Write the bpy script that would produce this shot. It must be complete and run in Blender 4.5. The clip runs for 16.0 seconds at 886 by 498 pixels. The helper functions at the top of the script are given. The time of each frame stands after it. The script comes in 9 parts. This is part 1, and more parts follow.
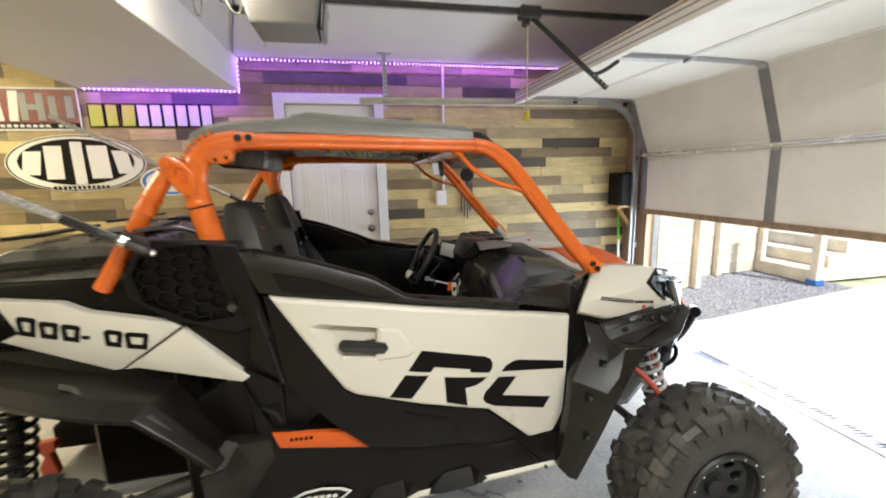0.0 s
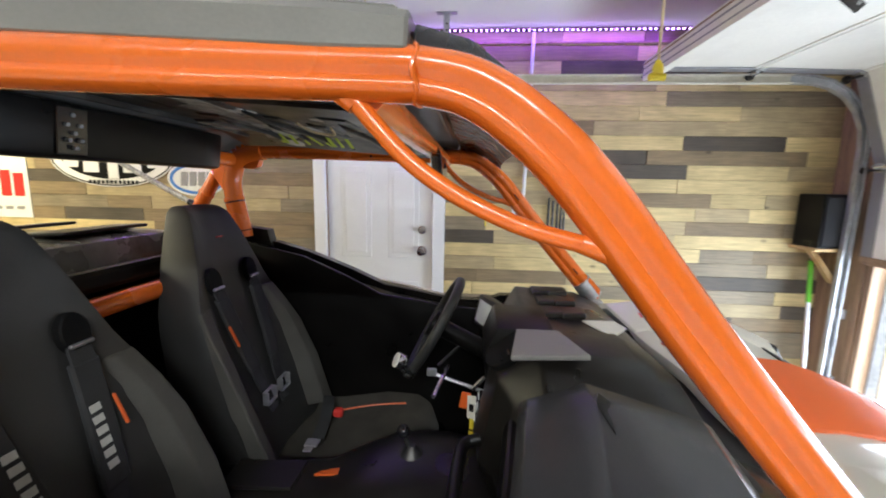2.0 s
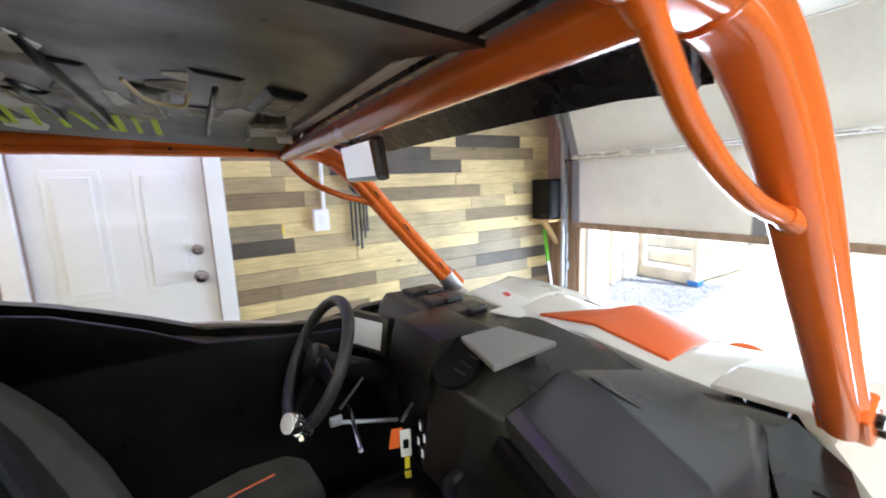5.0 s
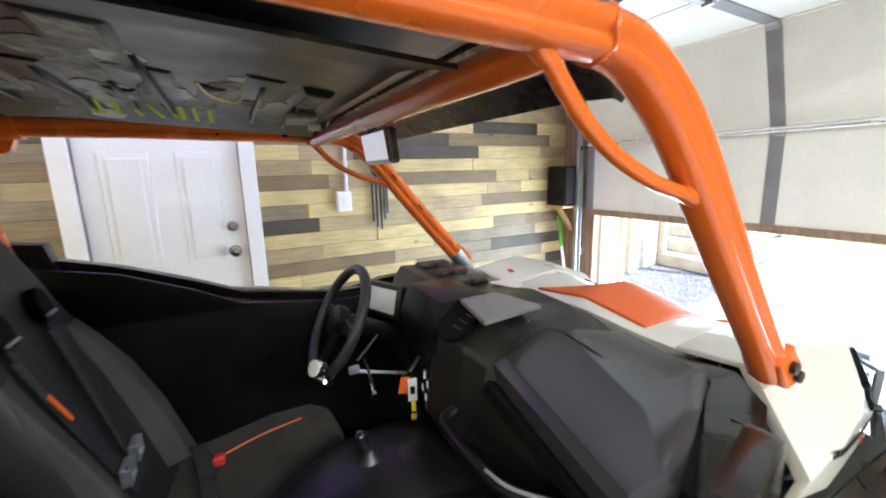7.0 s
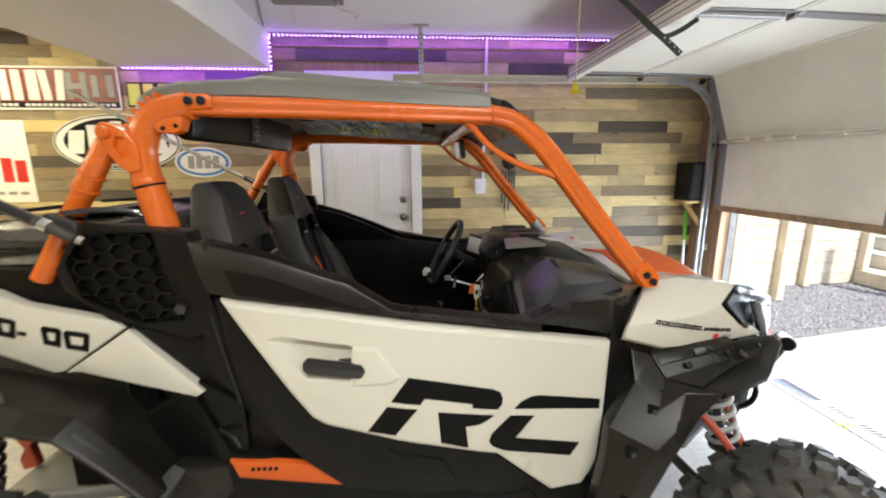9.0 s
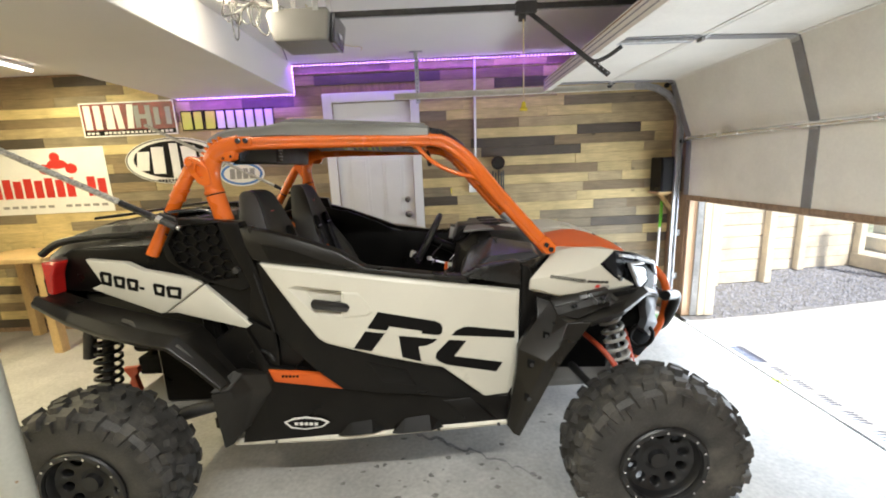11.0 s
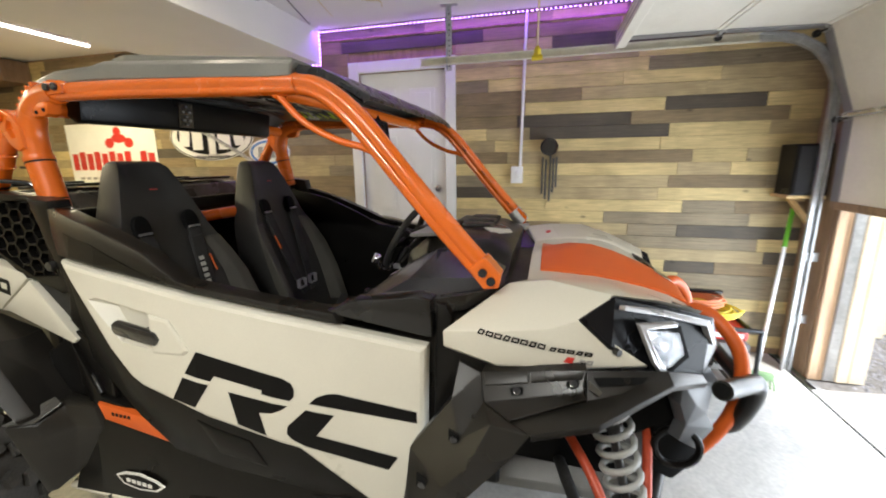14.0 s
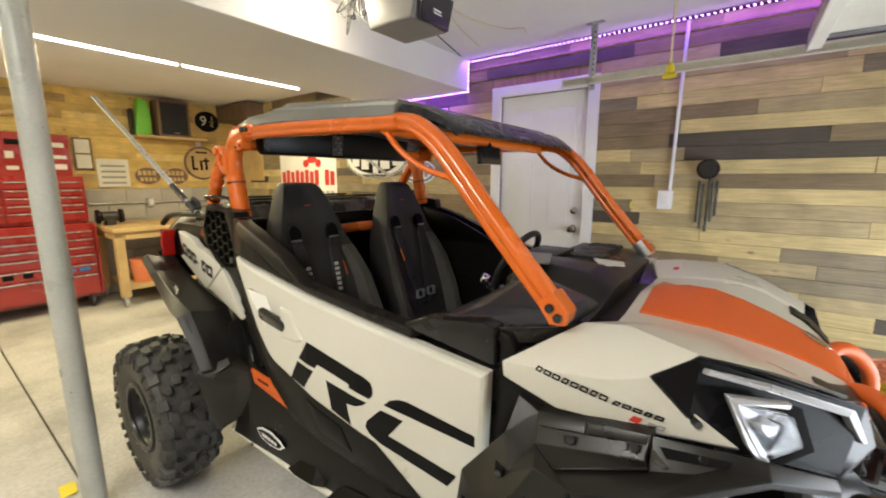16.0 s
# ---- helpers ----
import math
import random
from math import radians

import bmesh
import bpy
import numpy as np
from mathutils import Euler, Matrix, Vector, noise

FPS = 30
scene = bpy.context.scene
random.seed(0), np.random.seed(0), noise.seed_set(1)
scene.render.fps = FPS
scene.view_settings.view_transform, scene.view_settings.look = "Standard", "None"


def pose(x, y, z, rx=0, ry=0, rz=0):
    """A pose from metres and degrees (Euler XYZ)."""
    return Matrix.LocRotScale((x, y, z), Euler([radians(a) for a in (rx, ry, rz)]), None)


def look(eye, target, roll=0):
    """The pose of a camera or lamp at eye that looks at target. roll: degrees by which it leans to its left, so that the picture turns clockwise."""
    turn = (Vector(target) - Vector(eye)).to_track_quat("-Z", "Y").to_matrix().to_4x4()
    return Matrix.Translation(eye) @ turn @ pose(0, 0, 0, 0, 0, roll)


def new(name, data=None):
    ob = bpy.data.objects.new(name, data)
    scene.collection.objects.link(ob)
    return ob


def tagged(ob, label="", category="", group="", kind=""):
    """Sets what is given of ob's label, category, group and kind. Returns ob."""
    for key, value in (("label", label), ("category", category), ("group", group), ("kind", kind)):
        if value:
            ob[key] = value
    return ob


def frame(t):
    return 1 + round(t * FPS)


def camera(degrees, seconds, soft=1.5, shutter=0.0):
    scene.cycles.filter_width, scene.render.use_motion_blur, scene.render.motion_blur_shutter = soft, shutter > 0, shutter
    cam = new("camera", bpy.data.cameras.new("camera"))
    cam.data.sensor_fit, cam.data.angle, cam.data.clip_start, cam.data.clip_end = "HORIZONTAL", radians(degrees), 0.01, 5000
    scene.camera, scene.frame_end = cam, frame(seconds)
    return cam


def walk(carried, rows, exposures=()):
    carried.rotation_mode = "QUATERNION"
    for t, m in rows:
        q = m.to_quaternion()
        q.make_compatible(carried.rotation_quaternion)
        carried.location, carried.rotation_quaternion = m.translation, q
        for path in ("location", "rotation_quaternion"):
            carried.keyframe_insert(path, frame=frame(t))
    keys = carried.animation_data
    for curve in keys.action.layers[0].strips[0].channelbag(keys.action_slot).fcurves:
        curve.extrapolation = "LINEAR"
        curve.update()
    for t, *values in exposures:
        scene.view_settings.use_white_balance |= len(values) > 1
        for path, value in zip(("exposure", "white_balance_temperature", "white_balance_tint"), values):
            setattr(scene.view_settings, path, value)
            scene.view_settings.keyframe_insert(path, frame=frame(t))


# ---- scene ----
cam = camera(95.7, 16.0, soft=1.9, shutter=0.5)
PATH = [
    (0, (0.342, 0.31, 1.534), (0.732, 2.239, 1.178), -1.4),
    (0.5, (0.533, 0.564, 1.491), (0.863, 2.493, 1.08), -0.8),
    (1, (0.675, 0.881, 1.499), (0.913, 2.822, 1.082), -0.2),
    (1.5, (0.732, 1.13, 1.525), (0.837, 3.096, 1.171), 0.7),
    (2, (0.798, 1.311, 1.539), (0.646, 3.28, 1.225), 1.1),
    (2.5, (0.826, 1.384, 1.541), (0.589, 3.346, 1.231), 1.0),
    (3, (0.774, 1.397, 1.529), (0.743, 3.374, 1.229), -0.4),
    (3.5, (0.621, 1.361, 1.533), (0.874, 3.324, 1.248), -2.6),
    (4, (0.55, 1.406, 1.519), (1.084, 3.313, 1.24), -3.8),
    (4.5, (0.527, 1.493, 1.52), (1.277, 3.328, 1.256), -3.9),
    (5, (0.463, 1.556, 1.526), (1.479, 3.249, 1.205), -2.3),
    (5.2, (0.429, 1.572, 1.509), (1.514, 3.221, 1.187), -2.1),
    (7.3, (0.426, 1.318, 1.519), (1.246, 3.099, 1.125), -1.4),
    (7.5, (0.476, 1.23, 1.497), (1.164, 3.07, 1.125), -0.9),
    (8, (0.481, 1.031, 1.526), (0.961, 2.931, 1.127), -1.0),
    (8.5, (0.475, 0.799, 1.511), (0.761, 2.732, 1.084), -1.0),
    (9, (0.531, 0.585, 1.504), (0.667, 2.539, 1.102), -0.3),
    (9.2, (0.576, 0.492, 1.505), (0.658, 2.45, 1.106), -0.2),
    (11.3, (0.849, 0.014, 1.529), (0.84, 1.974, 1.129), -2.5),
    (11.5, (0.904, 0.03, 1.523), (0.888, 1.99, 1.126), -2.3),
    (12, (0.938, 0.201, 1.496), (0.95, 2.165, 1.118), -1.8),
    (12.5, (0.963, 0.352, 1.502), (0.923, 2.318, 1.137), -1.8),
    (13, (1.115, 0.499, 1.49), (0.848, 2.44, 1.085), -2.1),
    (13.4, (1.235, 0.593, 1.473), (0.896, 2.52, 1.058), -1.4),
    (13.5, (1.258, 0.622, 1.468), (0.903, 2.542, 1.039), -1.2),
    (14, (1.354, 0.769, 1.448), (0.851, 2.657, 1.021), -0.7),
    (14.5, (1.438, 0.87, 1.451), (0.702, 2.675, 1.003), -0.6),
    (15, (1.543, 0.845, 1.454), (0.619, 2.564, 1.016), -0.2),
    (15.5, (1.566, 0.85, 1.473), (0.495, 2.495, 1.089), 0.1),
    (16, (1.538, 0.826, 1.48), (0.363, 2.407, 1.135), 0.1),
]
EXPOSURES = [(0.0, 0.36, 6100, 10), (1.0, 0.46, 6000, 10), (1.5, 0.58, 5800, 10), (2.5, 0.74, 5600, 10), (3.5, 0.86, 5500, 9), (5.0, 1.09, 5450, 9), (7.5, 0.97, 5500, 9), (8.3, 0.58, 5850, 10), (9.0, 0.34, 6100, 10), (13.0, 0.29, 6150, 10), (16.0, 0.27, 6350, 10)]
walk(cam, [(t, look(eye, target, roll)) for t, eye, target, roll in PATH], EXPOSURES)

CY = 2.235        # middle plane of the vehicle
WALL_Y = 4.08   # face of the long plank wall
WEST_X = -4.95
EAST_X = 3.06
SOUTH_Y = -2.2
CEIL_Z = 2.54

# ---- world, sun, lamps ----
world = bpy.data.worlds.new("world")
scene.world = world
world.use_nodes = True
wn = world.node_tree
sky = wn.nodes.new("ShaderNodeTexSky")
sky.sky_type = "NISHITA"
sky.sun_disc = False
sky.sun_elevation = radians(48)
sky.sun_rotation = radians(155)
wn.links.new(sky.outputs[0], wn.nodes["Background"].inputs[0])
wn.nodes["Background"].inputs[1].default_value = 0.15

sun_data = bpy.data.lights.new("sun", "SUN")
sun_data.energy, sun_data.angle, sun_data.color = 5.0, radians(3), (1.0, 0.95, 0.86)
sun = new("sun", sun_data)
sun.matrix_basis = look((8.7, -5.3, 12.5), (4.5, 3.5, 0))


def area_lamp(name, size_x, size_y, power, colour, matrix):
    data = bpy.data.lights.new(name, "AREA")
    data.shape, data.size, data.size_y = "RECTANGLE", size_x, size_y
    data.energy, data.color = power, colour
    lamp = new(name, data)
    lamp.matrix_basis = matrix
    return lamp


WARM, NEUTRAL, COOL, VIOLET = (1.0, 0.87, 0.62), (1.0, 0.97, 0.88), (0.86, 0.93, 1.0), (0.30, 0.06, 1.0)
# LED tubes under the western ceiling, the bulb by the opener, the violet strip
# The three with y below 1 are unseen, added to brighten the west end.
for tx, ty, watts in ((-2.72, 3.14, 25), (-2.72, 1.92, 25), (-2.72, 0.4, 11), (-2.72, -0.9, 11), (-3.9, 0.2, 32)):
    area_lamp("tube_light", 0.05, 1.15, watts, (1.0, 0.87, 0.50), pose(tx, ty, 2.47))
# Unseen pair, inferred from overhead highlights on the roof rails.
for tx, ty, watts in ((-0.2, -0.2, 19), (1.1, -0.2, 50)):
    area_lamp("tube_light", 1.15, 0.05, watts, NEUTRAL, pose(tx, ty, 2.47))
bulb_data = bpy.data.lights.new("bulb_light", "POINT")
bulb_data.energy, bulb_data.color, bulb_data.shadow_soft_size = 9, WARM, 0.06
new("bulb_light", bulb_data).location = (-0.24, 2.3, 2.40)
area_lamp("strip_light", 2.55, 0.02, 4.9, VIOLET, pose(0.70, 3.98, 2.50, 25, 0, 0))
area_lamp("strip_light", 1.1, 0.02, 3.4, VIOLET, pose(-1.13, 3.98, 2.255, 25, 0, 0))
# Added fill lamp in the opening, standing in for skylight from outside.
area_lamp("doorway_light", 2.4, 1.1, 46, COOL, pose(3.12, 2.52, 0.58, 0, 90, 0) @ pose(0, 0, 0, 0, 0, 90))


# ---- materials ----
def mat(name, colour, rough=0.5, metal=0.0, var=0.12, scale=6.0, bump=0.08, fine=90.0, coat=0.0, stretch=(1, 1, 1), mottle=None, mottle_amount=0.0, rand=0.0, dist=0.002, spec=0.5):
    """A surface with broad and fine variation, fine relief, and patches of grime or painted reflection where asked."""
    m = bpy.data.materials.new(name)
    m.use_nodes = True
    t = m.node_tree
    n, link = t.nodes, t.links.new
    bsdf = n["Principled BSDF"]
    bsdf.inputs["Metallic"].default_value = metal
    bsdf.inputs["Coat Weight"].default_value = coat
    bsdf.inputs["Coat Roughness"].default_value = 0.08
    bsdf.inputs["Specular IOR Level"].default_value = spec
    tc, mp = n.new("ShaderNodeTexCoord"), n.new("ShaderNodeMapping")
    mp.inputs["Scale"].default_value = stretch
    link(tc.outputs["Object"], mp.inputs["Vector"])
    vec = mp.outputs["Vector"]
    if rand:
        info, add = n.new("ShaderNodeObjectInfo"), n.new("ShaderNodeVectorMath")
        mul = n.new("ShaderNodeMath")
        mul.operation, mul.inputs[1].default_value = "MULTIPLY", 57.0
        link(info.outputs["Random"], mul.inputs[0])
        link(vec, add.inputs[0])
        link(mul.outputs[0], add.inputs[1])
        vec = add.outputs[0]
    big, small = n.new("ShaderNodeTexNoise"), n.new("ShaderNodeTexNoise")
    for node, s, d in ((big, scale, 4), (small, fine, 3)):
        node.inputs["Scale"].default_value, node.inputs["Detail"].default_value = s, d
        link(vec, node.inputs["Vector"])
    def scaled(sock, lo, hi):
        r = n.new("ShaderNodeMapRange")
        r.inputs["From Min"].default_value, r.inputs["From Max"].default_value = 0.3, 0.7
        r.inputs["To Min"].default_value, r.inputs["To Max"].default_value = lo, hi
        link(sock, r.inputs["Value"])
        return r.outputs[0]
    both = n.new("ShaderNodeMath")
    both.operation = "MULTIPLY"
    link(scaled(big.outputs["Fac"], 1 - var, 1 + var), both.inputs[0])
    link(scaled(small.outputs["Fac"], 1 - var * 0.6, 1 + var * 0.6), both.inputs[1])
    base = n.new("ShaderNodeMix")
    base.data_type, base.blend_type = "RGBA", "MULTIPLY"
    base.inputs["Factor"].default_value = 1.0
    base.inputs["A"].default_value = (*colour, 1)
    link(both.outputs[0], base.inputs["B"])
    out = base.outputs["Result"]
    if mottle:
        patch, mix, ramp = n.new("ShaderNodeTexNoise"), n.new("ShaderNodeMix"), n.new("ShaderNodeValToRGB")
        patch.inputs["Scale"].default_value, patch.inputs["Detail"].default_value, patch.inputs["Roughness"].default_value = scale * 0.6, 8, 0.65
        link(vec, patch.inputs["Vector"])
        ramp.color_ramp.elements[0].position, ramp.color_ramp.elements[1].position = 0.5, 0.72
        ramp.color_ramp.elements[1].color = (mottle_amount, mottle_amount, mottle_amount, 1)
        link(patch.outputs["Fac"], ramp.inputs[0])
        mix.data_type = "RGBA"
        link(ramp.outputs[0], mix.inputs["Factor"])
        link(out, mix.inputs["A"])
        mix.inputs["B"].default_value = (*mottle, 1)
        out = mix.outputs["Result"]
    link(out, bsdf.inputs["Base Color"])
    link(scaled(big.outputs["Fac"], max(0.03, rough - 0.08), min(1, rough + 0.08)), bsdf.inputs["Roughness"])
    if bump:
        b = n.new("ShaderNodeBump")
        b.inputs["Strength"].default_value, b.inputs["Distance"].default_value = bump, dist
        link(small.outputs["Fac"], b.inputs["Height"])
        link(b.outputs["Normal"], bsdf.inputs["Normal"])
    return m


def glow(name, colour, strength):
    m = bpy.data.materials.new(name)
    m.use_nodes = True
    bsdf = m.node_tree.nodes["Principled BSDF"]
    bsdf.inputs["Base Color"].default_value = (*colour, 1)
    bsdf.inputs["Emission Color"].default_value = (*colour, 1)
    bsdf.inputs["Emission Strength"].default_value = strength
    return m


def plank_mat(name, stops, grain=0.5):
    """Sawn boards: each piece takes its own tone from the stops, with long grain and knots."""
    m = bpy.data.materials.new(name)
    m.use_nodes = True
    n, link = m.node_tree.nodes, m.node_tree.links.new
    bsdf = n["Principled BSDF"]
    info, tc, mp, mul, add = (n.new("ShaderNode" + k) for k in ("ObjectInfo", "TexCoord", "Mapping", "Math", "VectorMath"))
    mul.operation, mul.inputs[1].default_value = "MULTIPLY", 91.0
    link(info.outputs["Random"], mul.inputs[0])
    link(tc.outputs["Object"], add.inputs[0])
    link(mul.outputs[0], add.inputs[1])
    mp.inputs["Scale"].default_value = (1.6, 1.6, 26.0)
    link(add.outputs[0], mp.inputs["Vector"])
    ramp = n.new("ShaderNodeValToRGB")
    ramp.color_ramp.interpolation = "CONSTANT"
    els = ramp.color_ramp.elements
    while len(els) < len(stops):
        els.new(0.5)
    for e, (at, c) in zip(els, stops):
        e.position, e.color = at, (*c, 1)
    link(info.outputs["Random"], ramp.inputs[0])
    wave, blotch, knot = n.new("ShaderNodeTexNoise"), n.new("ShaderNodeTexNoise"), n.new("ShaderNodeTexVoronoi")
    wave.inputs["Scale"].default_value, wave.inputs["Detail"].default_value, wave.inputs["Distortion"].default_value = 4.0, 6, 0.6
    blotch.inputs["Scale"].default_value, blotch.inputs["Detail"].default_value = 5.0, 3
    knot.inputs["Scale"].default_value = 3.2
    kmap = n.new("ShaderNodeMapping")
    kmap.inputs["Scale"].default_value = (1.0, 1.0, 2.0)
    link(mp.outputs[0], wave.inputs["Vector"])
    link(add.outputs[0], blotch.inputs["Vector"])
    link(add.outputs[0], kmap.inputs["Vector"])
    link(kmap.outputs[0], knot.inputs["Vector"])
    def rng(sock, a, b, lo, hi):
        r = n.new("ShaderNodeMapRange")
        for key, v in (("From Min", a), ("From Max", b), ("To Min", lo), ("To Max", hi)):
            r.inputs[key].default_value = v
        link(sock, r.inputs["Value"])
        return r.outputs[0]
    def times(a, b):
        k = n.new("ShaderNodeMath")
        k.operation = "MULTIPLY"
        link(a, k.inputs[0])
        link(b, k.inputs[1])
        return k.outputs[0]
    tone = times(times(rng(wave.outputs["Fac"], 0.3, 0.7, 1 - grain * 0.45, 1 + grain * 0.3), rng(blotch.outputs["Fac"], 0.3, 0.7, 0.82, 1.15)), rng(knot.outputs["Distance"], 0.03, 0.09, 0.45, 1.0))
    mix = n.new("ShaderNodeMix")
    mix.data_type, mix.blend_type = "RGBA", "MULTIPLY"
    mix.inputs["Factor"].default_value = 1.0
    link(ramp.outputs[0], mix.inputs["A"])
    link(tone, mix.inputs["B"])
    link(mix.outputs["Result"], bsdf.inputs["Base Color"])
    bsdf.inputs["Roughness"].default_value = 0.62
    b = n.new("ShaderNodeBump")
    b.inputs["Strength"].default_value, b.inputs["Distance"].default_value = 0.35, 0.002
    link(wave.outputs["Fac"], b.inputs["Height"])
    link(b.outputs["Normal"], bsdf.inputs["Normal"])
    return m


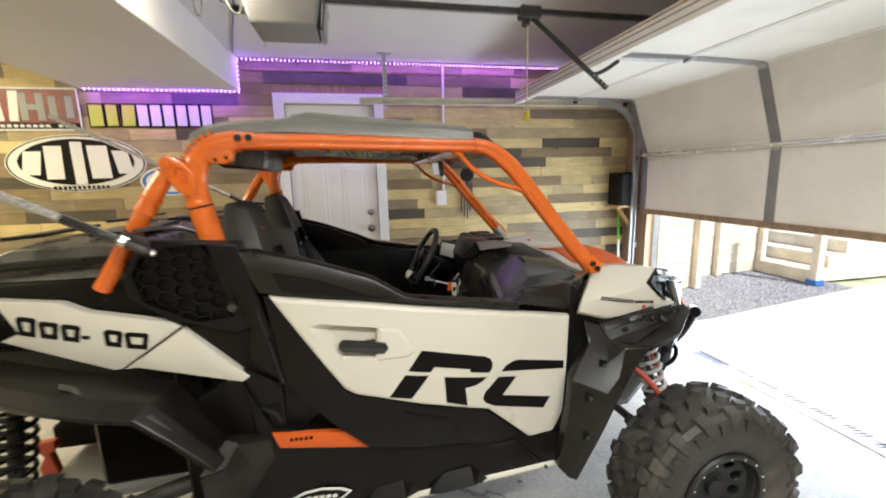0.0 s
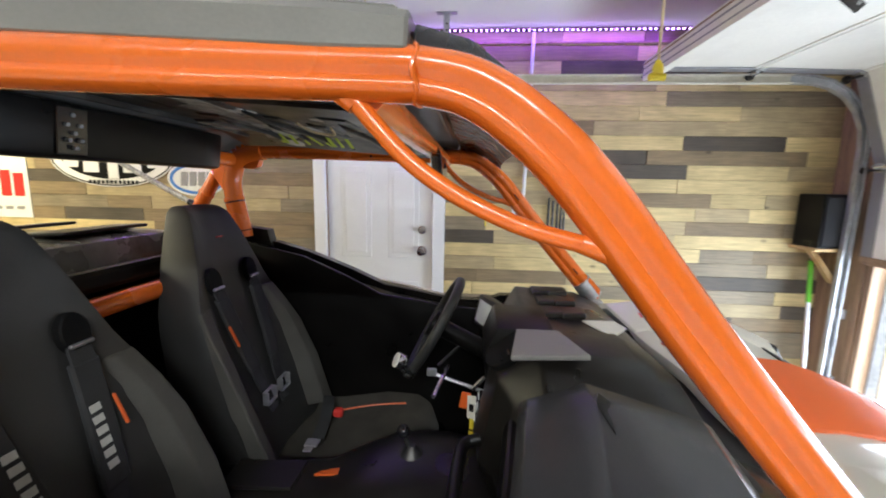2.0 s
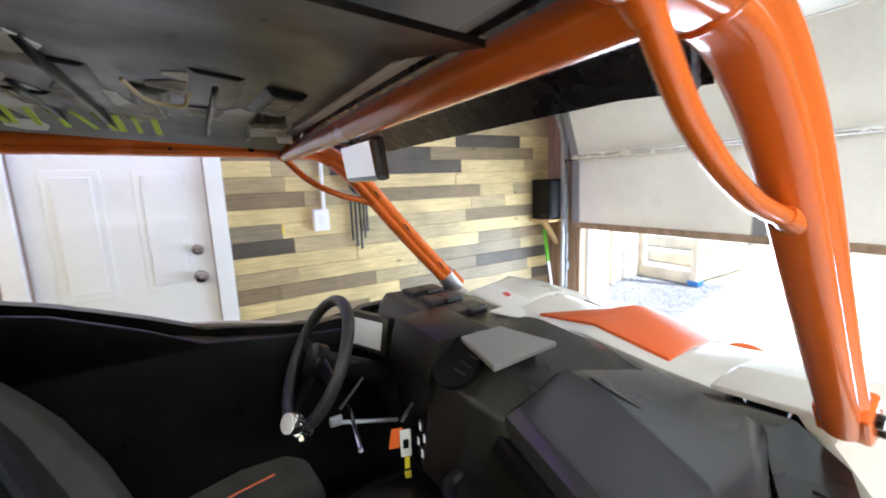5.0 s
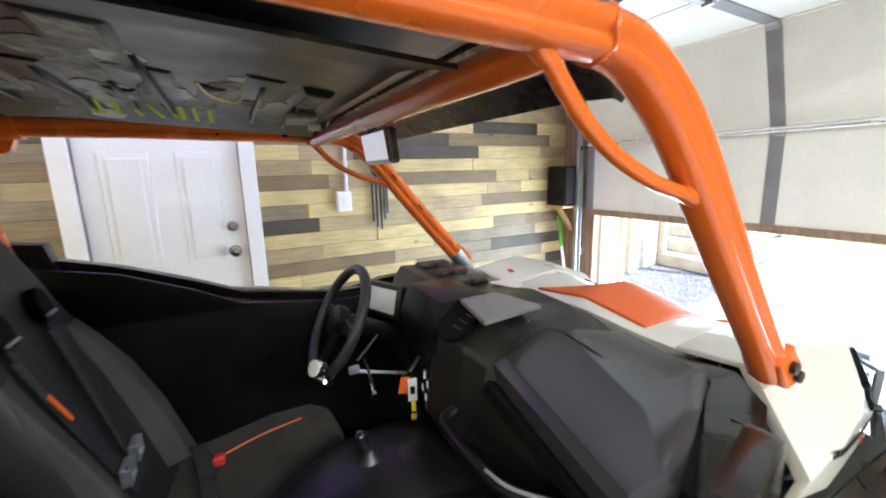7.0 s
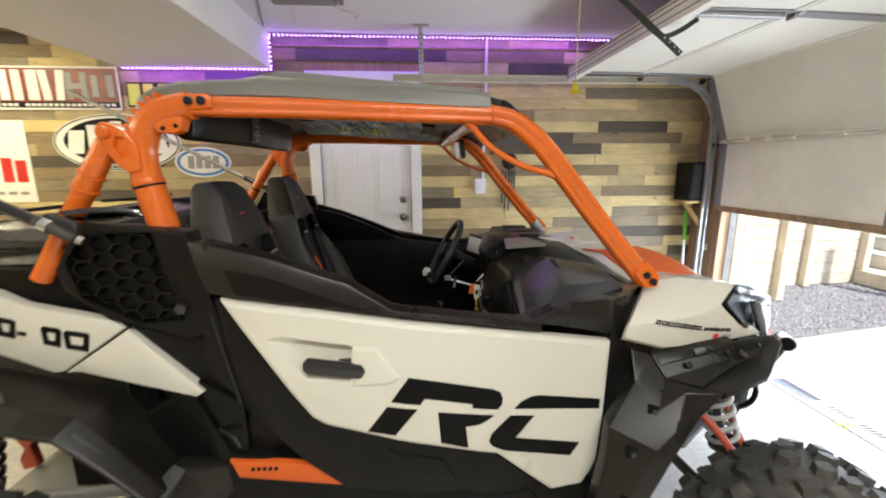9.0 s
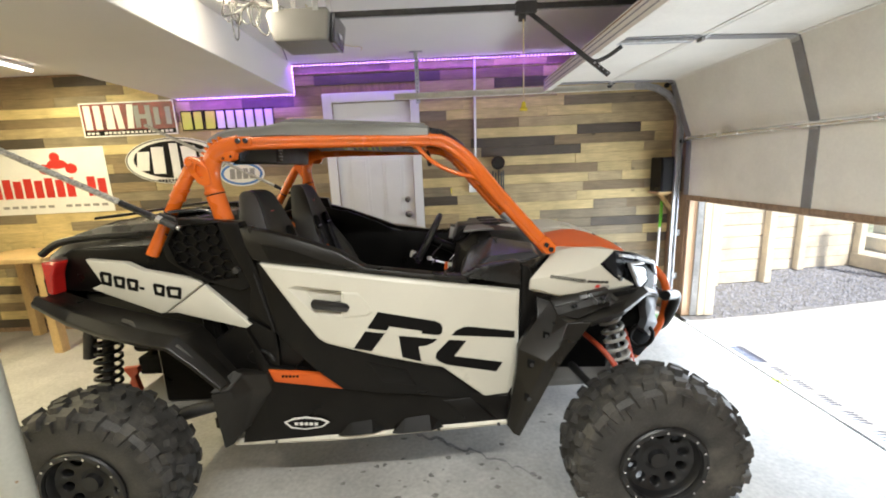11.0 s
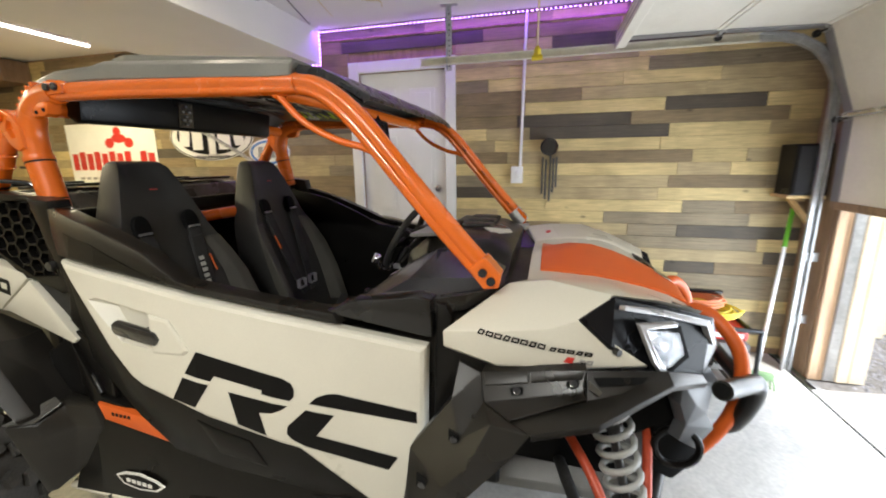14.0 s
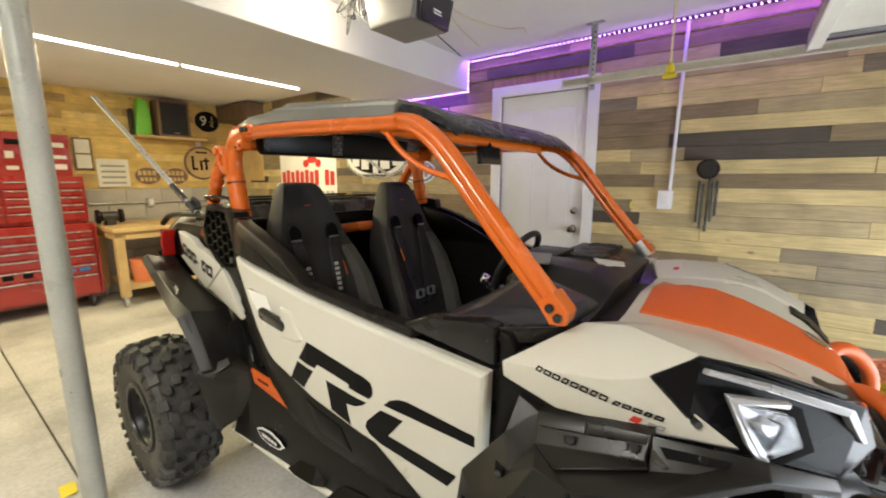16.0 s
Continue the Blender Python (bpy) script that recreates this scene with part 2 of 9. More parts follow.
PINE, TAN, BROWN, GREY, DARK = (0.60, 0.472, 0.222), (0.420, 0.330, 0.175), (0.235, 0.172, 0.092), (0.245, 0.198, 0.124), (0.088, 0.071, 0.050)
M = dict(
    planks=plank_mat("stained_boards", [(0.0, PINE), (0.16, BROWN), (0.32, GREY), (0.44, TAN), (0.62, DARK), (0.73, GREY), (0.80, PINE), (0.92, BROWN)]),
    pine_planks=plank_mat("pine_boards", [(0.0, (0.70, 0.50, 0.16)), (0.45, (0.60, 0.41, 0.125)), (0.75, (0.74, 0.56, 0.21)), (0.92, (0.42, 0.29, 0.11))]),
    pine=mat("pine_timber", (0.55, 0.38, 0.17), 0.6, var=0.2, scale=3, stretch=(1, 1, 1), bump=0.15),
    old_wood=mat("weathered_timber", (0.30, 0.20, 0.12), 0.7, var=0.3, scale=5, stretch=(6, 6, 0.6), bump=0.3),
    fence=mat("fence_timber", (0.76, 0.67, 0.52), 0.75, var=0.2, scale=4, bump=0.2),
    orange=mat("orange_powder_coat", (0.68, 0.134, 0.008), 0.25, var=0.05, scale=5, bump=0.03, fine=300, coat=0.5),
    orange_panel=mat("orange_plastic", (0.62, 0.112, 0.016), 0.42, var=0.05, bump=0.03, fine=260, spec=0.3),
    white=mat("cream_white_plastic", (0.61, 0.585, 0.495), 0.34, var=0.04, scale=3, bump=0.02, fine=300, coat=0.25),
    black=mat("black_plastic", (0.0050, 0.0045, 0.0040), 0.34, var=0.2, scale=7, bump=0.10, fine=420, mottle=(0.03, 0.026, 0.02), mottle_amount=0.08, spec=0.21),
    satin_black=mat("satin_black", (0.012, 0.012, 0.013), 0.40, var=0.1, bump=0.05, fine=200),
    visor=mat("ribbed_dark_visor", (0.012, 0.012, 0.013), 0.28, var=0.2, scale=30, bump=0.5, fine=70),
    roof_skin=mat("satin_grey_roof", (0.165, 0.162, 0.145), 0.34, var=0.1, scale=3, bump=0.04, fine=260),
    # For black parts, and for plates that paint the shade inside openings.
    pit=mat("deep_black", (0.005, 0.005, 0.005), 0.75, var=0.2, bump=0.1, spec=0.12),
    tan_patch=mat("blotchy_tan", (0.27, 0.24, 0.19), 0.6, var=0.5, scale=30, bump=0.3, fine=60),
    reflector=mat("lamp_reflector", (0.66, 0.67, 0.69), 0.24, 0.35, var=0.3, scale=30, bump=0.3, fine=60),
    lamp_black=mat("smoked_lamp_plastic", (0.006, 0.006, 0.007), 0.26, var=0.1, bump=0.05, fine=300, spec=0.16),
    silver_trim=mat("satin_silver_trim", (0.46, 0.46, 0.47), 0.28, 0.55, var=0.06, bump=0.02),
    nose_grey=mat("slate_nose_plastic", (0.055, 0.058, 0.063), 0.40, var=0.1, bump=0.06, fine=300),
    # Lighter copy of the graphite, for facets painted as catching the light.
    lit_graphite=mat("lit_graphite_facet", (0.050, 0.048, 0.043), 0.32, var=0.1, bump=0.1, fine=400),
    # The pale tan patches are lamp reflections put into the liner's colour.
    liner=mat("black_liner", (0.009, 0.009, 0.009), 0.35, var=0.3, scale=9, bump=0.6, fine=16, mottle=(0.19, 0.175, 0.15), mottle_amount=0.50, spec=0.33),
    pale_green=mat("pale_green_plastic", (0.20, 0.33, 0.17), 0.5, var=0.1, bump=0.02),
    trim_black=mat("satin_trim_black", (0.011, 0.0105, 0.010), 0.22, var=0.15, scale=7, bump=0.08, fine=420, spec=0.5),
    lid=mat("smooth_graphite_lid", (0.036, 0.036, 0.039), 0.19, var=0.1, scale=6, bump=0.06, fine=420),
    arm_paint=mat("dull_red_arm", (0.45, 0.06, 0.02), 0.45, var=0.15, bump=0.05),
    cream_steel=mat("cream_painted_steel", (0.66, 0.63, 0.52), 0.45, var=0.1, scale=9, bump=0.05),
    graphite=mat("graphite_plastic", (0.0115, 0.0102, 0.0085), 0.33, var=0.2, scale=7, bump=0.16, fine=420, mottle=(0.05, 0.043, 0.033), mottle_amount=0.18, spec=0.34),
    grey_plastic=mat("grey_plastic", (0.205, 0.20, 0.19), 0.42, var=0.08, bump=0.05, fine=300),
    gloss_black=mat("gloss_black", (0.012, 0.012, 0.014), 0.16, var=0.1, bump=0.02, fine=200, coat=0.5),
    decal_black=mat("black_decal", (0.005, 0.0045, 0.0045), 0.45, var=0.08, bump=0.0, spec=0.12),
    decal_white=mat("white_decal", (0.78, 0.77, 0.74), 0.4, var=0.04, bump=0.0),
    decal_red=mat("red_decal", (0.55, 0.035, 0.025), 0.4, var=0.08, bump=0.0),
    decal_lime=mat("lime_decal", (0.52, 0.62, 0.06), 0.4, var=0.05, bump=0.0),
    decal_blue=mat("blue_decal", (0.05, 0.18, 0.50), 0.4, var=0.05, bump=0.0),
    decal_pale=mat("pale_thread", (0.55, 0.54, 0.50), 0.5, var=0.1, bump=0.0),
    decal_grey=mat("grey_decal", (0.28, 0.27, 0.26), 0.4, var=0.05, bump=0.0),
    fabric=mat("black_woven_fabric", (0.034, 0.034, 0.034), 0.85, var=0.25, scale=10, bump=0.35, fine=700, spec=0.25),
    seat_cloth=mat("grey_olive_seat_cloth", (0.066, 0.063, 0.054), 0.7, var=0.2, scale=9, bump=0.3, fine=600, spec=0.3),
    cover=mat("dusty_cover_vinyl", (0.050, 0.048, 0.043), 0.27, var=0.3, scale=6, bump=0.25, fine=30, mottle=(0.15, 0.14, 0.115), mottle_amount=0.6),
    cushion=mat("worn_olive_cushion", (0.050, 0.046, 0.037), 0.85, var=0.25, scale=10, bump=0.35, fine=500, spec=0.2),
    vinyl=mat("black_vinyl", (0.027, 0.0265, 0.025), 0.46, var=0.15, scale=10, bump=0.2, fine=420),
    rubber=mat("dusty_rubber", (0.046, 0.0435, 0.040), 0.60, var=0.4, scale=9, bump=0.3, fine=140, mottle=(0.17, 0.155, 0.13), mottle_amount=0.6),
    steel=mat("galvanised_steel", (0.50, 0.51, 0.52), 0.42, 0.85, var=0.18, scale=16, bump=0.08),
    dark_steel=mat("dark_steel", (0.07, 0.068, 0.065), 0.45, 0.7, var=0.25, scale=14, bump=0.12),
    chrome=mat("bright_chrome", (0.75, 0.75, 0.76), 0.14, 1.0, var=0.05, bump=0.0),
    cream_spring=mat("pale_spring_paint", (0.40, 0.40, 0.375), 0.4, var=0.08, bump=0.03),
    concrete=mat("concrete_floor", (0.47, 0.455, 0.42), 0.58, var=0.2, scale=2.2, bump=0.45, fine=45, mottle=(0.19, 0.18, 0.16), mottle_amount=0.65, dist=0.004),
    old_concrete=mat("spalled_concrete", (0.22, 0.21, 0.19), 0.85, var=0.4, scale=20, bump=0.5, fine=90),
    stroke_blue=mat("faint_blue_stroke", (0.10, 0.115, 0.17), 0.9, var=0.3, scale=40, bump=0.0),
    drive=mat("pale_concrete_drive", (0.62, 0.61, 0.58), 0.8, var=0.08, scale=1.2, bump=0.3, fine=60, mottle=(0.42, 0.41, 0.38), mottle_amount=0.3),
    block=mat("painted_block", (0.42, 0.40, 0.36), 0.75, var=0.12, scale=4, bump=0.4, fine=60),
    plaster=mat("white_ceiling_paint", (0.76, 0.75, 0.74), 0.75, var=0.03, scale=2, bump=0.12, fine=140),
    # Tone for the unseen south wall, darkened to cut bounce light.
    wall_paint=mat("plain_wall_paint", (0.40, 0.37, 0.32), 0.8, var=0.05, scale=2, bump=0.1, fine=120),
    door_paint=mat("white_door_paint", (0.80, 0.80, 0.80), 0.38, var=0.03, scale=3, bump=0.03, mottle=(0.6, 0.58, 0.55), mottle_amount=0.25),
    gd_panel=mat("insulated_door_skin", (0.87, 0.85, 0.775), 0.5, var=0.04, scale=2.2, bump=0.06, fine=60, mottle=(0.50, 0.47, 0.40), mottle_amount=0.28),
    gd_metal=mat("grey_door_stile", (0.28, 0.28, 0.29), 0.45, 0.3, var=0.1, scale=8, bump=0.05),
    red_paint=mat("red_enamel", (0.32, 0.026, 0.020), 0.3, var=0.08, scale=4, bump=0.02, coat=0.4, mottle=(0.2, 0.03, 0.02), mottle_amount=0.3),
    soil=mat("dark_ground", (0.24, 0.235, 0.23), 0.95, var=0.3, scale=8, bump=0.6, fine=50),
    stone=mat("blue_grey_gravel", (0.31, 0.31, 0.335), 0.6, var=0.35, scale=30, bump=0.2, rand=0),
    grass=mat("lawn_green", (0.40, 0.42, 0.28), 0.9, var=0.35, scale=3, bump=0.5, fine=80),
    plastic_green=mat("lime_plastic", (0.16, 0.55, 0.03), 0.4, var=0.06),
    yellow=mat("yellow_plastic", (0.75, 0.60, 0.03), 0.45, var=0.08),
    cord_orange=mat("orange_cord", (0.75, 0.24, 0.10), 0.5, var=0.08),
    rope=mat("pale_rope", (0.62, 0.52, 0.30), 0.8, var=0.1, bump=0.3, fine=300),
    paper=mat("pale_paper", (0.68, 0.66, 0.58), 0.7, var=0.06),
    speaker_cloth=mat("speaker_cloth", (0.02, 0.02, 0.022), 0.9, var=0.2, bump=0.4, fine=600),
    walnut=mat("walnut_veneer", (0.16, 0.10, 0.06), 0.5, var=0.3, scale=4, stretch=(5, 5, 0.7), bump=0.1),
    # Display is off; the pale colour paints the reflection in it.
    screen=mat("display_sheen", (0.62, 0.65, 0.66), 0.2, var=0.05, bump=0.0),
    braid=mat("braided_sleeve", (0.45, 0.44, 0.42), 0.35, 0.5, var=0.5, scale=120, bump=0.5, fine=220),
    pole_paint=mat("grey_pole_paint", (0.45, 0.455, 0.40), 0.34, var=0.08, scale=5, bump=0.06, mottle=(0.24, 0.12, 0.07), mottle_amount=0.35),
    tube_glow=glow("tube_diffuser", (1.0, 0.9, 0.8), 9.0),
    bulb_glow=glow("bulb_glass", (1.0, 0.93, 0.8), 12.0),
    violet_glow=glow("violet_diode", (0.55, 0.27, 1.0), 12.0),
    maroon=mat("maroon_print", (0.20, 0.030, 0.024), 0.4, var=0.5, scale=9, bump=0.0, mottle=(0.10, 0.075, 0.06), mottle_amount=0.8),
    zinc=mat("bright_zinc", (0.82, 0.82, 0.80), 0.24, 0.75, var=0.06, scale=12, bump=0.03),
    red_lens=mat("red_lens", (0.55, 0.02, 0.015), 0.15, var=0.05, bump=0.0, coat=0.5),
)
glass = bpy.data.materials.new("clear_lens")
glass.use_nodes = True
gb = glass.node_tree.nodes["Principled BSDF"]
gb.inputs["Base Color"].default_value, gb.inputs["Roughness"].default_value = (0.95, 0.97, 1.0, 1), 0.05
gb.inputs["Transmission Weight"].default_value, gb.inputs["IOR"].default_value = 1.0, 1.35
M["glass"] = glass


# ---- building helpers ----
def thing(name, label, category, at=(0, 0, 0), group="", kind=""):
    ob = new(name)
    ob.empty_display_size = 0.1
    ob.location = at
    return tagged(ob, label, category, group, kind)


def to_mesh(name, bm, material, smooth=None):
    bmesh.ops.recalc_face_normals(bm, faces=bm.faces)
    me = bpy.data.meshes.new(name)
    bm.to_mesh(me)
    bm.free()
    me.materials.append(material)
    if smooth:
        me.polygons.foreach_set("use_smooth", [True] * len(me.polygons))
        me.set_sharp_from_angle(angle=radians(smooth))
    return me


def part(name, bm, material, parent, label="", smooth=None, at=None):
    """Links a bmesh (or a mesh that is shared) as one object under a thing or a part."""
    me = bm if isinstance(bm, bpy.types.Mesh) else to_mesh(name, bm, material, smooth)
    ob = new(name, me)
    ob.parent = parent
    if parent.parent is None:
        ob.matrix_parent_inverse = Matrix.Translation(-parent.location)
    if at is not None:
        ob.matrix_basis = at
    return tagged(ob, label)


def solo(name, bm, material, label, category, kind="", group="", smooth=None):
    ob = new(name, to_mesh(name, bm, material, smooth))
    return tagged(ob, label, category, group, kind)


def merge(*bms):
    out = bmesh.new()
    for b in bms:
        me = bpy.data.meshes.new("t")
        b.to_mesh(me)
        b.free()
        out.from_mesh(me)
        bpy.data.meshes.remove(me)
    return out


def bev(bm, w, seg=2, angle=25):
    if w:
        es = [e for e in bm.edges if len(e.link_faces) == 2 and e.calc_face_angle(0) > radians(angle)]
        bmesh.ops.bevel(bm, geom=es, offset=w, segments=seg, affect="EDGES", profile=0.6, clamp_overlap=True)
    return bm


def box(x0, x1, y0, y1, z0, z1, w=0.0, seg=1):
    bm = bmesh.new()
    bmesh.ops.create_cube(bm, size=1.0)
    for v in bm.verts:
        v.co = (x0 + (v.co.x + 0.5) * (x1 - x0), y0 + (v.co.y + 0.5) * (y1 - y0), z0 + (v.co.z + 0.5) * (z1 - z0))
    return bev(bm, w, seg)


def moved(bm, m):
    bmesh.ops.transform(bm, matrix=m, verts=bm.verts)
    return bm


def slab(points, shift, w=0.0, seg=2):
    """A plate: a polygon of places, made thick along shift."""
    bm = bmesh.new()
    a = [bm.verts.new(p) for p in points]
    b = [bm.verts.new(Vector(p) + Vector(shift)) for p in points]
    bm.faces.new(a)
    bm.faces.new(list(reversed(b)))
    k = len(a)
    for i in range(k):
        bm.faces.new((a[i], b[i], b[(i + 1) % k], a[(i + 1) % k]))
    bmesh.ops.recalc_face_normals(bm, faces=bm.faces)
    return bev(bm, w, seg)


def loft(rings, caps=True, closed=True):
    bm = bmesh.new()
    vs = [[bm.verts.new(p) for p in r] for r in rings]
    k = len(vs[0])
    for a, b in zip(vs, vs[1:]):
        for i in range(k if closed else k - 1):
            bm.faces.new((a[i], a[(i + 1) % k], b[(i + 1) % k], b[i]))
    if caps and closed:
        bm.faces.new(vs[0])
        bm.faces.new(list(reversed(vs[-1])))
    bmesh.ops.recalc_face_normals(bm, faces=bm.faces)
    return bm


def curve_points(pts, steps=6):
    """A smooth line through the points."""
    p = [Vector(q) for q in pts]
    p = [2 * p[0] - p[1]] + p + [2 * p[-1] - p[-2]]
    out = []
    for a, b, c, d in zip(p, p[1:], p[2:], p[3:]):
        for s in range(steps):
            t = s / steps
            out.append(0.5 * (2 * b + (c - a) * t + (2 * a - 5 * b + 4 * c - d) * t * t + (3 * b - a - 3 * c + d) * t**3))
    return out + [p[-2]]


def tube(pts, r, n=10, flat=1.0, caps=True):
    """A tube along a line of places; r may be a list; flat squeezes it sideways."""
    p = [Vector(q) for q in pts]
    rs = r if isinstance(r, (list, tuple)) else [r] * len(p)
    side = None
    rings = []
    for i, q in enumerate(p):
        d = (p[min(i + 1, len(p) - 1)] - p[max(i - 1, 0)]).normalized()
        if side is None:
            side = d.cross(Vector((0, 0, 1)) if abs(d.z) < 0.9 else Vector((0, 1, 0))).normalized()
        side = (side - d * side.dot(d)).normalized()
        up = d.cross(side)
        rings.append([q + rs[i] * (math.cos(2 * math.pi * k / n) * side * flat + math.sin(2 * math.pi * k / n) * up) for k in range(n)])
    return loft(rings, caps)


def rod(a, b, r, n=12):
    return tube([a, b], r, n)


def disc(centre, axis, r, depth, n=24, w=0.0):
    a = Vector(axis).normalized()
    c = Vector(centre)
    return bev(tube([c - a * depth / 2, c + a * depth / 2], r, n), w, 2, 60)


def mirror(bm):
    """The same piece on the other side of the vehicle."""
    out = bm.copy()
    for v in out.verts:
        v.co.y = 2 * CY - v.co.y
    bmesh.ops.reverse_faces(out, faces=out.faces)
    return out


def letters(body, size, matrix, material, name, parent, depth=0.001):
    """Readable words in the built-in font, turned into a mesh."""
    cu = bpy.data.curves.new(name, "FONT")
    cu.body, cu.size, cu.extrude, cu.align_x, cu.align_y, cu.resolution_u = body, size, depth, "CENTER", "CENTER", 2
    tmp = bpy.data.objects.new("t", cu)
    me = bpy.data.meshes.new_from_object(tmp)
    bpy.data.objects.remove(tmp)
    bpy.data.curves.remove(cu)
    me.materials.clear()
    me.materials.append(material)
    me.transform(matrix)
    return part(name, me, material, parent)

# ---- the room ----
def structure(name, bm, material, label, category, smooth=None):
    return solo(name, bm, material, label, category, kind="structure", smooth=smooth)


floor = structure("floor", box(WEST_X - 0.2, 2.998, SOUTH_Y - 0.2, WALL_Y + 0.2, -0.15, 0.0), M["concrete"], "bare concrete garage floor with stains and a crack", "floor")
# sawn joint and crack, laid as thin dark grooves
part("joint", box(WEST_X, -0.2, 1.163, 1.172, 0.0005, 0.004), M["dark_steel"], floor)
part("threshold_joint", box(2.999, 3.019, SOUTH_Y, WALL_Y, -0.14, -0.006), M["pit"], floor)
rng_crack = random.Random(4)
cp = []
for i in range(31):
    u = i / 30
    cp.append((0.56 + 0.62 * u, 2.13 - 0.36 * u + rng_crack.uniform(-0.024, 0.024)))
bm = bmesh.new()
rows = []
for i, (cx, cy) in enumerate(cp):
    hw = (0.014 * (1 - abs(i / 30 - 0.3)) + 0.001) * rng_crack.uniform(0.4, 1.3)
    rows.append((bm.verts.new((cx, cy - hw, 0.003)), bm.verts.new((cx, cy + hw, 0.003))))
for a, b in zip(rows, rows[1:]):
    bm.faces.new((a[0], b[0], b[1], a[1]))
part("crack", bm, M["soil"], floor)
bm = bmesh.new()
for i in range(70):
    px, py, r = rng_crack.gauss(0.75, 0.42), rng_crack.gauss(1.75, 0.35), rng_crack.uniform(0.005, 0.022)
    ring = [bm.verts.new((px + r * rng_crack.uniform(0.4, 1.4) * math.cos(2 * math.pi * k / 7), py + r * rng_crack.uniform(0.3, 1.0) * math.sin(2 * math.pi * k / 7), 0.0025)) for k in range(7)]
    bm.faces.new(ring)
tagged(part("spalled_chips", bm, M["old_concrete"], floor), kind="stuff")

wall_north = structure("wall_north", merge(box(WEST_X - 0.2, -0.245, WALL_Y + 0.012, WALL_Y + 0.22, 0, 2.62), box(0.505, EAST_X + 0.22, WALL_Y + 0.012, WALL_Y + 0.22, 0, 2.62), box(-0.245, 0.505, WALL_Y + 0.012, WALL_Y + 0.22, 2.175, 2.62), box(-0.245, 0.505, WALL_Y + 0.012, WALL_Y + 0.22, 0, 0.11)), M["old_wood"], "long garage wall clad with mixed stained boards", "wall")
wall_west = structure("wall_west", box(WEST_X - 0.2, WEST_X - 0.012, SOUTH_Y, WALL_Y + 0.012, 0, 2.62), M["block"], "end wall with pine boards above pale blocks", "wall")
# Unseen wall, added to close the room.
wall_south = structure("wall_south", box(WEST_X - 0.2, EAST_X + 0.22, SOUTH_Y - 0.2, SOUTH_Y, 0, 2.62), M["wall_paint"], "unseen plain garage wall closing the south side", "wall")
OPEN0, OPEN1, HEAD = 1.27, 3.77, 2.14
wall_east = structure("wall_east", merge(box(EAST_X, EAST_X + 0.22, OPEN1, WALL_Y + 0.012, 0, 2.62), box(EAST_X, EAST_X + 0.22, SOUTH_Y, OPEN0, 0, 2.62), box(EAST_X, EAST_X + 0.22, OPEN0, OPEN1, HEAD, 2.62)), M["old_wood"], "garage front wall round the overhead door opening", "wall")
ceiling = structure("ceiling", box(WEST_X - 0.2, EAST_X + 0.22, SOUTH_Y - 0.2, WALL_Y + 0.22, CEIL_Z, CEIL_Z + 0.12), M["plaster"], "white painted garage ceiling", "ceiling")
soffit = structure("soffit", box(-1.72, -0.585, SOUTH_Y, WALL_Y - 0.004, 2.27, CEIL_Z - 0.002, 0.004), M["plaster"], "boxed-in white ceiling drop", "ceiling")

# overhead door jamb and posts
jamb = structure("trim_jamb", merge(box(EAST_X + 0.005, EAST_X + 0.085, OPEN1 - 0.038, OPEN1 - 0.001, 0, HEAD, 0.004), box(EAST_X + 0.005, EAST_X + 0.085, OPEN0 + 0.001, OPEN0 + 0.038, 0, HEAD, 0.004)), M["old_wood"], "brown weathered timber door jamb", "door frame")
structure("trim_seal", merge(box(EAST_X + 0.087, EAST_X + 0.150, OPEN1 - 0.042, OPEN1 - 0.001, 0, HEAD, 0.004), box(EAST_X + 0.087, EAST_X + 0.150, OPEN0 + 0.001, OPEN0 + 0.042, 0, HEAD, 0.004)), M["steel"], "grey metal weather strip on the jamb", "trim")
structure("trim_post", merge(box(EAST_X + 0.222, EAST_X + 0.31, OPEN1 - 0.050, OPEN1 + 0.06, 0, 2.3, 0.005), box(EAST_X + 0.152, EAST_X + 0.2195, OPEN1 - 0.050, OPEN1 - 0.001, 0, HEAD, 0.005), box(EAST_X + 0.222, EAST_X + 0.31, OPEN0 - 0.06, OPEN0 + 0.050, 0, 2.3, 0.005), box(EAST_X + 0.152, EAST_X + 0.2195, OPEN0 + 0.001, OPEN0 + 0.050, 0, HEAD, 0.005)), M["fence"], "pale timber post beside the door opening", "post")

# ---- board cladding ----
PLANK_CACHE = {}


def plank_mesh(length, height, axis, material, depth=0.011):
    key = (round(length, 2), height, axis, material.name, depth)
    if key not in PLANK_CACHE:
        l, h = key[0] - 0.0012, height - 0.0012
        bm = box(0, l, -depth, 0, 0, h, 0.0015) if axis == "x" else box(0, depth, 0, l, 0, h, 0.0015)
        PLANK_CACHE[key] = to_mesh("plank", bm, material)
    return PLANK_CACHE[key]


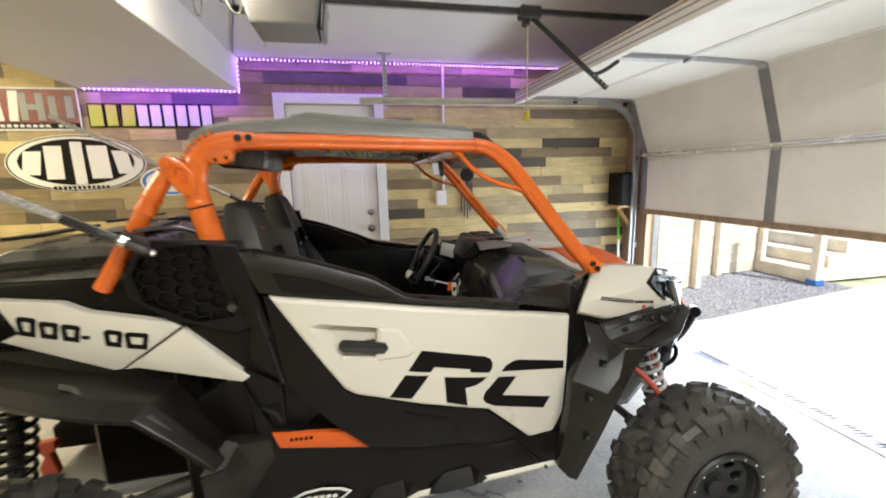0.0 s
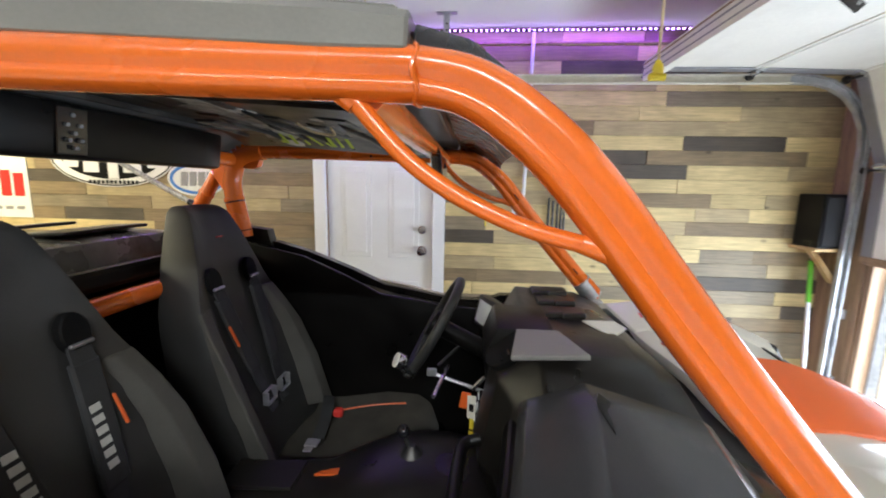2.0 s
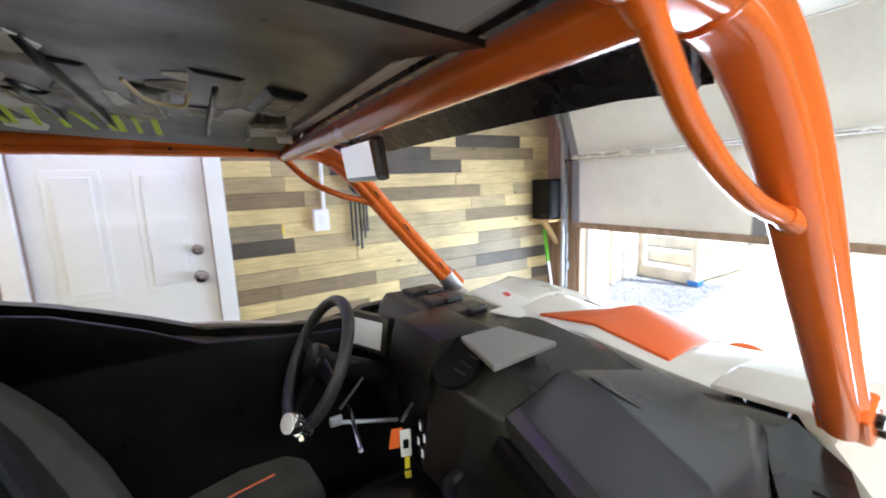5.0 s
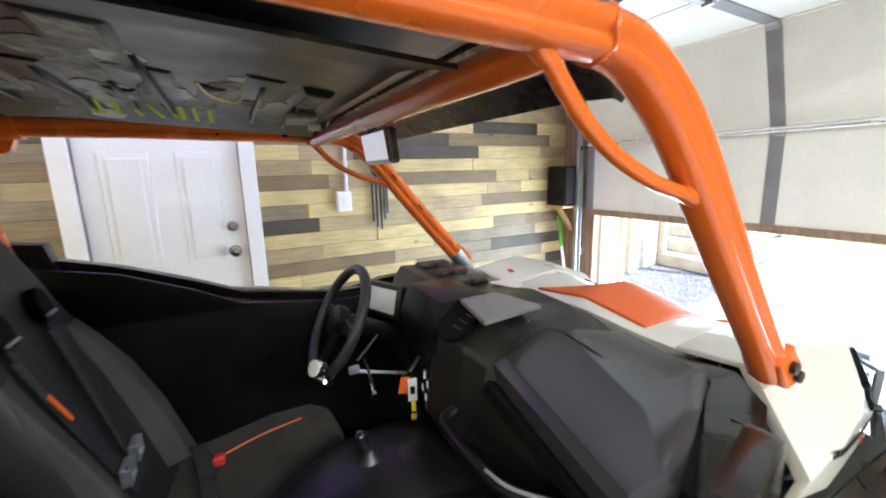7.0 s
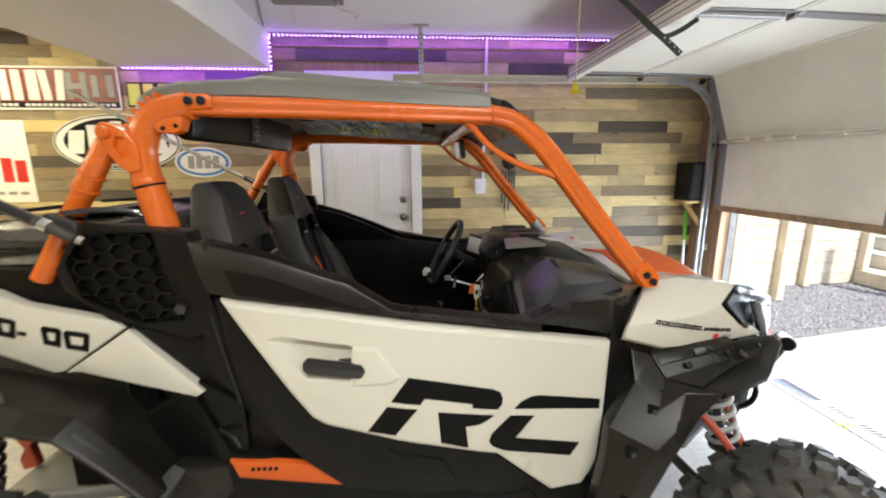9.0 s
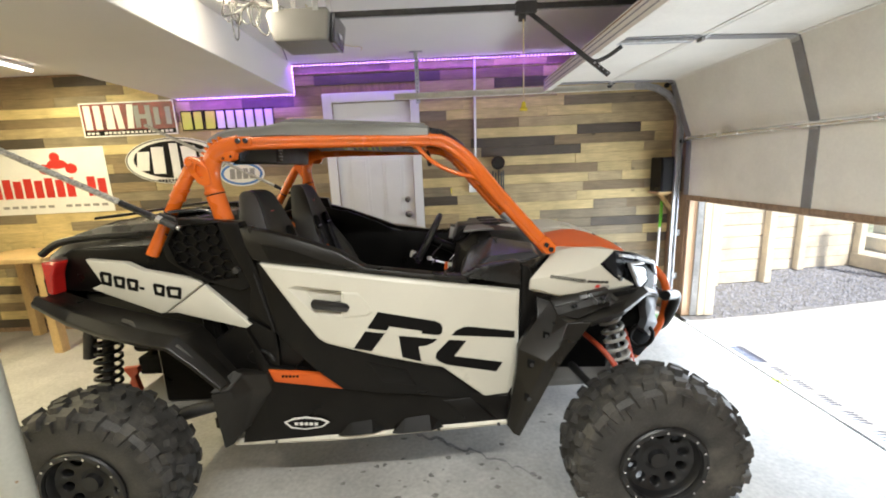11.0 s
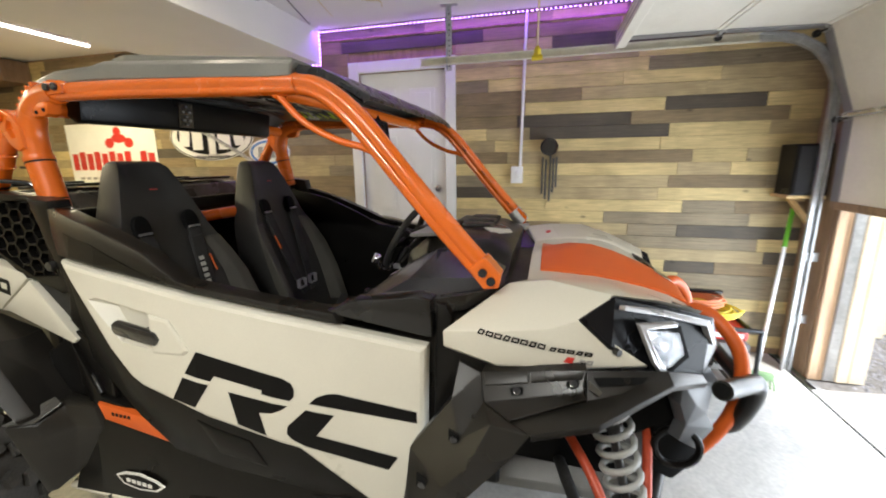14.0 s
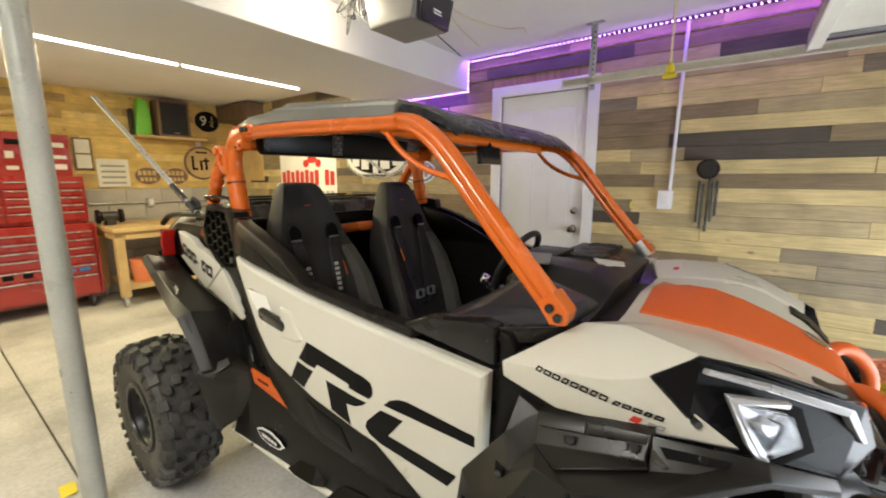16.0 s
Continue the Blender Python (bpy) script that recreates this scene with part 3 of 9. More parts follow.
def clad(parent, material, axis, plane, spans, z0, rows, height, seed, lengths):
    """Rows of boards of mixed length with staggered butt joints. spans(z) gives the free stretches."""
    rng = random.Random(seed)
    for r in range(rows):
        z = z0 + r * height
        for a, b in spans(z, z + height):
            u = a
            while u < b - 0.005:
                l = rng.choice(lengths) if u > a else rng.choice(lengths) * rng.uniform(0.35, 1.0)
                if b - u - l < 0.16:
                    l = b - u
                l = round(l, 2) if b - u - l > 0.02 else b - u
                d = rng.choice((0.010, 0.012, 0.015))
                m = Matrix.Translation((u, plane, z)) if axis == "x" else Matrix.Translation((plane, u, z))
                part("plank", plank_mesh(l, height, axis, material, d), material, parent, at=m)
                u += l


def north_spans(za, zb):
    if za < 2.262:
        return ((WEST_X, -0.333), (0.593, EAST_X))
    return ((WEST_X, EAST_X),)


def build_cladding():
    clad(wall_north, M["planks"], "x", WALL_Y + 0.011, north_spans, 0.05, 27, 0.0915, 11, (0.34, 0.5, 0.62, 0.82, 0.98, 1.2))
    clad(wall_west, M["pine_planks"], "y", WEST_X - 0.011, lambda a, b: ((0.2, WALL_Y - 0.02),), 1.35, 13, 0.0915, 5, (0.5, 0.7, 0.9, 1.2))
    # blocks below the boards of the end wall
    course = to_mesh("block", box(0, 0.014, 0, 0.392, 0, 0.192, 0.004), M["block"])
    for r in range(7):
        for c in range(10):
            y = 0.2 + c * 0.4 - (0.2 if r % 2 else 0)
            if y + 0.39 < WALL_Y - 0.01:
                part("block", course, M["block"], wall_west, at=Matrix.Translation((WEST_X - 0.012, y, -0.05 + r * 0.2)))


# ---- side door in the plank wall ----
door = tagged(new("door_1", to_mesh("door_1", box(-0.243, 0.503, WALL_Y + 0.03, WALL_Y + 0.07, 0.115, 2.172, 0.003), M["door_paint"])), "white panelled side door, closed, with two locks", "door", "", "structure")
for x0, x1 in ((-0.15, 0.07), (0.19, 0.41)):
    for z0, z1 in ((0.33, 0.85), (1.02, 1.66), (1.80, 2.04)):
        bm = merge(box(x0, x1, WALL_Y + 0.026, WALL_Y + 0.031, z0, z1, 0.004), box(x0 + 0.035, x1 - 0.035, WALL_Y + 0.019, WALL_Y + 0.027, z0 + 0.035, z1 - 0.035, 0.006, 2))
        part("panel", bm, M["door_paint"], door)
for kz, r in ((1.075, 0.029), (1.225, 0.024)):
    bm = merge(disc((0.432, WALL_Y + 0.026, kz), (0, 1, 0), r + 0.006, 0.01, 20, 0.003), disc((0.432, WALL_Y - 0.0, kz), (0, 1, 0), 0.012, 0.05, 12), disc((0.432, WALL_Y - 0.025 if kz < 1.1 else WALL_Y + 0.012, kz), (0, 1, 0), r, 0.035 if kz < 1.1 else 0.02, 20, 0.009))
    part("door_knob" if kz < 1.1 else "deadbolt", bm, M["chrome"], door, "satin metal knob", smooth=40)
part("door_casing", merge(box(-0.333, -0.247, WALL_Y - 0.014, WALL_Y + 0.03, 0.06, 2.262, 0.006, 2), box(0.507, 0.592, WALL_Y - 0.014, WALL_Y + 0.03, 0.06, 2.262, 0.006, 2), box(-0.246, 0.506, WALL_Y - 0.014, WALL_Y + 0.03, 2.176, 2.262, 0.006, 2)), M["door_paint"], door)
part("threshold", box(-0.33, 0.59, WALL_Y - 0.03, WALL_Y + 0.03, 0.02, 0.058, 0.006), M["old_wood"], door)

# ---- overhead sectional door, half open ----
GY0, GY1, GMID = 1.235, 3.79, 2.515
garage_door = thing("overhead_door", "pale sectional garage door, half rolled up", "garage door", (EAST_X - 0.04, GMID, 1.15), kind="structure")
PROFILE = [(3.045, 1.15), (3.035, 1.688), (2.85, 2.185), (2.305, 2.20), (1.735, 2.205)]


def local_frame(a, b):
    d = Vector((b[0] - a[0], 0, b[1] - a[1]))
    along = d.normalized()
    inner = Vector((0, 1, 0)).cross(along)   # towards the room
    if inner.x > 0.01 or (abs(inner.x) <= 0.3 and inner.z > 0):
        inner = -inner
    return Vector((a[0], 0, a[1])), along, inner, d.length


def strip(o, al, inn, s0, s1, y0, y1, d0, d1, w=0.0):
    pts = [o + al * s + Vector((0, y, 0)) + inn * d0 for s, y in ((s0, y0), (s1, y0), (s1, y1), (s0, y1))]
    return slab(pts, inn * (d1 - d0), w, 1)


for i, (a, b) in enumerate(zip(PROFILE, PROFILE[1:])):
    o, al, inn, ln = local_frame(a, b)
    sec = part("section", strip(o, al, inn, 0.004, ln - 0.004, GY0, GY1, -0.04, 0.0, 0.004), M["gd_panel"], garage_door)
    part("rail", merge(strip(o, al, inn, 0.004, 0.026, GY0, GY1, 0.0005, 0.006), strip(o, al, inn, ln - 0.026, ln - 0.004, GY0, GY1, 0.0005, 0.006)), M["gd_panel"], sec)
    for y in (GY0 + 0.03, GMID, GY1 - 0.03):
        part("stile", strip(o, al, inn, 0.006, ln - 0.006, y - 0.034, y + 0.034, 0.0005, 0.009, 0.002), M["gd_metal"], sec)
    if i < 3:
        e = o + al * ln + inn * 0.02
        for y in (GY0 + 0.03, GMID, GY1 - 0.03):
            part("hinge", merge(strip(o, al, inn, ln - 0.035, ln - 0.006, y - 0.03, y + 0.03, 0.009, 0.014, 0.002), rod(e + Vector((0, y - 0.025, 0)), e + Vector((0, y + 0.025, 0)), 0.011, 8)), M["steel"], sec)
    if i in (0,):
        e = o + al * (ln - 0.002) + inn * 0.028
        part("strut", rod(e + Vector((0, GY0 + 0.03, 0)), e + Vector((0, GY1 - 0.03, 0)), 0.017, 12), M["zinc"], sec, "bright metal bracing tube", smooth=40)
    for y in (GY1 + 0.012,):
        e = o + al * (ln - 0.02) + inn * 0.02
        part("roller", merge(rod(e + Vector((0, GY1 - 0.05, 0)), e + Vector((0, GY1 + 0.045, 0)), 0.006, 8), disc(e + Vector((0, GY1 + 0.045, 0)), (0, 1, 0), 0.022, 0.014, 14)), M["dark_steel"], sec, smooth=40)
o, al, inn, ln = local_frame(PROFILE[0], PROFILE[1])
part("bottom_seal", merge(strip(o, al, inn, -0.018, 0.0, GY0, GY1, -0.038, 0.004, 0.004), strip(o, al, inn, 0.0, 0.03, GY0, GY1, 0.001, 0.012, 0.002)), M["old_wood"], garage_door, "rusty bottom edge and rubber seal")
o, al, inn, ln = local_frame(PROFILE[3], PROFILE[4])
part("top_brace", merge(strip(o, al, inn, ln - 0.05, ln, GY0, GY1, 0.0, 0.055, 0.004), strip(o, al, inn, ln - 0.004, ln + 0.012, GY0, GY1, -0.04, 0.06, 0.002)), M["gd_panel"], garage_door)
# Thin darker strips paint the grooves along the door's top edge.
for d0, d1, tone in ((-0.030, -0.022, "old_wood"), (-0.004, 0.003, "gd_metal"), (0.030, 0.036, "gd_metal")):
    part("edge_groove", strip(o, al, inn, ln + 0.0115, ln + 0.0135, GY0, GY1, d0, d1), M[tone], garage_door)
part("door_bracket", merge(strip(o, al, inn, 0.05, ln - 0.05, GMID - 0.016, GMID + 0.016, 0.01, 0.03, 0.002)), M["steel"], garage_door, "perforated steel strap")

# tracks
for ty, nm in ((GY1 + 0.055, "north"), (GY0 - 0.055, "south")):
    track = thing("door_track", "galvanised curved track of the overhead door", "door track", (2.97, ty, 0), "door tracks", "structure")
    line = [(2.985, ty, 0.0), (2.985, ty, 1.75)] + [(2.985 - 0.36 * (1 - math.cos(a)), ty, 1.80 + 0.36 * math.sin(a)) for a in (0.0, 0.3, 0.6, 0.9, 1.2, 1.45)] + [(2.55, ty, 2.163), (0.385, ty, 2.163)]
    s = -1 if nm == "north" else 1
    for off, wd, th in ((0.0, 0.052, 0.004),):
        rings = []
        for i, q in enumerate(line):
            q = Vector(q)
            d = (Vector(line[min(i + 1, len(line) - 1)]) - Vector(line[max(i - 1, 0)])).normalized()
            nrm = Vector((0, 1, 0)).cross(d)
            a, b = q + nrm * wd / 2, q - nrm * wd / 2
            y = Vector((0, 1, 0))
            # C-shaped section
            rings.append([a, a + y * s * 0.03, a + y * s * 0.03 - nrm * 0.008, a + y * s * 0.004 - nrm * 0.004, b + y * s * 0.004 + nrm * 0.004, b + y * s * 0.03 + nrm * 0.008, b + y * s * 0.03, b])
    part("channel", loft(rings[-2:]), M["cream_steel"], track)
    part("curve", loft(rings[:-1]), M["steel"], track)
    for hx in (0.60,):
        bm = merge(box(hx - 0.018, hx + 0.018, ty + 0.002, ty + 0.006, 2.10, CEIL_Z - 0.001), box(hx - 0.018, hx - 0.014, ty - 0.03, ty + 0.004, 2.10, CEIL_Z - 0.001), box(hx - 0.06, hx + 0.06, ty - 0.02, ty + 0.02, CEIL_Z - 0.006, CEIL_Z - 0.001))
        part("hanger", bm, M["steel"], track, "perforated angle hanger")
        # Dark discs paint the perforations on the solid hanger.
        bm = merge(*[disc((hx, ty + 0.0015, 2.13 + k * 0.035), (0, 1, 0), 0.006, 0.002, 8) for k in range(11)])
        part("hanger_holes", bm, M["dark_steel"], track)
    for bz in (0.35, 0.78):
        part("bracket", box(2.985, EAST_X - 0.001, ty - 0.012, ty + 0.012, bz, bz + 0.06, 0.003), M["steel"], track)

# ---- opener ----
opener = thing("door_opener", "grey ceiling-hung garage door opener", "door opener", (0.03, 2.53, 2.22))
part("housing", slab([(-0.13, 2.39, 2.37), (-0.10, 2.39, 2.235), (0.19, 2.39, 2.235), (0.22, 2.39, 2.37), (0.20, 2.39, 2.40), (-0.11, 2.39, 2.40)], (0, 0.28, 0), 0.012, 2), M["grey_plastic"], opener, "pale grey housing")
part("end_cover", slab([(0.222, 2.40, 2.375), (0.200, 2.42, 2.228), (0.200, 2.64, 2.228), (0.222, 2.66, 2.375)], (0.022, 0, 0), 0.006), M["gloss_black"], opener, "dark end cover")
part("label_plate", merge(box(0.2355, 0.2385, 2.50, 2.56, 2.275, 2.282), box(0.2345, 0.2375, 2.50, 2.56, 2.29, 2.297)), M["decal_white"], opener)
for sx in (-0.08, 0.13):
    for sy in (2.38, 2.676):
        part("strap", box(sx, sx + 0.03, sy, sy + 0.004, 2.38, CEIL_Z - 0.001), M["steel"], opener)
part("rail", merge(box(0.2, EAST_X - 0.05, 2.515, 2.545, 2.385, 2.415, 0.003), box(EAST_X - 0.06, EAST_X, 2.49, 2.57, 2.36, 2.44, 0.003)), M["dark_steel"], opener)
part("chain", merge(*[box(0.22 + k * 0.03, 0.242 + k * 0.03, 2.524, 2.536, 2.378, 2.384) for k in range(92)]), M["steel"], opener)
part("trolley", merge(box(1.24, 1.36, 2.50, 2.56, 2.362, 2.425, 0.006), box(1.26, 1.30, 2.515, 2.545, 2.325, 2.365, 0.004)), M["dark_steel"], opener)
arm = part("arm", merge(slab([(1.31, 2.522, 2.36), (1.33, 2.522, 2.375), (1.795, 2.522, 2.025), (1.775, 2.522, 2.005)], (0, 0.008, 0)), tube(curve_points([(1.60, 2.55, 2.165), (1.70, 2.55, 2.10), (1.78, 2.55, 2.12), (1.86, 2.54, 2.17)]), 0.012, 8)), M["dark_steel"], opener, "bent perforated door arm")
part("arm_holes", merge(*[disc((1.70 + k * 0.025, 2.52, 2.083 - k * 0.0188), (0, 1, 0), 0.005, 0.003, 8) for k in range(4)]), M["steel"], arm)
cord = thing("pull_cord", "pale emergency pull cord with a yellow handle", "cord", (1.283, 2.51, 1.85))
part("cord", rod((1.283, 2.51, 1.87), (1.283, 2.512, 2.33), 0.004, 6), M["rope"], cord)
part("handle", merge(tube([(1.283, 2.51, 1.885), (1.283, 2.51, 1.872), (1.283, 2.51, 1.85)], [0.006, 0.013, 0.015], 10), rod((1.262, 2.51, 1.842), (1.304, 2.51, 1.842), 0.010, 8)), M["yellow"], cord)

# bulb beside the opener, with its socket and loose wiring
bulb = thing("ceiling_bulb", "bare bulb in a ceiling socket with loose wires", "lamp", (-0.24, 2.30, CEIL_Z - 0.03))
part("socket", merge(disc((-0.36, 2.50, CEIL_Z - 0.02), (0, 0, 1), 0.05, 0.038, 20, 0.006), box(-0.42, -0.33, 2.47, 2.55, CEIL_Z - 0.06, CEIL_Z - 0.002, 0.006)), M["plaster"], bulb)
bm = bmesh.new()
bmesh.ops.create_uvsphere(bm, u_segments=16, v_segments=10, radius=0.032)
part("bulb", merge(moved(bm, Matrix.Translation((-0.24, 2.30, CEIL_Z - 0.075))), rod((-0.24, 2.30, CEIL_Z - 0.05), (-0.24, 2.30, CEIL_Z - 0.001), 0.02)), M["bulb_glow"], bulb, smooth=60)
for k, pts in enumerate(([(-0.36, 2.5, 2.50), (-0.34, 2.46, 2.40), (-0.29, 2.44, 2.36), (-0.26, 2.46, 2.45), (-0.10, 2.45, 2.43)], [(-0.36, 2.5, 2.49), (-0.33, 2.44, 2.30), (-0.30, 2.42, 2.27), (-0.29, 2.45, 2.40), (-0.20, 2.44, 2.45)], [(-0.38, 2.48, 2.49), (-0.36, 2.40, 2.38), (-0.27, 2.40, 2.40), (-0.15, 2.48, 2.52)])):
    part("wire", tube(curve_points(pts), 0.004, 6), M["dark_steel"], bulb)
rw = random.Random(14)
for k in range(6):
    cx0, r0 = -0.36 + 0.05 * k, rw.uniform(0.035, 0.075)
    loop = [(cx0 + r0 * 0.5 * math.sin(a) + rw.uniform(-0.01, 0.01), 2.46 + rw.uniform(-0.03, 0.03), 2.45 - r0 * (1 - math.cos(a)) * 1.1) for a in (2 * math.pi * q / 7 for q in range(8))]
    part("wire", tube(curve_points([(-0.36, 2.5, 2.50)] + loop + [(-0.16 + 0.02 * k, 2.50, 2.44)], 4), rw.choice((0.0032, 0.0045)), 6), M[("grey_plastic", "dark_steel")[k % 2]], bulb)
sensor_wire = thing("ceiling_wire", "thin black wire stapled along the ceiling", "wire", (-0.3, 2.9, CEIL_Z - 0.01))
part("wire", tube(curve_points([(-0.20, 2.62, 2.533), (-0.33, 3.1, 2.531), (-0.45, 3.5, 2.532), (-0.56, 3.9, 2.531)]), 0.004, 6), M["dark_steel"], sensor_wire)
part("wire", tube(curve_points([(0.0, 2.72, 2.533), (-0.05, 3.2, 2.531), (0.05, 3.55, 2.533), (0.16, 3.62, 2.532), (0.14, 3.72, 2.533)]), 0.003, 6), M["rope"], sensor_wire)
part("wire", tube(curve_points([(0.05, 2.75, 2.533), (-0.18, 3.3, 2.532), (-0.3, 3.8, 2.533)]), 0.003, 6), M["rope"], sensor_wire)
part("plug", box(-0.33, -0.25, 3.02, 3.06, 2.50, 2.537, 0.006), M["gloss_black"], sensor_wire)

# LED tubes under the western ceiling
def tube_lamp(x, y0, y1):
    lamp = thing("tube_lamp", "slim glowing LED tube under the ceiling", "ceiling lamp", (x, (y0 + y1) / 2, 2.5), "LED tubes")
    part("fitting", box(x - 0.018, x + 0.018, y0, y1, 2.51, CEIL_Z - 0.001, 0.003), M["plaster"], lamp)
    part("diffuser", tube([(x, y0 + 0.01, 2.498), (x, y1 - 0.01, 2.498)], 0.0105, 10), M["tube_glow"], lamp, smooth=40)


# Only the first two are in view; the rest of the row is added.
for y0, y1 in ((2.53, 3.76), (1.30, 2.51), (-0.2, 1.03), (-1.5, -0.27)):
    tube_lamp(-2.72, y0, y1)
# Unseen tube, added to go with its lamp by the tool chest.
tube_lamp(-3.9, -0.4, 0.83)
# Unseen fittings for the inferred pair of overhead tubes.
for x in (-0.2, 1.1):
    lamp = thing("tube_lamp", "slim glowing LED tube under the ceiling", "ceiling lamp", (x, -0.2, 2.5), "LED tubes")
    part("fitting", box(x - 0.61, x + 0.61, -0.218, -0.182, 2.51, CEIL_Z - 0.001, 0.003), M["plaster"], lamp)
    part("diffuser", tube([(x - 0.6, -0.2, 2.498), (x + 0.6, -0.2, 2.498)], 0.0105, 10), M["tube_glow"], lamp, smooth=40)

# violet LED strip
strip_thing = thing("led_strip", "violet LED strip stuck along the ceiling edge", "light strip", (0.5, WALL_Y, 2.5))
LY = WALL_Y - 0.022
part("backing", merge(box(-0.582, 2.60, LY + 0.002, LY + 0.008, 2.508, 2.522), box(-0.582, -0.574, LY + 0.002, LY + 0.008, 2.27, 2.508), box(-1.70, -0.574, LY + 0.002, LY + 0.008, 2.256, 2.268)), M["satin_black"], strip_thing)
beads = []
def bead(x, z):
    beads.append(box(x - 0.004, x + 0.004, LY - 0.004, LY + 0.002, z - 0.004, z + 0.004))
for k in range(94):
    bead(-0.57 + k * 0.0335, 2.515)
for k in range(7):
    bead(-0.578, 2.29 + k * 0.0335)
for k in range(34):
    bead(-1.69 + k * 0.0335, 2.262)
tagged(part("diode_string", merge(*beads), M["violet_glow"], strip_thing), kind="stuff")
part("ledge", merge(box(-0.57, 2.7, WALL_Y - 0.018, WALL_Y - 0.004, 2.435, 2.45, 0.003)), M["old_wood"], strip_thing)

# ---- things on the plank wall ----
conduit = thing("conduit", "white electrical conduit with a switch box on boards", "conduit", (1.115, WALL_Y, 1.3))
part("pipe", rod((1.118, WALL_Y - 0.026, 1.39), (1.135, WALL_Y - 0.026, 2.50), 0.011), M["door_paint"], conduit, smooth=40)
part("switch_box", box(1.05, 1.14, WALL_Y - 0.055, WALL_Y - 0.004, 1.272, 1.402, 0.006, 2), M["door_paint"], conduit)
part("rocker", box(1.08, 1.11, WALL_Y - 0.060, WALL_Y - 0.054, 1.31, 1.365, 0.003), M["plaster"], conduit)

chime = thing("wind_chime", "black metal wind chime hung on the boards", "wind chime", (1.34, WALL_Y, 1.15))
part("bowl", merge(tube([(1.335, WALL_Y - 0.005, 1.552), (1.335, WALL_Y - 0.05, 1.55), (1.335, WALL_Y - 0.085, 1.545)], [0.03, 0.062, 0.066], 20), disc((1.335, WALL_Y - 0.088, 1.545), (0, 1, 0.05), 0.05, 0.008, 20)), M["gloss_black"], chime, smooth=40)
for k, (dx, z0, z1) in enumerate(((-0.045, 1.19, 1.47), (-0.02, 1.15, 1.45), (0.012, 1.13, 1.49), (0.035, 1.20, 1.46), (0.058, 1.24, 1.47))):
    part("tube", rod((1.335 + dx, WALL_Y - 0.03 - 0.012 * (k % 2), z0), (1.335 + dx, WALL_Y - 0.03 - 0.012 * (k % 2), z1), 0.008, 8), M["dark_steel"], chime, smooth=40)

hook = thing("brass_hook", "small brass hook screwed to the boards", "hook", (0.87, WALL_Y, 1.28))
part("hook", tube(curve_points([(0.872, WALL_Y - 0.004, 1.315), (0.872, WALL_Y - 0.02, 1.31), (0.872, WALL_Y - 0.026, 1.285), (0.872, WALL_Y - 0.014, 1.27)]), 0.005, 6), M["yellow"], hook)


def flat_ellipse(cx, cz, a, b, y, th, n=48):
    return slab([(cx + a * math.cos(2 * math.pi * k / n), y, cz + b * math.sin(2 * math.pi * k / n)) for k in range(n)], (0, th, 0))


def ring_ellipse(cx, cz, a, b, a2, b2, y, th, n=48):
    bm = bmesh.new()
    vs = []
    for k in range(n):
        c, s = math.cos(2 * math.pi * k / n), math.sin(2 * math.pi * k / n)
        vs.append([bm.verts.new((cx + p * c, yy, cz + q * s)) for p, q, yy in ((a, b, y), (a2, b2, y), (a2, b2, y + th), (a, b, y + th))])
    for u, v in zip(vs, vs[1:] + vs[:1]):
        for i in range(4):
            bm.faces.new((u[i], u[(i + 1) % 4], v[(i + 1) % 4], v[i]))
    return bm


SY = WALL_Y - 0.004
# red and white banner board
sign = thing("sign_board", "red and white rectangular shop sign with a white rim", "sign", (-2.2, SY, 1.95))
part("board", box(-2.655, -1.745, SY - 0.008, SY, 1.955, 2.272, 0.002), M["maroon"], sign)
part("rim", merge(box(-2.655, -1.745, SY - 0.011, SY - 0.0085, 1.955, 1.968), box(-2.655, -1.745, SY - 0.011, SY - 0.0085, 2.259, 2.272), box(-2.655, -2.642, SY - 0.011, SY - 0.0085, 1.968, 2.259), box(-1.758, -1.745, SY - 0.011, SY - 0.0085, 1.968, 2.259)), M["decal_white"], sign)
def marks(parent, material, quads, y, depth=0.002):
    """Plain printed blocks, each its own piece."""
    for x0, x1, z0, z1, sl in quads:
        part("mark", slab([(x0, y, z0), (x1, y, z0), (x1 + sl, y, z1), (x0 + sl, y, z1)], (0, depth, 0)), M[material], parent)


marks(sign, "decal_white", ((-2.62, -2.555, 2.025, 2.245, 0), (-2.525, -2.46, 2.025, 2.245, 0), (-2.42, -2.34, 2.025, 2.245, 0), (-2.31, -2.25, 2.025, 2.245, -0.02), (-2.22, -2.16, 2.025, 2.245, 0.02)), SY - 0.0105)
marks(sign, "decal_grey", ((-2.14, -2.09, 2.03, 2.23, 0), (-2.03, -1.98, 2.03, 2.23, 0), (-2.09, -2.03, 2.11, 2.15, 0), (-1.95, -1.90, 2.05, 2.21, 0), (-1.84, -1.79, 2.05, 2.21, 0)), SY - 0.0105)
part("dark_band", merge(box(-2.64, -1.76, SY - 0.0102, SY - 0.0086, 1.969, 2.012)), M["decal_black"], sign)
marks(sign, "decal_white", tuple((-2.62 + k * 0.042, -2.592 + k * 0.042, 1.98, 2.0, 0) for k in range(20) if k not in (3, 16)), SY - 0.0125)

sign = thing("vinyl_sign", "dark vinyl sign with lime and white block marks", "sign", (-1.24, SY, 1.98))
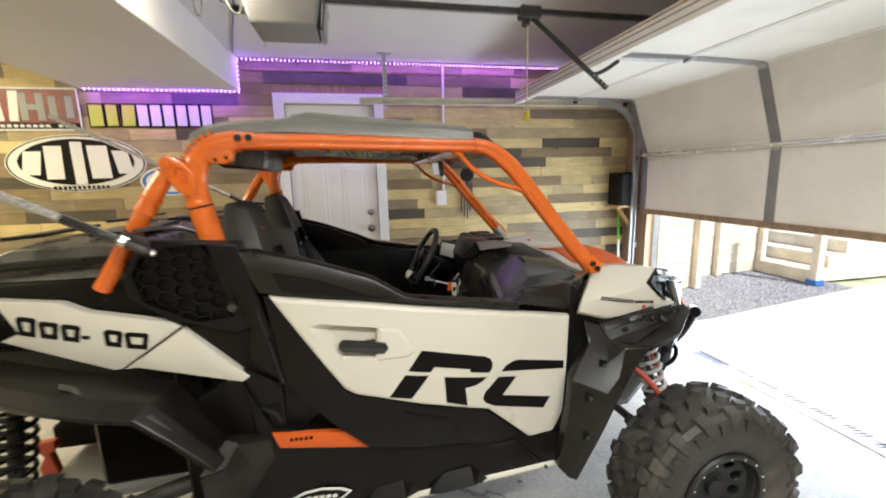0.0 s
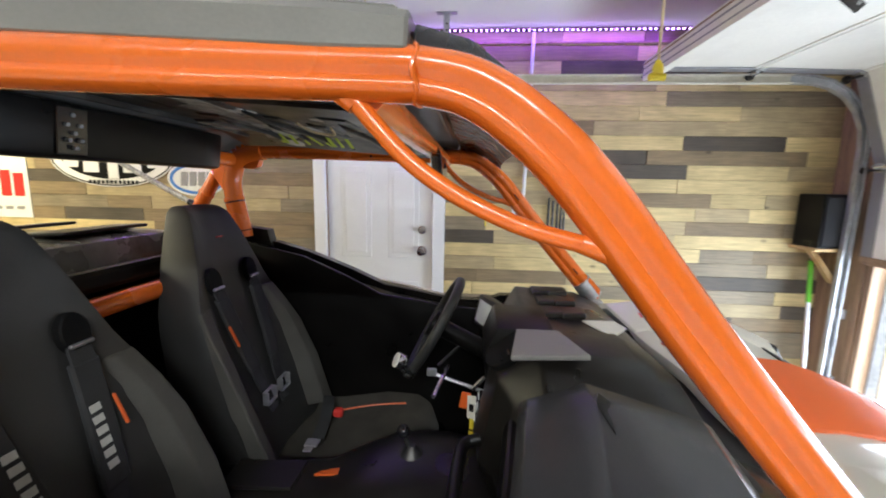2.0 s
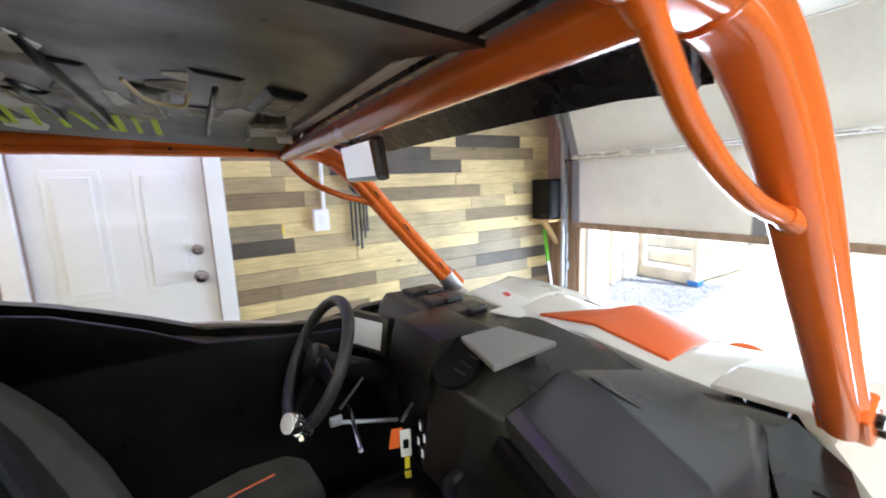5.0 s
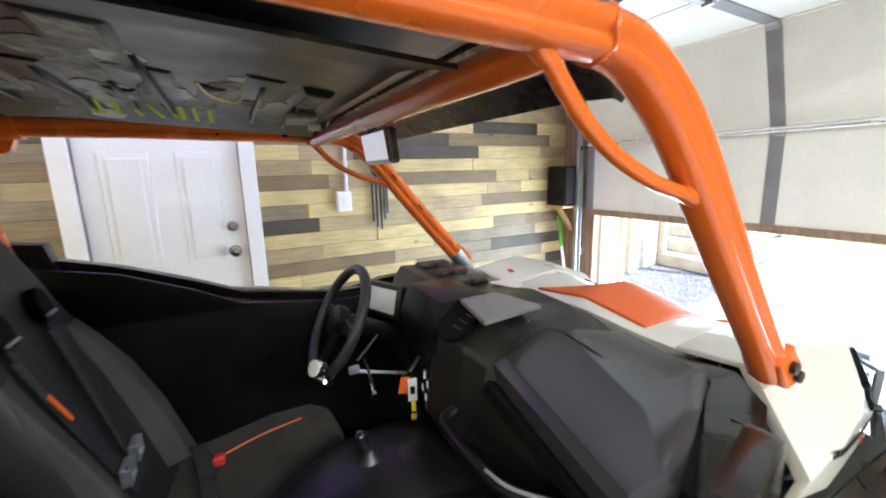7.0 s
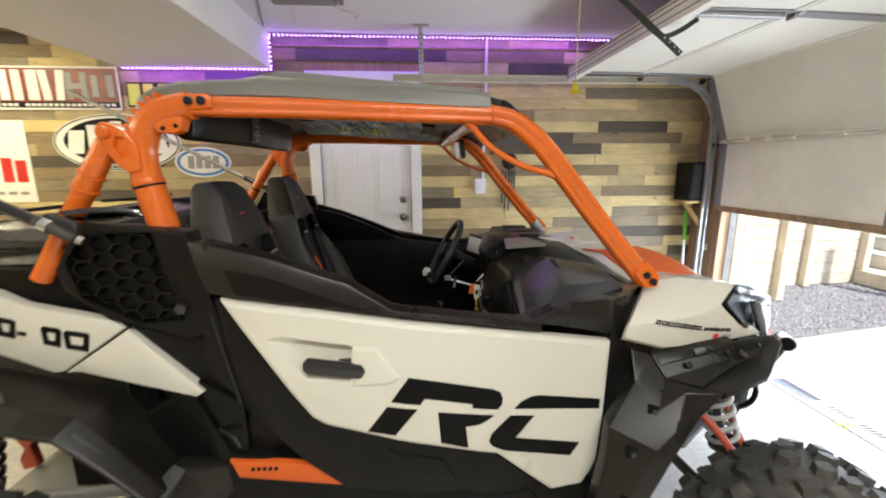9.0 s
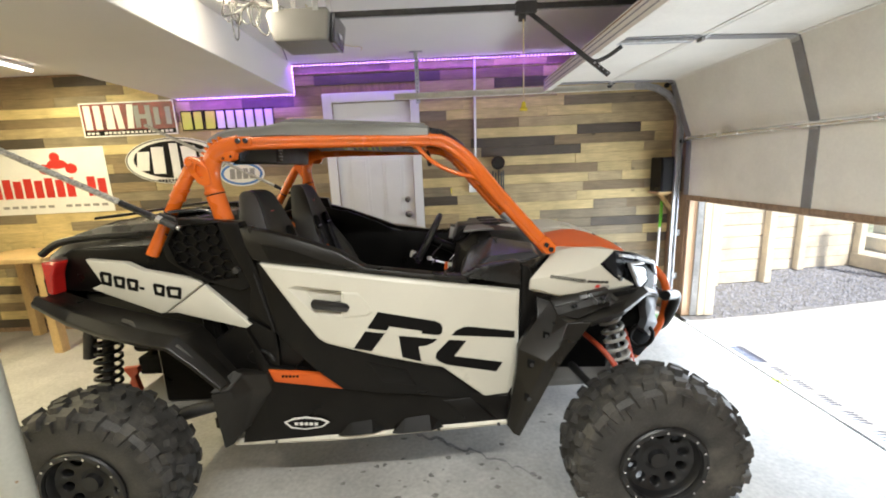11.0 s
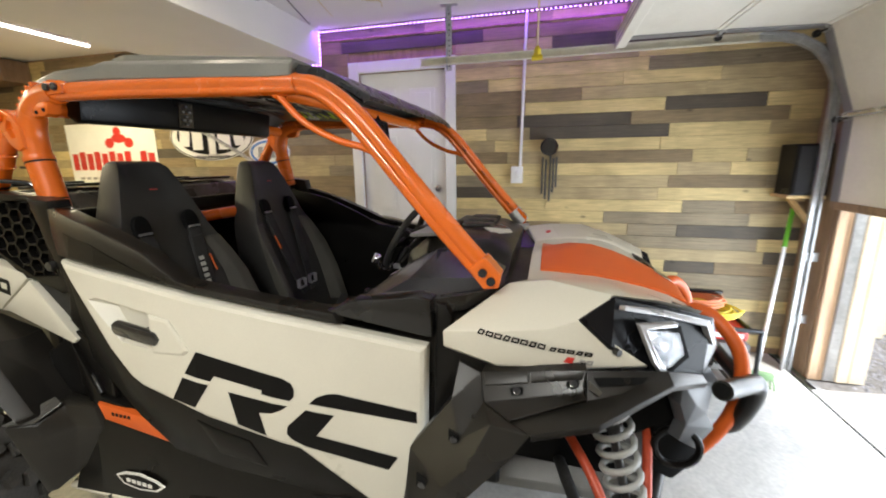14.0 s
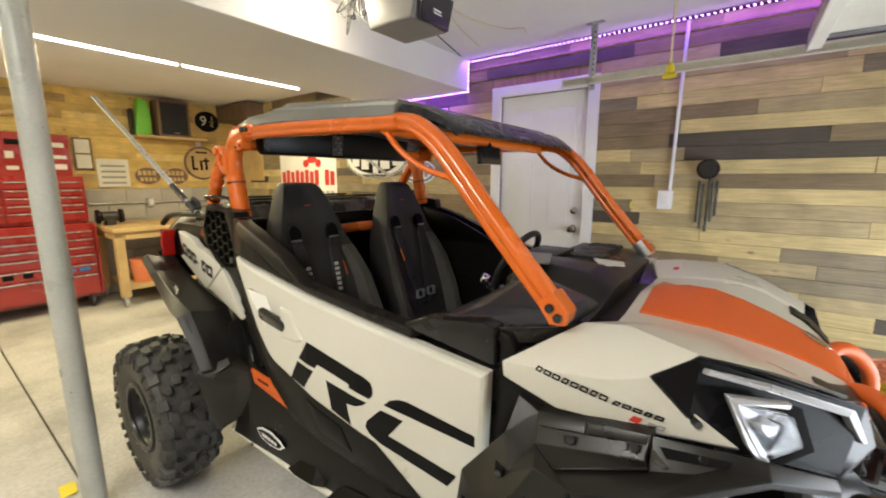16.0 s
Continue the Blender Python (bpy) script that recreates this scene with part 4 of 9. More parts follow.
for k, (x0, x1) in enumerate([(-1.69, -1.60), (-1.575, -1.50), (-1.47, -1.37)] + [(-1.355 + i * 0.093, -1.283 + i * 0.093) for i in range(6)]):
    part("backing", box(x0 - 0.012, x1 + 0.012, SY - 0.004, SY, 1.978, 2.162), M["decal_black"], sign)
marks(sign, "decal_lime", ((-1.69, -1.60, 1.99, 2.15, 0), (-1.575, -1.50, 1.99, 2.15, 0), (-1.47, -1.38, 1.99, 2.15, 0.01)), SY - 0.0065)
marks(sign, "decal_white", tuple((-1.355 + k * 0.093, -1.283 + k * 0.093, 1.99, 2.15, 0) for k in range(6)), SY - 0.0065)

sign = thing("oval_sign", "black and white oval shop sign", "sign", (-1.83, SY, 1.49))
part("plate", flat_ellipse(-1.83, 1.705, 0.485, 0.222, SY - 0.006, 0.006), M["decal_white"], sign)
part("ring", ring_ellipse(-1.83, 1.705, 0.475, 0.215, 0.465, 0.207, SY - 0.0085, 0.002), M["decal_black"], sign)
part("dark_field", flat_ellipse(-1.83, 1.715, 0.40, 0.178, SY - 0.0082, 0.002), M["decal_black"], sign)
marks(sign, "decal_white", ((-2.21, -2.09, 1.62, 1.80, 0.03), (-2.05, -1.93, 1.585, 1.84, 0.01), (-1.86, -1.78, 1.54, 1.87, 0), (-1.74, -1.60, 1.585, 1.84, -0.01), (-1.55, -1.44, 1.62, 1.80, -0.03)), SY - 0.011)
marks(sign, "decal_black", tuple((-2.02 + k * 0.033, -1.998 + k * 0.033, 1.505, 1.53, 0) for k in range(12)), SY - 0.0085)

sign = thing("oval_sticker", "small blue and white oval sticker on boards", "sign", (-1.19, SY, 1.43))
part("plate", flat_ellipse(-1.19, 1.55, 0.222, 0.122, SY - 0.005, 0.005), M["decal_white"], sign)
part("ring", ring_ellipse(-1.19, 1.55, 0.205, 0.108, 0.18, 0.088, SY - 0.0072, 0.002), M["decal_blue"], sign)
marks(sign, "decal_grey", tuple((-1.31 + k * 0.065, -1.262 + k * 0.065, 1.50, 1.60, 0.008) for k in range(4)), SY - 0.0095, 0.004)

banner = thing("vinyl_banner", "white vinyl banner with red printed marks", "banner", (-3.1, SY, 1.24))
part("sheet", box(-3.72, -2.51, SY - 0.004, SY, 1.24, 1.875, 0.001), M["decal_white"], banner)
part("emblem", merge(flat_ellipse(-2.99, 1.72, 0.10, 0.045, SY - 0.007, 0.0025, 14), flat_ellipse(-3.12, 1.675, 0.06, 0.05, SY - 0.0072, 0.0027, 12), flat_ellipse(-2.86, 1.675, 0.06, 0.05, SY - 0.0072, 0.0027, 12), flat_ellipse(-3.0, 1.79, 0.05, 0.045, SY - 0.0074, 0.003, 12)), M["decal_red"], banner)
marks(banner, "decal_red", tuple((-3.68 + k * 0.105, -3.60 + k * 0.105, 1.40, 1.57 + 0.02 * (k % 2), 0.004) for k in range(11) if k != 8), SY - 0.007)
marks(banner, "decal_grey", tuple((-3.62 + k * 0.09, -3.56 + k * 0.09, 1.30, 1.325, 0) for k in range(12) if k != 6), SY - 0.006)

# ---- the corner by the overhead door ----
shelf = thing("corner_shelf", "small pine bracket shelf in the corner", "shelf", (2.97, WALL_Y, 1.2))
part("board", box(2.84, 3.055, WALL_Y - 0.22, WALL_Y - 0.006, 1.185, 1.205, 0.003), M["pine"], shelf)
part("brace", merge(slab([(2.89, WALL_Y - 0.12, 1.184), (2.93, WALL_Y - 0.12, 1.184), (3.055, WALL_Y - 0.12, 1.02), (3.055, WALL_Y - 0.12, 0.97)], (0, 0.04, 0), 0.003)), M["pine"], shelf)
spk = thing("corner_speaker", "black box loudspeaker on a corner shelf", "loudspeaker", (2.95, WALL_Y - 0.12, 1.205))
part("cabinet", box(2.855, 3.05, WALL_Y - 0.215, WALL_Y - 0.02, 1.206, 1.53, 0.008, 2), M["black"], spk)
part("grille", box(2.868, 3.037, WALL_Y - 0.224, WALL_Y - 0.216, 1.22, 1.516, 0.004), M["speaker_cloth"], spk)
broom = thing("broom", "long-handled broom with a lime green grip", "broom", (2.70, 3.57, 0.0))
part("handle", rod((2.700, 3.580, 0.09), (2.907, 3.927, 0.853), 0.011, 10), M["door_paint"], broom, smooth=40)
part("grip", rod((2.907, 3.927, 0.853), (2.972, 4.037, 1.10), 0.014, 10), M["plastic_green"], broom, "lime green grip", smooth=40)
part("head", slab([(2.60, 3.575, 0.055), (2.78, 3.525, 0.055), (2.79, 3.575, 0.055), (2.61, 3.625, 0.055)], (0, 0, 0.04), 0.008, 2), M["pale_green"], broom, "pale green broom head")
part("bristles", merge(*[tube([(2.612 + k * 0.0118, 3.60 - 0.0033 * k - 0.015 * (k % 3), 0.058), (2.605 + k * 0.0126, 3.60 - 0.0035 * k - 0.022 * (k % 3), 0.0)], 0.006, 5) for k in range(15)]), M["pale_green"], broom)

# portable generator with coiled cords on top
gen = thing("generator", "grey and red portable generator in a tube frame", "generator", (2.36, 3.59, 0.0))
X0, X1, Y0, Y1 = 2.12, 2.60, 3.385, 3.82
part("frame", merge(*[tube(curve_points([(X0, y, 0.03), (X1 - 0.04, y, 0.03), (X1, y, 0.07), (X1, y, 0.40), (X1 - 0.04, y, 0.44), (X0, y, 0.44), (X0 - 0.02, y, 0.40), (X0 - 0.02, y, 0.06), (X0, y, 0.03)], 3), 0.014, 8) for y in (Y0, Y1)], *[rod((x, Y0, z), (x, Y1, z), 0.012, 8) for x, z in ((X0, 0.03), (X1 - 0.06, 0.03), (X0 + 0.04, 0.44), (X1 - 0.05, 0.44))]), M["satin_black"], gen, "dark tube frame", smooth=40)
engine = part("engine", box(X0 + 0.04, X0 + 0.22, Y0 + 0.06, Y1 - 0.05, 0.05, 0.28, 0.02, 2), M["dark_steel"], gen)
for k in range(6):
    part("cooling_fin", box(X0 + 0.05, X0 + 0.21, Y0 + 0.03, Y0 + 0.0605, 0.08 + k * 0.03, 0.095 + k * 0.03), M["dark_steel"], engine)
part("control_panel", merge(box(X0 + 0.02, X1 - 0.03, Y0 + 0.02, Y0 + 0.12, 0.16, 0.34, 0.012, 2)), M["grey_plastic"], gen)
for k in range(4):
    part("outlet", merge(box(X0 + 0.10 + k * 0.085, X0 + 0.165 + k * 0.085, Y0 + 0.012, Y0 + 0.021, 0.20, 0.28, 0.004), box(X0 + 0.115 + k * 0.085, X0 + 0.15 + k * 0.085, Y0 + 0.008, Y0 + 0.013, 0.215, 0.265, 0.003)), M["gloss_black"], gen)
part("fuel_tank", box(X0 + 0.03, X1 - 0.04, Y0 + 0.03, Y1 - 0.03, 0.35, 0.43, 0.03, 3), M["decal_red"], gen, "red fuel tank")
part("stripe", box(X0 + 0.06, X1 - 0.07, Y0 + 0.027, Y0 + 0.031, 0.375, 0.405), M["decal_white"], gen)


def coil(cx, cy, z0, r, turns, thick, seed, squash=0.8):
    rng = random.Random(seed)
    pts = []
    for i in range(turns * 18):
        a = 2 * math.pi * i / 18
        rr = r * (0.82 + 0.18 * math.sin(a * 0.37 + seed) + rng.uniform(-0.02, 0.02))
        pts.append((cx + rr * math.cos(a), cy + rr * squash * math.sin(a), z0 + 0.055 * i / (turns * 18) + rng.uniform(0, 0.006)))
    return tube(pts, thick, 6)


yc = thing("yellow_cord", "coiled yellow extension cord on the generator", "extension cord", (2.35, 3.59, 0.45))
part("coil", coil(2.35, 3.57, 0.462, 0.21, 8, 0.007, 2), M["yellow"], yc, smooth=60)
oc = thing("orange_cord", "tangled orange extension cord on top", "extension cord", (2.27, 3.57, 0.53))
part("coil", coil(2.29, 3.57, 0.530, 0.17, 9, 0.006, 7), M["cord_orange"], oc, smooth=60)
part("plug", box(2.24, 2.46, 3.60, 3.64, 0.590, 0.615, 0.008), M["gloss_black"], oc)

# ---- post in the middle of the garage ----
post = thing("support_post", "grey painted steel support post with rust spots", "post", (-0.66, 1.165, 0))
part("shaft", tube([(-0.66, 1.165, 0.01), (-0.66, 1.165, CEIL_Z - 0.28)], 0.044, 24), M["pole_paint"], post, smooth=40)
rp = random.Random(12)
for k in range(14):
    a, z, r = rp.uniform(0, 6.28), rp.uniform(0.5, 2.2), rp.uniform(0.002, 0.005)
    c = Vector((-0.66 + 0.0438 * math.cos(a), 1.165 + 0.0438 * math.sin(a), z))
    part("rust_fleck", disc(tuple(c), (math.cos(a), math.sin(a), 0), r, 0.0012, 7), M["old_wood"], post)
part("base_plate", box(-0.74, -0.58, 1.085, 1.245, 0.0, 0.01, 0.002), M["pole_paint"], post)
part("cap_plate", box(-0.74, -0.587, 1.085, 1.245, 2.258, 2.268), M["pole_paint"], post)
note = thing("paper_scrap", "scrap of yellow paper lying on the concrete", "paper", (-0.92, 1.11, 0))
part("sheet", slab([(-0.98, 1.09, 0.003), (-0.87, 1.08, 0.003), (-0.86, 1.14, 0.008), (-0.97, 1.15, 0.003)], (0, 0, 0.0015)), M["yellow"], note)

# ---- western end: tool chest, bench, wall items ----
TX = -4.42
chest = thing("tool_chest", "red rolling tool chest with many drawers, lid open", "tool chest", (-4.65, 1.6, 0))
CY0, CY1 = 1.10, 2.12
part("cabinet", merge(box(-4.90, TX, CY0, CY1, 0.14, 0.98, 0.008), slab([(TX, CY0, 0.98), (TX + 0.05, CY0, 0.93), (TX + 0.05, CY0, 0.20), (TX, CY0, 0.14)], (0, 0.02, 0)), slab([(TX, CY1 - 0.02, 0.98), (TX + 0.05, CY1 - 0.02, 0.93), (TX + 0.05, CY1 - 0.02, 0.20), (TX, CY1 - 0.02, 0.14)], (0, 0.02, 0))), M["red_paint"], chest)
def drawer(z0, z1, y0, y1, x, rail=True):
    d = part("drawer", box(x, x + 0.022, y0, y1, z0, z1, 0.004), M["red_paint"], chest)
    part("pull", box(x + 0.022, x + 0.034, y0 + 0.01, y1 - 0.01, z1 - 0.022, z1 - 0.008, 0.003), M["silver_trim"], d)
for z0, z1 in ((0.17, 0.40), (0.41, 0.52), (0.53, 0.63), (0.64, 0.72), (0.73, 0.81), (0.82, 0.90)):
    drawer(z0, z1, CY0 + 0.03, CY1 - 0.03, TX)
part("top_chest", box(-4.90, TX - 0.04, CY0 + 0.02, CY1 - 0.03, 0.99, 1.50, 0.006), M["red_paint"], chest)
for z0, z1 in ((1.02, 1.12), (1.13, 1.20), (1.21, 1.28), (1.29, 1.36), (1.37, 1.45)):
    for y0, y1 in ((CY0 + 0.05, CY0 + 0.33), (CY0 + 0.35, CY0 + 0.63), (CY0 + 0.65, CY1 - 0.06)):
        drawer(z0, z1, y0, y1, TX - 0.04)
part("lid", slab([(-4.89, CY0 + 0.02, 1.50), (-4.86, CY0 + 0.02, 1.50), (-4.83, CY0 + 0.02, 1.97), (-4.89, CY0 + 0.02, 1.97)], (0, CY1 - CY0 - 0.05, 0), 0.006), M["red_paint"], chest, "open red lid covered with stickers")
rs = random.Random(8)
for k in range(15):
    y, z, w, h = CY0 + 0.06 + (k % 5) * 0.19 + rs.uniform(0, 0.03), 1.56 + (k // 5) * 0.13 + rs.uniform(0, 0.02), rs.uniform(0.06, 0.13), rs.uniform(0.035, 0.075)
    x = -4.858 + (z - 1.5) * 0.064
    part("sticker", slab([(x, y, z), (x, y + w, z), (x + 0.064 * h, y + w, z + h), (x + 0.064 * h, y, z + h)], (0.003, 0, 0)), M[rs.choice(("decal_white", "decal_grey", "decal_black", "paper"))], chest)
for k in range(6):
    y = CY0 + 0.08 + k * 0.15
    part("sticker", box(TX + 0.0225, TX + 0.025, y, y + rs.uniform(0.07, 0.12), 0.44, 0.44 + rs.uniform(0.03, 0.06)), M[rs.choice(("decal_white", "decal_black", "decal_blue"))], chest)
for y in (CY0 + 0.1, CY1 - 0.1):
    part("caster", merge(disc((TX - 0.05, y, 0.062), (0, 1, 0), 0.062, 0.035, 20, 0.008), box(TX - 0.09, TX - 0.01, y - 0.03, y + 0.03, 0.11, 0.14, 0.004)), M["dark_steel"], chest, smooth=40)
    part("caster", merge(disc((-4.82, y, 0.062), (0, 1, 0), 0.062, 0.035, 20, 0.008), box(-4.86, -4.78, y - 0.03, y + 0.03, 0.11, 0.14, 0.004)), M["dark_steel"], chest, smooth=40)

bench = thing("workbench", "pine workbench on casters against the block wall", "workbench", (-4.4, 2.8, 0))
part("top", box(-4.93, -4.00, 2.17, 3.55, 0.875, 0.925, 0.006, 2), M["pine"], bench)
for x in (-4.86, -4.09):
    for y in (2.24, 3.48):
        leg = part("leg", box(x - 0.045, x + 0.045, y - 0.045, y + 0.045, 0.12, 0.874, 0.005), M["pine"], bench)
        part("caster", merge(disc((x, y, 0.045), (0, 1, 0), 0.045, 0.03, 18, 0.006), box(x - 0.03, x + 0.03, y - 0.025, y + 0.025, 0.08, 0.12, 0.004)), M["steel"], leg, smooth=40)
part("apron", merge(box(-4.06, -4.03, 2.286, 3.434, 0.79, 0.874, 0.004), box(-4.815, -4.135, 2.20, 2.23, 0.79, 0.874, 0.004)), M["pine"], bench)
part("lower_shelf", box(-4.9, -4.04, 2.286, 3.434, 0.20, 0.24, 0.004), M["pine"], bench)
for k, (x, y, r, h, mm) in enumerate(((-4.3, 2.5, 0.13, 0.26, "cord_orange"), (-4.35, 2.85, 0.15, 0.3, "black"), (-4.3, 3.2, 0.12, 0.22, "dark_steel"))):
    b = thing(("bucket", "tool_bag", "metal_can")[k], ("orange plastic bucket under the bench", "black fabric tool bag under the bench", "dark metal can under the bench")[k], ("bucket", "bag", "can")[k], (x, y, 0.24))
    part("body", bev(tube([(x, y, 0.241), (x, y, 0.24 + h)], [r * 0.85, r], 18), 0.008, 2, 50), M[mm], b, smooth=40)
    part("rim", tube([(x, y, 0.24 + h), (x, y, 0.255 + h)], r * 1.04, 18), M[mm], b, smooth=40)
grinder = thing("bench_grinder", "dark bench grinder standing on the workbench", "bench grinder", (-4.55, 2.3, 0.925))
part("motor", merge(bev(rod((-4.55, 2.22, 1.03), (-4.55, 2.38, 1.03), 0.06, 20), 0.01, 2, 50), box(-4.60, -4.50, 2.25, 2.35, 0.926, 1.0, 0.008)), M["dark_steel"], grinder, smooth=40)
for y in (2.19, 2.41):
    part("wheel_guard", disc((-4.55, y, 1.03), (0, 1, 0), 0.085, 0.035, 20, 0.006), M["black"], grinder, smooth=40)

WX = WEST_X + 0.006
def wall_box(name, label, cat, y0, y1, z0, z1, d, material, w=0.004):
    t = thing(name, label, cat, (WX, (y0 + y1) / 2, z0))
    part("body", box(WX, WX + d, y0, y1, z0, z1, w), material, t)
    return t
t = wall_box("wall_speaker", "large black-fronted walnut loudspeaker on a shelf", "loudspeaker", 2.98, 3.36, 2.03, 2.50, 0.24, M["walnut"])
part("grille", box(WX + 0.24, WX + 0.252, 3.01, 3.33, 2.06, 2.47, 0.005), M["speaker_cloth"], t)
part("name_bar", box(WX + 0.2525, WX + 0.255, 3.15, 3.22, 2.075, 2.085), M["decal_grey"], t)
t = thing("wall_shelf", "pine wall shelf for a loudspeaker", "shelf", (WX, 3.1, 2.0))
part("board", box(WX, WX + 0.28, 2.72, 3.55, 2.0, 2.028, 0.003), M["pine"], t)
t = thing("green_box", "tall lime green plastic case on the shelf", "case", (WX, 2.85, 2.03))
part("body", slab([(WX + 0.05, 2.74, 2.03), (WX + 0.05, 2.90, 2.03), (WX + 0.05, 2.93, 2.25), (WX + 0.05, 2.90, 2.46), (WX + 0.05, 2.80, 2.49), (WX + 0.05, 2.77, 2.30)], (0.12, 0, 0), 0.012, 2), M["plastic_green"], t)
part("side", box(WX + 0.06, WX + 0.16, 2.70, 2.735, 2.03, 2.35, 0.008), M["black"], t)
def round_sign(name, label, cy, cz, a, b, face, rim):
    t = thing(name, label, "sign", (WX, cy, cz - b))
    n = 32
    ell = lambda k, s, x: (x, cy + a * s * math.cos(2 * math.pi * k / n), cz + b * s * math.sin(2 * math.pi * k / n))
    part("board", slab([ell(k, 1, WX) for k in range(n)], (0.014, 0, 0), 0.002), M[rim], t)
    part("face", slab([ell(k, 0.88, WX + 0.0145) for k in range(n)], (0.003, 0, 0)), M[face], t)
    return t
t = round_sign("round_sign", "oval wooden sign with a fraction on black", 3.68, 2.30, 0.19, 0.165, "decal_black", "pine")
face = lambda y, z: Matrix.Translation((WX + 0.019, y, z)) @ Matrix.Rotation(radians(90), 4, "Z") @ Matrix.Rotation(radians(90), 4, "X")
letters("9", 0.20, face(3.63, 2.30), M["paper"], "number", t)
letters("3", 0.10, face(3.745, 2.345), M["pine"], "number", t)
letters("4", 0.10, face(3.745, 2.255), M["pine"], "number", t)
part("line", box(WX + 0.018, WX + 0.02, 3.71, 3.78, 2.296, 2.303), M["pine"], t)
for cy, lab in ((2.86, "brown oval wooden sign beside another"), (3.2, "brown oval wooden sign nearer the corner")):
    t = round_sign("oval_wood_sign", lab, cy, 1.51, 0.165, 0.125, "walnut", "pine")
    part("bars", merge(*[box(WX + 0.018, WX + 0.02, cy - 0.11 + k * 0.055, cy - 0.07 + k * 0.055, 1.52, 1.58) for k in range(4)], *[box(WX + 0.018, WX + 0.02, cy - 0.09 + k * 0.05, cy - 0.055 + k * 0.05, 1.44, 1.49) for k in range(4)]), M["pine"], t)
t = round_sign("beer_sign", "round gold sign with dark block marks", 3.56, 1.70, 0.24, 0.24, "pine", "walnut")
part("bars", merge(box(WX + 0.018, WX + 0.021, 3.42, 3.45, 1.60, 1.80), box(WX + 0.018, WX + 0.021, 3.45, 3.50, 1.60, 1.63), box(WX + 0.018, WX + 0.021, 3.53, 3.56, 1.60, 1.74), box(WX + 0.018, WX + 0.021, 3.60, 3.63, 1.60, 1.78), box(WX + 0.018, WX + 0.021, 3.57, 3.66, 1.72, 1.75), box(WX + 0.018, WX + 0.021, 3.48, 3.64, 1.84, 1.865)), M["decal_black"], t)
t = wall_box("tool_poster", "pale poster with rows of drawn tools", "poster", 2.33, 2.66, 1.37, 1.72, 0.012, M["paper"])
part("bars", merge(*[box(WX + 0.0125, WX + 0.0145, 2.37, 2.62, 1.41 + k * 0.07, 1.435 + k * 0.07) for k in range(4)]), M["decal_grey"], t)
t = wall_box("framed_picture", "dark framed picture with a pale print", "picture", 2.13, 2.31, 1.58, 1.96, 0.02, M["walnut"])
part("print", merge(box(WX + 0.0205, WX + 0.023, 2.15, 2.29, 1.60, 1.76), box(WX + 0.0205, WX + 0.023, 2.15, 2.29, 1.78, 1.94)), M["paper"], t)
t = thing("outlet_strip", "metal conduit and outlet box on the block wall", "outlet", (WX, 2.85, 1.1))
part("pipe", rod((WX + 0.02, 2.2, 1.16), (WX + 0.02, 3.6, 1.16), 0.01, 8), M["steel"], t, smooth=40)
part("box", box(WX, WX + 0.05, 2.81, 2.90, 1.10, 1.22, 0.005), M["steel"], t)
part("socket", box(WX + 0.05, WX + 0.054, 2.83, 2.88, 1.12, 1.20, 0.003), M["plaster"], t)
t = wall_box("wall_switch", "white switch plate below the shelf", "switch", 3.50, 3.57, 1.93, 2.02, 0.012, M["plaster"])
part("toggle", box(WX + 0.012, WX + 0.02, 3.525, 3.545, 1.96, 1.99, 0.003), M["plaster"], t)
t = thing("wall_tusk", "long pale bone-like ornament on the boards", "ornament", (WX, 1.6, 2.1))
part("body", tube(curve_points([(WX + 0.05, 1.25, 2.12), (WX + 0.06, 1.6, 2.17), (WX + 0.06, 1.85, 2.22), (WX + 0.05, 2.0, 2.25)]), [0.015 + 0.05 * i / 18 for i in range(19)], 10), M["pine"], t, smooth=60)
t = thing("cork_board", "plain wooden board on the corner wall", "board", (-4.6, SY, 1.3))
part("panel", box(-4.88, -4.15, SY - 0.02, SY, 1.45, 2.0, 0.004), M["pine"], t)
t = thing("wall_cabinet", "dark wooden box fixed under the ceiling", "box", (-4.5, SY, 2.3))
part("body", box(-4.92, -4.05, SY - 0.25, SY, 2.30, 2.52, 0.006), M["walnut"], t)
t = thing("side_table", "small pine table beneath the banner", "table", (-3.05, 3.75, 0))
part("top", box(-3.55, -2.75, 3.45, 4.05, 0.86, 0.90, 0.005), M["pine"], t)
for x in (-3.48, -2.82):
    for y in (3.52, 3.98):
        part("leg", box(x - 0.04, x + 0.04, y - 0.04, y + 0.04, 0, 0.859, 0.004), M["pine"], t)

# ---- outside ----
ground = structure("ground", box(EAST_X + 0.004, 60, -40, 60, -0.25, -0.035), M["grass"], "flat ground with lawn beyond the drive", "ground")
drive = structure("drive", merge(slab([(3.020, -6, 0), (3.020, 3.60, 0), (3.9, 3.68, 0), (6.5, 4.12, 0), (9.5, 4.25, 0), (9.5, -6, 0)], (0, 0, -0.12), 0.006, 1)), M["drive"], "sunlit pale concrete driveway", "driveway")
# Groups of thin slanted blue-grey strokes beside the joint.
for k in range(30):
    y0 = 2.705 - 0.18 * (k // 5) - 0.026 * (k % 5)
    part("chalk_mark", slab([(3.068, y0, 0.001), (3.068, y0 - 0.010, 0.001), (3.155, y0 - 0.030, 0.001), (3.155, y0 - 0.020, 0.001)], (0, 0, 0.001)), M["stroke_blue"], drive)
